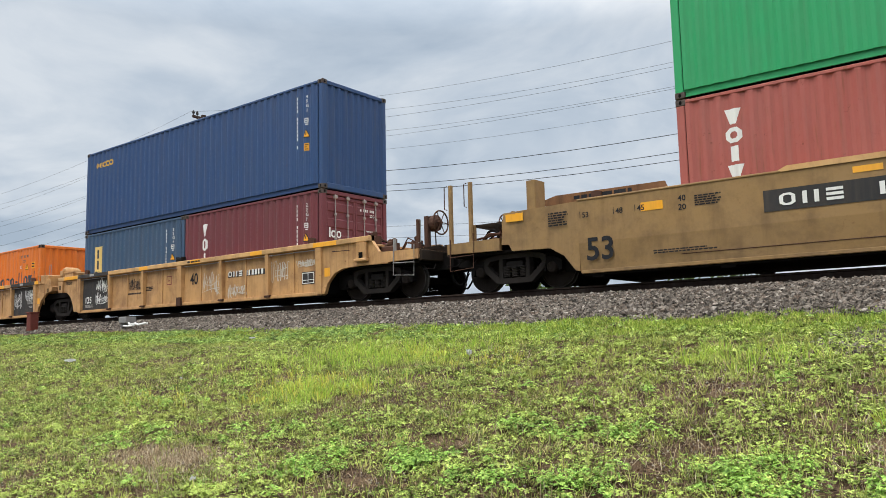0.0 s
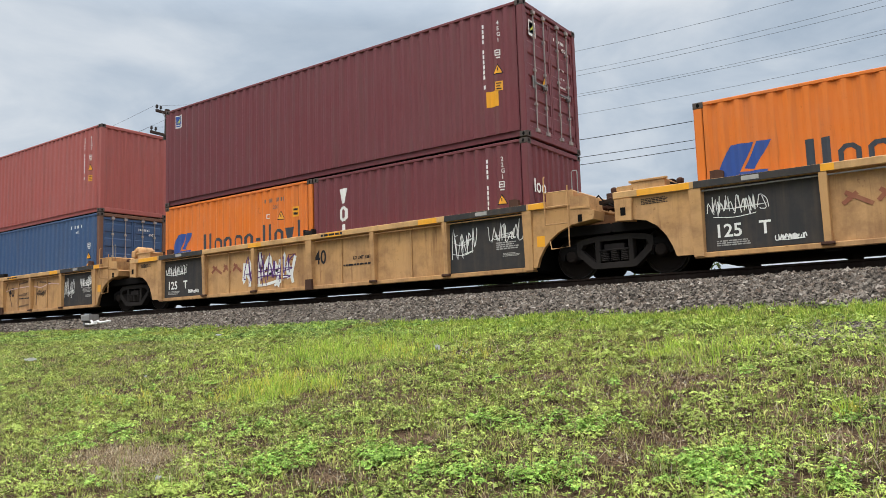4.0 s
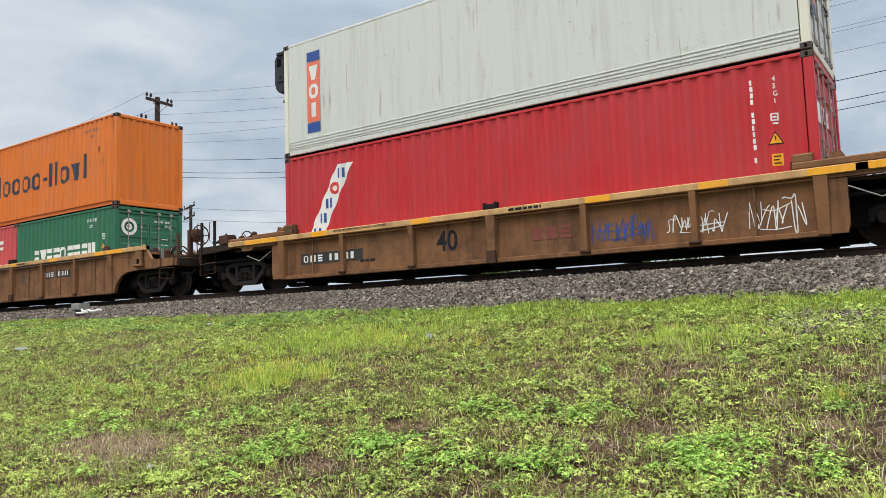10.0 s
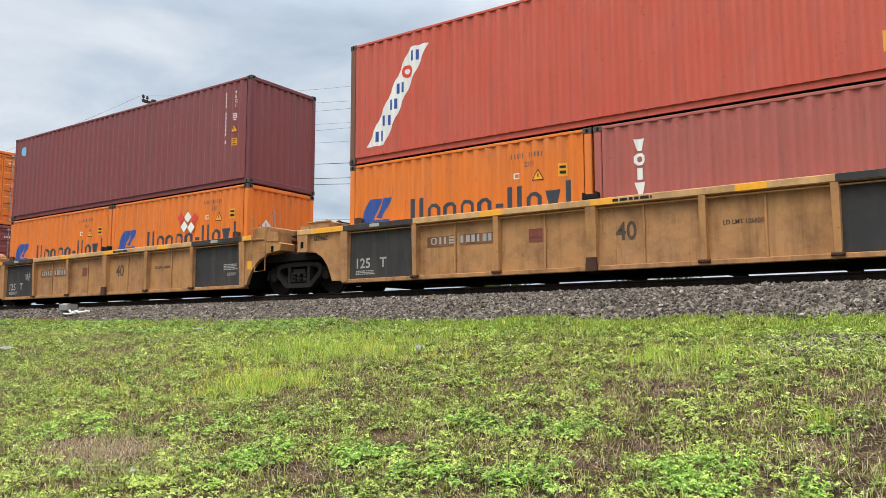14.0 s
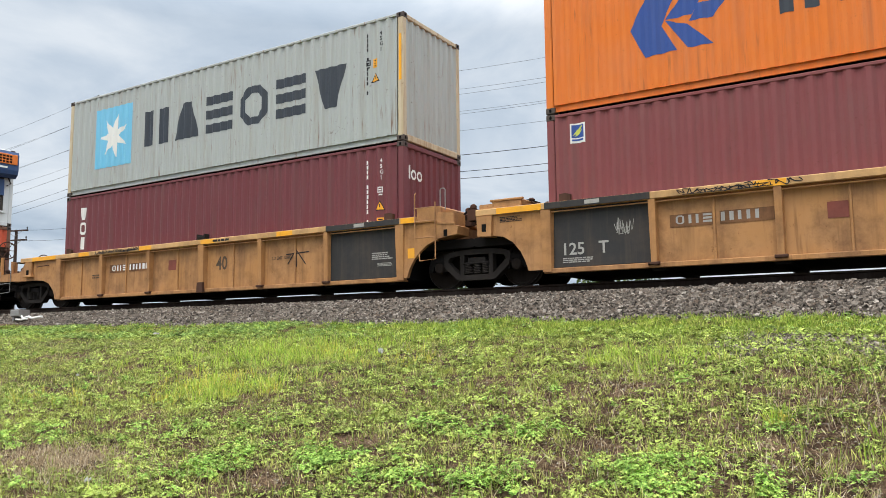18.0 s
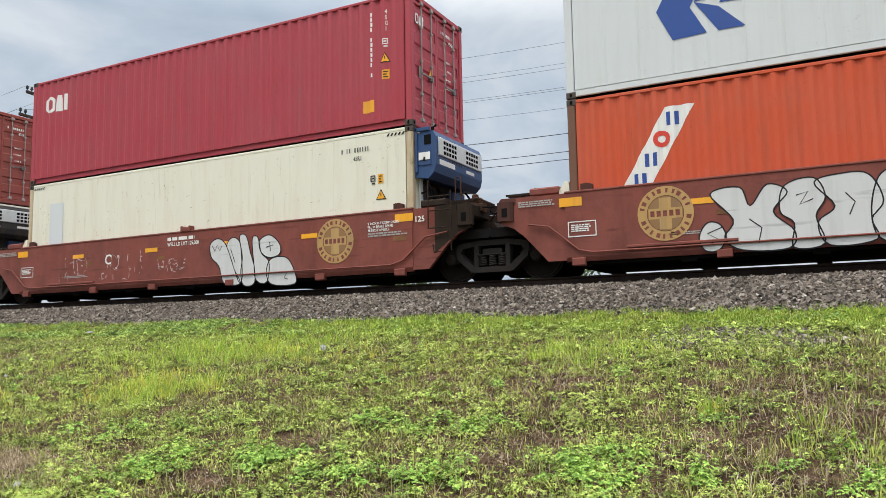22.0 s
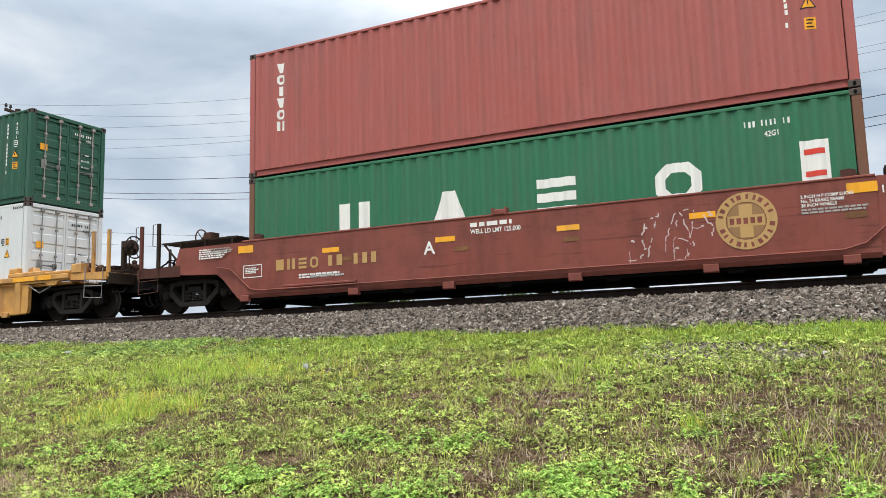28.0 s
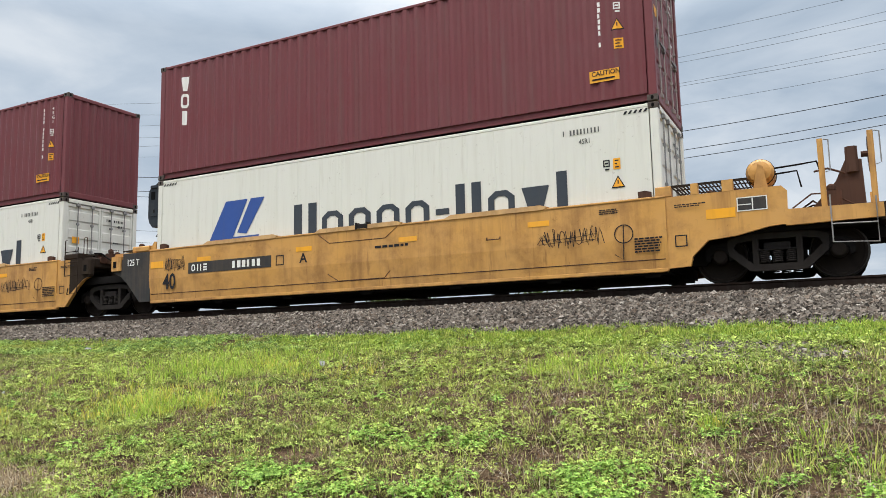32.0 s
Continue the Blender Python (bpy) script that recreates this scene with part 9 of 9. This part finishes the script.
        silver = paint("silver_spray_paint", (0.58, 0.585, 0.58), 0.5, 0.0, 0.25, grime=(0.30, 0.29, 0.29), scrape=0.4)
        if i in (0, 1):
            # connected bubble letters, each a rounded outline
            if i == 0:
                fx = lambda a, b: (-3.85 + (a - 545) * 0.01215, 0.26 + (492 - (a - 545) * 0.043 - b) * 0.0098)
                shapes = [[(545, 468), (556, 444), (572, 446), (580, 468), (570, 490), (552, 490)], [(562, 395), (600, 386), (612, 418), (634, 384), (658, 398), (640, 430), (664, 462), (656, 490), (600, 491), (578, 470), (590, 440)],
                          [(655, 388), (690, 378), (702, 410), (690, 440), (698, 484), (662, 489), (664, 450), (648, 430)], [(690, 386), (722, 374), (752, 378), (766, 420), (752, 448), (756, 480), (704, 487), (692, 450), (712, 425)],
                          [(762, 384), (782, 372), (794, 400), (800, 430), (806, 400), (800, 372), (832, 360), (848, 380), (846, 420), (870, 440), (864, 476), (820, 481), (764, 482), (752, 440)]]
                lines = [[(575, 452), (556, 462), (570, 472), (556, 482)], [(610, 440), (625, 455), (620, 480)], [(668, 405), (682, 400), (672, 420), (688, 412)], [(725, 405), (735, 420), (728, 440)], [(820, 400), (826, 440), (816, 470)]]
            else:
                fx = lambda a, b: (0.77 + (a - 865) * 0.01056, 1.38 - (b - 348 + (a - 865) * 0.115) * 0.0104)
                shapes = [[(866, 374), (885, 360), (906, 366), (922, 392), (936, 425), (952, 454), (908, 457), (892, 420), (870, 402)], [(914, 372), (930, 355), (950, 364), (956, 400), (958, 440), (950, 452), (936, 425), (922, 392)],
                          [(950, 352), (968, 350), (980, 385), (992, 420), (990, 452), (962, 457), (954, 430), (958, 396)], [(985, 356), (1000, 352), (1010, 385), (1030, 402), (1028, 440), (1012, 450), (994, 440), (990, 410)],
                          [(1004, 360), (1030, 345), (1056, 360), (1060, 382), (1036, 393), (1012, 386)], [(1030, 402), (1050, 391), (1078, 392), (1096, 416), (1098, 444), (1040, 450), (1024, 430)]]
                lines = [[(872, 376), (880, 388), (886, 374), (894, 386), (900, 374)], [(1022, 372), (1042, 366)], [(1032, 360), (1034, 380)], [(1068, 420), (1078, 422), (1070, 434), (1080, 436)], [(925, 380), (938, 410)]]
            blobs = [[fx(*p) for p in bubble(sh)] for sh in shapes]
            decal("graffiti", blobs, silver, t, d, lift=0.009, label="silver bubble graffiti")
            decal("graffiti_outline", [p for b2 in blobs for p in stroke(b2 + [b2[0]], 0.022)] + [p for ln in lines for p in stroke([fx(*p2) for p2 in ln], 0.018)], BLACKM, t, d, lift=0.012)
        pale = paint("pale_spray_paint", (0.56, 0.44, 0.42), 0.6, 0, 0.3)
        if i == 1:
            decal("graffiti", faded_outlines(-4.7, 0.5, 1.3, 0.75, 261, 3, 0.014) + faded_outlines(-3.0, 0.45, 1.6, 0.75, 262, 4, 0.014) + faded_outlines(-0.9, 0.55, 0.9, 0.3, 263, 4, 0.012), pale, t, d, lift=0.008, label="thin pale sprayed outlines")
        if i == 2:
            decal("graffiti", faded_outlines(2.9, 0.45, 1.0, 0.85, 264, 3, 0.018) + faded_outlines(5.0, 0.4, 0.9, 0.95, 265, 2, 0.018) + scribble(-2.2, 0.7, 1.0, 0.3, 266, 0.011), pale, t, d, lift=0.008, label="thin pale sprayed outlines")
        if i in (2, 3, 4):
            decal("graffiti", faded_outlines(1.55 if i != 4 else 2.3, 0.42, 2.1 if i != 4 else 1.5, 0.85, 250 + i, 4, 0.018) + (faded_outlines(-5.6, 0.5, 1.2, 0.7, 256, 3, 0.016) if i == 2 else []), pale, t, d, lift=0.008, label="thin pale sprayed outlines")
    hapag40(bs[0], HC, 51, "bulk", "white", True)
    b, bl, dt = band_logo(-5.58, 0.36, 2.15, 1.24, 0.5)
    container("verm", bs[0], F0, C["vermilion"], end="bulk", seed=52, marks=[("logo_band", b, WHITE), ("logo_print", bl, BLUEM, 0.008), ("logo_ring", dt, REDM, 0.008)] + id_marks(12.192, 2.896, 53, down=False, small=False), posts=RUSTPOST, label="vermilion forty-foot container with a slanting white logo band")
    t = container("caicrim", bs[1], HC, C["crimson"], end="doors", seed=55, marks=[("brand_lettering", block_word(-5.55, 1.95, 0.45, "OTI", 0.7, 0.05, fit=0.87), WHITE), ("caution_label", rect(4.9, 0.4, 0.28, 0.26), YELLOWM)] + id_marks(12.192, 2.896, 56), label="crimson forty-foot container with white lettering")
    end_marks(t, 12.192, 2.896, block_word(-1.0, 2.25, 0.22, "OTI", 0.65, 0.05), WHITE)
    container("cream", bs[1], F0, C["cream"], end="bulk", reefer=True, seed=57, marks=[("repair_patch", rect(-5.2, 1.1, 0.55, 1.2), C["white"])] + id_marks(12.192, 2.896, 58, True, "45R1", False) + stripes(12.192, 2.896, BLACKM), posts=CREAMPOST, label="cream refrigerated container with dirt-stained seams")
    florens(bs[2], HC, 59, "doors", "brownred")
    container("pale", bs[2], F0, C["pale"], end="bulk", reefer=True, seed=60, marks=[("repair_patch", rect(-0.4, 2.3, 1.15, 0.4), C["white"]), ("brand_lettering", block_word(-4.31, 0.95, 0.85, "oooI", 1.0, 0.05, fit=2.75), CORALM)] + id_marks(12.192, 2.896, 61, True, "45R1", False) + stripes(12.192, 2.896, BLACKM), posts=C["cream"], label="pale green refrigerated container with coral lettering")
    t = container("sea45", bs[3], HC, C["brightblue"], 13.716, 2.896, "doors", seed=62, marks=[("brand_panel", rect(-5.55, 0.5, 0.42, 2.15), WHITE), ("brand_lettering", block_column(-5.46, 2.55, 0.2, 0.18, 8, 0.25, "OITHOIHO"), INKM, 0.007), ("size_number", letters("45", 5.85, 1.85, 0.42, 0.9), WHITE), ("caution_label", rect(5.0, 0.7, 0.34, 0.34), YELLOWM)] + id_marks(12.192, 2.896, 63, down=False, small=False), label="bright blue forty-five-foot container overhanging the box below it")
    florens(bs[3], F0, 64, "doors", "dustyred", False)
    triton40(bs[4], ST, 65, "doors")
    container("uasc", bs[4], F0, C["green"], 12.192, 2.591, "doors", seed=66, marks=[("brand_lettering", block_word(-3.67, 1.05, 0.7, "H", 1.05, 0.1) + block_word(-1.5, 1.05, 0.7, "T", 1.1, 0.1) + block_word(0.7, 1.05, 0.7, "E", 1.05, 0.1) + block_word(2.85, 1.05, 0.7, "O", 1.1, 0.1), WHITE), ("script_panel", rect(5.15, 0.75, 0.42, 1.1), WHITE), ("script_print", [p for k in range(3) for p in rect(5.21, 0.9 + 0.36 * k, 0.3, 0.09)], REDM, 0.008)] + id_marks(12.192, 2.591, 67, down=False, small=False, code="42G1"), posts=RUSTPOST, label="green forty-foot container with white block lettering")

    # -- single gold car
    x = -285.58
    rr = random.Random(5)
    t = well_car(x, "low", "coupler", "coupler", "gold ribbed single well car with scalloped lower edge", 301, GOLD_NEW, top=1.15,
                 numbers=[("number_plate", rect(-4.28, 0.42, 2.5, 0.25), SLATE), ("size_number", letters("40", -1.1, 0.44, 0.36, 0.85), BLACKM), ("load_limit", text_block(-0.3, 0.5, 1.0, 3, 0.05, rr) + text_block(4.0, 0.6, 0.6, 3, 0.04, rr), BLACKM),
                          ("data_box", rect(3.0, 0.5, 0.5, 0.3), SLATE), ("inspection_plate", outline(-1.65, 0.5, 0.22, 0.22, 0.02), BROWN), ("brand_lettering", block_word(1.1, 0.5, 0.26, "BBE", 0.9, 0.3), BROWN)], strips=[-5.2, -1.8, 2.4, 6.9])
    decal("weight_lettering", letters("75 000 LBS. MAX. GROSS WT.", -0.9, 1.085, 0.042, 0.95) + letters("FOR 20 FT. CONTAINERS", 0.7, 1.085, 0.042, 0.95), BLACKM, t, lambda u: -1.412, lift=0.004)
    decal("reporting_marks", block_word(-4.15, 0.47, 0.16, "OIIE", 0.7, 0.4) + bar_row(-2.95, 0.47, 0.16, 6, rr, 0.6, 0.3), WHITE, t, lambda u: -1.276, lift=0.006)
    for k in range(10):
        a = -5.6 + k * 1.24
        part("edge_bracket", shared("edgeb", lambda: Geo().prism([(-0.16, 0.24), (0.16, 0.24), (0.11, 0.12), (-0.11, 0.12)], -1.37, -1.28).mesh("edge_bracket", GOLD_NEW)), None, t, m=pose(a, 0, 0))
    container("uasctop", x, HC, C["darkgreen"], 12.192, 2.591, "doors", seed=70, marks=[("brand_lettering", block_word(-3.67, 1.06, 0.7, "H", 1.0, 0.1) + block_word(-1.47, 1.06, 0.7, "T", 1.1, 0.1) + block_word(0.74, 1.06, 0.7, "E", 1.0, 0.1) + block_word(2.9, 1.06, 0.7, "O", 1.05, 0.1), WHITE), ("web_lettering", block_word(-0.65, 0.68, 0.16, "vvvIooooIoo", 0.6, 0.15, fit=1.3), WHITE), ("script_panel", rect(4.15, 0.7, 0.42, 1.25), WHITE), ("script_print", [p for k in range(4) for p in rect(4.21, 0.82 + 0.3 * k, 0.3, 0.09)], REDM, 0.008)] + id_marks(12.192, 2.591, 71, code="42G1"), label="dark green forty-foot container with white block lettering")
    t = container("trireef", x, F0, C["white"], end="doors", reefer=True, seed=72, marks=[("brand_lettering", block_column(-5.2, 2.55, 0.26, 0.26, 6, 0.2, "TOITOH"), paint("faded_pink_lettering", (0.60, 0.42, 0.42), 0.6, 0, 0.2)), ("vent_stain", ellipse(-5.75, 2.25, 0.1, 0.14), BLACKM)] + id_marks(12.192, 2.896, 73, True, "45R1", False) + stripes(12.192, 2.896, BLACKM), posts=C["white"], label="white refrigerated container with faded pink lettering")

    # -- last car in view
    gs = [-305.34, -321.06]
    for i, x in enumerate(gs):
        rr = random.Random(320 + i)
        num = [("size_number", letters("40", -5.68, 0.52, 0.36, 0.8), BLACKM), ("number_plate", rect(-4.86, 0.84, 2.48, 0.26), SLATE), ("unit_letter", letters("A" if i == 0 else "B", -1.6, 0.88, 0.2), BLACKM),
               ("load_limit", text_block(0.32, 1.04, 0.9, 1, 0.05, rr) + text_block(5.6, 0.78, 0.5, 6, 0.028, rr) + text_block(5.0, 1.34, 0.36, 3, 0.02, rr) + text_block(6.3, 1.3, 0.55, 2, 0.02, rr), BLACKM), ("inspection_plate", outline(-2.25, 0.86, 0.22, 0.22, 0.02), BLACKM),
               ("warning_plate", outline(6.28, 0.6, 0.2, 0.2, 0.02), BLACKM)]
        t = well_car(x, "smooth", "coupler" if i == 0 else "joint", "joint", "bright gold smooth-sided well car with dark number panel", 330 + i, GOLD_NEW, half=6.15, numbers=num, top=1.47,
                     strips=[(-6.1, 1.08), (-4.58, 1.11), (-1.7, 1.12), (0.88, 1.12), (3.65, 1.17)], reach=(1.71, 1.71))
        decal("reporting_marks", block_word(-4.75, 0.89, 0.16, "OIIE", 0.7, 0.4) + bar_row(-3.5, 0.89, 0.16, 6, rr, 0.6, 0.3), WHITE, t, lambda u: -1.378, lift=0.006)
        pd = lambda u: -1.345
        decal("reflector_strip", rect(6.8, 1.03, 0.46, 0.16), YELLOWM, t, pd, lift=0.005, label="yellow reflective strips")
        if i == 0:
            decal("data_box", rect(7.29, 1.11, 0.46, 0.23), SLATE, t, pd, lift=0.005)
            decal("data_lines", outline(7.29, 1.11, 0.46, 0.23, 0.016) + rect(7.52, 1.12, 0.016, 0.2) + rect(7.3, 1.21, 0.21, 0.014), WHITE, t, pd, lift=0.008)
        decal("graffiti", scribble(-5.6, 0.92, 0.62, 0.38, 340 + i, 0.013) + scribble(3.85, 0.74, 1.2, 0.34, 345 + i, 0.012) + annulus(5.42, 0.9, 0.15, 0.168) + stroke([(5.42, 1.05), (5.4, 0.45), (5.25, 0.55)], 0.016), BLACKM, t, lambda u: -1.372, lift=0.008, label="thin black sprayed writing")
        decal("load_lettering", letters("125 T", -6.95, 1.16, 0.15, 0.85), WHITE, t, lambda u: -1.35, lift=0.012)
        t2 = tex(x, HC, 80 + i, "doors" if i == 0 else "bulk")
        decal("caution_label", rect(4.9, 0.5, 0.55, 0.22), YELLOWM, t2, lambda u: -1.219 + 0.008, lift=0.006)
        decal("caution_lettering", letters("CAUTION", 4.94, 0.62, 0.085, 0.95) + rect(4.95, 0.54, 0.42, 0.03), BLACKM, t2, lambda u: -1.219 + 0.008, lift=0.012)
        m = [("logo", slant_logo(-4.5, 1.0, 1.15), BLUEM), ("brand_lettering", block_word(-1.88, 1.04, 0.82, "Hoooo-IIovI", 0.6, 0.14, fit=6.27), INKM)] + id_marks(12.192, 2.896, 82, True, "45R1", False) + stripes(12.192, 2.896, BLACKM)
        if i == 0:
            end_marks(t2, 12.192, 2.896, block_word(-0.95, 2.25, 0.26, "Ioo", 0.75, 0.1), WHITE)
            end_marks(t2, 12.192, 2.896, rect(-0.98, 1.72, 0.3, 0.14), YELLOWM, "caution_label")
        container("hlreef", x, F0, C["warmwhite"], end="doors", reefer=True, seed=83 + i, marks=m, label="white refrigerated container with a blue slanted logo and dark lettering")


build_train()


# ---- clip-on refrigeration generators ----
DARKGEN = paint("blue_black_generator_paint", (0.014, 0.019, 0.027), 0.5, 0.2, 0.4)


def generator(x, z, body, face, label, s=1):
    """A generator set hung on a container's end; its face is towards s along the train."""
    t = ride(thing("clip_on_generator", label, "generator"), x, z)
    deep = 0.72 if s > 0 else 0.65
    f = lambda a, b: tuple(sorted((s * a * deep, s * b * deep)))
    P = lambda pts: [(s * a * deep, b) for a, b in pts]
    part("housing", Geo().prism(P([(0.0, -0.2), (0.42, -0.24), (0.60, -0.12), (0.66, 0.04), (0.66, 0.62), (0.58, 0.74), (0.18, 0.78), (0.16, 0.70), (0.0, 0.70)]), -1.12, 1.12), body, t)
    part("side_frame", Geo().box(*f(0.02, 0.10), -1.16, -1.11, -0.1, 0.82, 0.01).box(*f(0.02, 0.5), -1.16, -1.11, 0.74, 0.82, 0.01), body, t)
    part("side_opening", Geo().box(*f(0.30, 0.52), -1.128, -1.118, 0.46, 0.66, 0.02), HOLE, t)
    part("side_hatch", Geo().box(*f(0.12, 0.52), -1.14, -1.118, 0.04, 0.38, 0.02), body, t)
    part("hatch_latch", Geo().box(*f(0.28, 0.36), -1.15, -1.138, 0.12, 0.2, 0.01), STEEL, t)
    part("exhaust_pipe", Geo().tube([(s * 0.3, -0.9, 0.7), (s * 0.3, -0.9, 0.86), (s * 0.38, -0.9, 0.9)], 0.035, 8), SOOT_SHADE, t)
    panel = part("front_panel", Geo().box(*f(0.655, 0.70), -1.0, 1.05, 0.24, 0.62, 0.02), face, t)
    for y0 in (-0.82, 0.25):
        for i in range(5):
            for k in range(3):
                part("grille_slot", shared("slot%d" % s, lambda: Geo().box(*f(0.695, 0.706), -0.045, 0.045, -0.035, 0.035, 0.01).mesh("grille_slot", HOLE)), None, panel, m=pose(0, y0 + 0.05 + i * 0.125, 0.32 + k * 0.105))
    if face is not body:
        part("number_plate", Geo().box(*f(0.655, 0.668), -0.95, -0.25, 0.06, 0.17, 0.005), WHITE, t)
        part("number_plate", Geo().box(*f(0.655, 0.668), 0.3, 0.7, 0.08, 0.15, 0.005), WHITE, t)
        part("brand_plate", Geo().box(*f(0.14, 0.5), -1.15, -1.142, 0.14, 0.3, 0.004), WHITE, t)
        rr = random.Random(int(abs(x)))
        decal("number_print", bar_row(-0.92, 0.075, 0.08, 8, rr, 0.6, 0.4), BLACKM, t, lambda u: s * 0.67, axis="x", lift=0.002)
    part("hanger_strut", Geo().tube([(s * 0.05, -0.95, -0.1), (s * 0.3, -0.95, -0.45), (s * 0.05, -0.95, -0.5)], 0.025, 6), SOOT_SHADE, t)
    part("hanger_strut", Geo().tube([(s * 0.05, 0.95, -0.1), (s * 0.3, 0.95, -0.45), (s * 0.05, 0.95, -0.5)], 0.025, 6), SOOT_SHADE, t)
    return t


def reefer_unit(x, z, label):
    """The refrigeration machinery in the end of a box: a recess with fan, coil and compressor."""
    t = ride(thing("refrigeration_unit", label, "refrigeration unit"), x, z)
    part("recess", Geo().box(0.0, 0.03, -0.85, 0.85, 0.45, 1.75), SLATE, t)
    g = Geo()
    g.ring((0.06, -0.35, 1.35), 0.30, 0.03, "x", 20).lathe([(0.08, 0.0), (0.08, 0.08)], (0.04, -0.35, 1.35), "x", 10)
    for k in range(4):
        a = math.pi / 2 * k + 0.4
        g.face([(0.08, -0.35, 1.35), (0.06, -0.35 + 0.28 * math.cos(a), 1.35 + 0.28 * math.sin(a)), (0.1, -0.35 + 0.28 * math.cos(a + 0.6), 1.35 + 0.28 * math.sin(a + 0.6))])
    part("condenser_fan", g, STEEL, t)
    part("compressor", Geo().lathe([(0.1, -0.3), (0.16, -0.25), (0.16, 0.2), (0.1, 0.28)], (0.14, 0.15, 0.75), "y", 14), C["navy"], t, smooth=True)
    part("control_box", Geo().box(0.02, 0.2, 0.25, 0.8, 1.0, 1.6, 0.03), C["navy"], t)
    g = Geo()
    for i in range(6):
        g.tube([(0.1, 0.0, 0.6 + 0.15 * i), (0.16, 0.3, 0.65 + 0.14 * i), (0.12, 0.7, 0.6 + 0.1 * i)], 0.018, 5)
    part("pipework", g, GALV, t)
    part("frame", Geo().box(0.0, 0.05, -0.95, 0.95, 1.75, 1.83, 0.01).box(0.0, 0.05, -0.95, 0.95, 0.37, 0.45, 0.01).box(0.0, 0.05, -0.95, -0.85, 0.45, 1.75, 0.01).box(0.0, 0.05, 0.85, 0.95, 0.45, 1.75, 0.01), C["white"], t)
    return t


ZH, ZF = 0.33 + 2.908, 0.33
generator(-203.76 + 6.096, ZH + 2.02, C["navy"], C["orange"], "blue and orange generator hung on a white refrigerated container")
reefer_unit(-203.76 + 6.08, ZH + 0.12, "dark refrigeration machinery in the end of a white container")
generator(-219.23 + 6.096, ZF + 2.02, C["navy"], C["white"], "navy and white generator hung on a cream refrigerated container")
reefer_unit(-219.23 + 6.08, ZF + 0.12, "dark refrigeration machinery in the end of a cream container")
generator(-234.69 + 6.096, ZF + 2.02, SLATE, C["white"], "black and white generator hung on a pale green container")
reefer_unit(-234.69 + 6.08, ZF + 0.12, "dark refrigeration machinery in the end of a pale green container")
generator(-102.33 - 6.096, ZH + 2.02, DARKGEN, DARKGEN, "dark generator hung on a pale grey refrigerated container", -1)
generator(-285.58 - 6.096, ZF + 2.02, DARKGEN, DARKGEN, "dark generator hung on a white refrigerated container", -1)
generator(-305.34 - 6.096, ZF + 2.02, DARKGEN, DARKGEN, "dark generator hung on a white refrigerated container", -1)



# ---- what moves ----
def motions():
    times = [i for i in range(33)]
    for ob, x, z, y in RIDERS:
        walk(ob, [(t, pose(x + travel(t), TRACK_Y + y, RAIL_Z + z)) for t in times])
    steps = [i / 15 for i in range(480)] + [32.0]
    turns = [math.degrees(travel(t) / WHEEL_R) for t in steps]
    for w, x in WHEELSETS:
        walk(w, [(t, pose(x, 0, WHEEL_R, 0, a, 0)) for t, a in zip(steps, turns)])


motions()
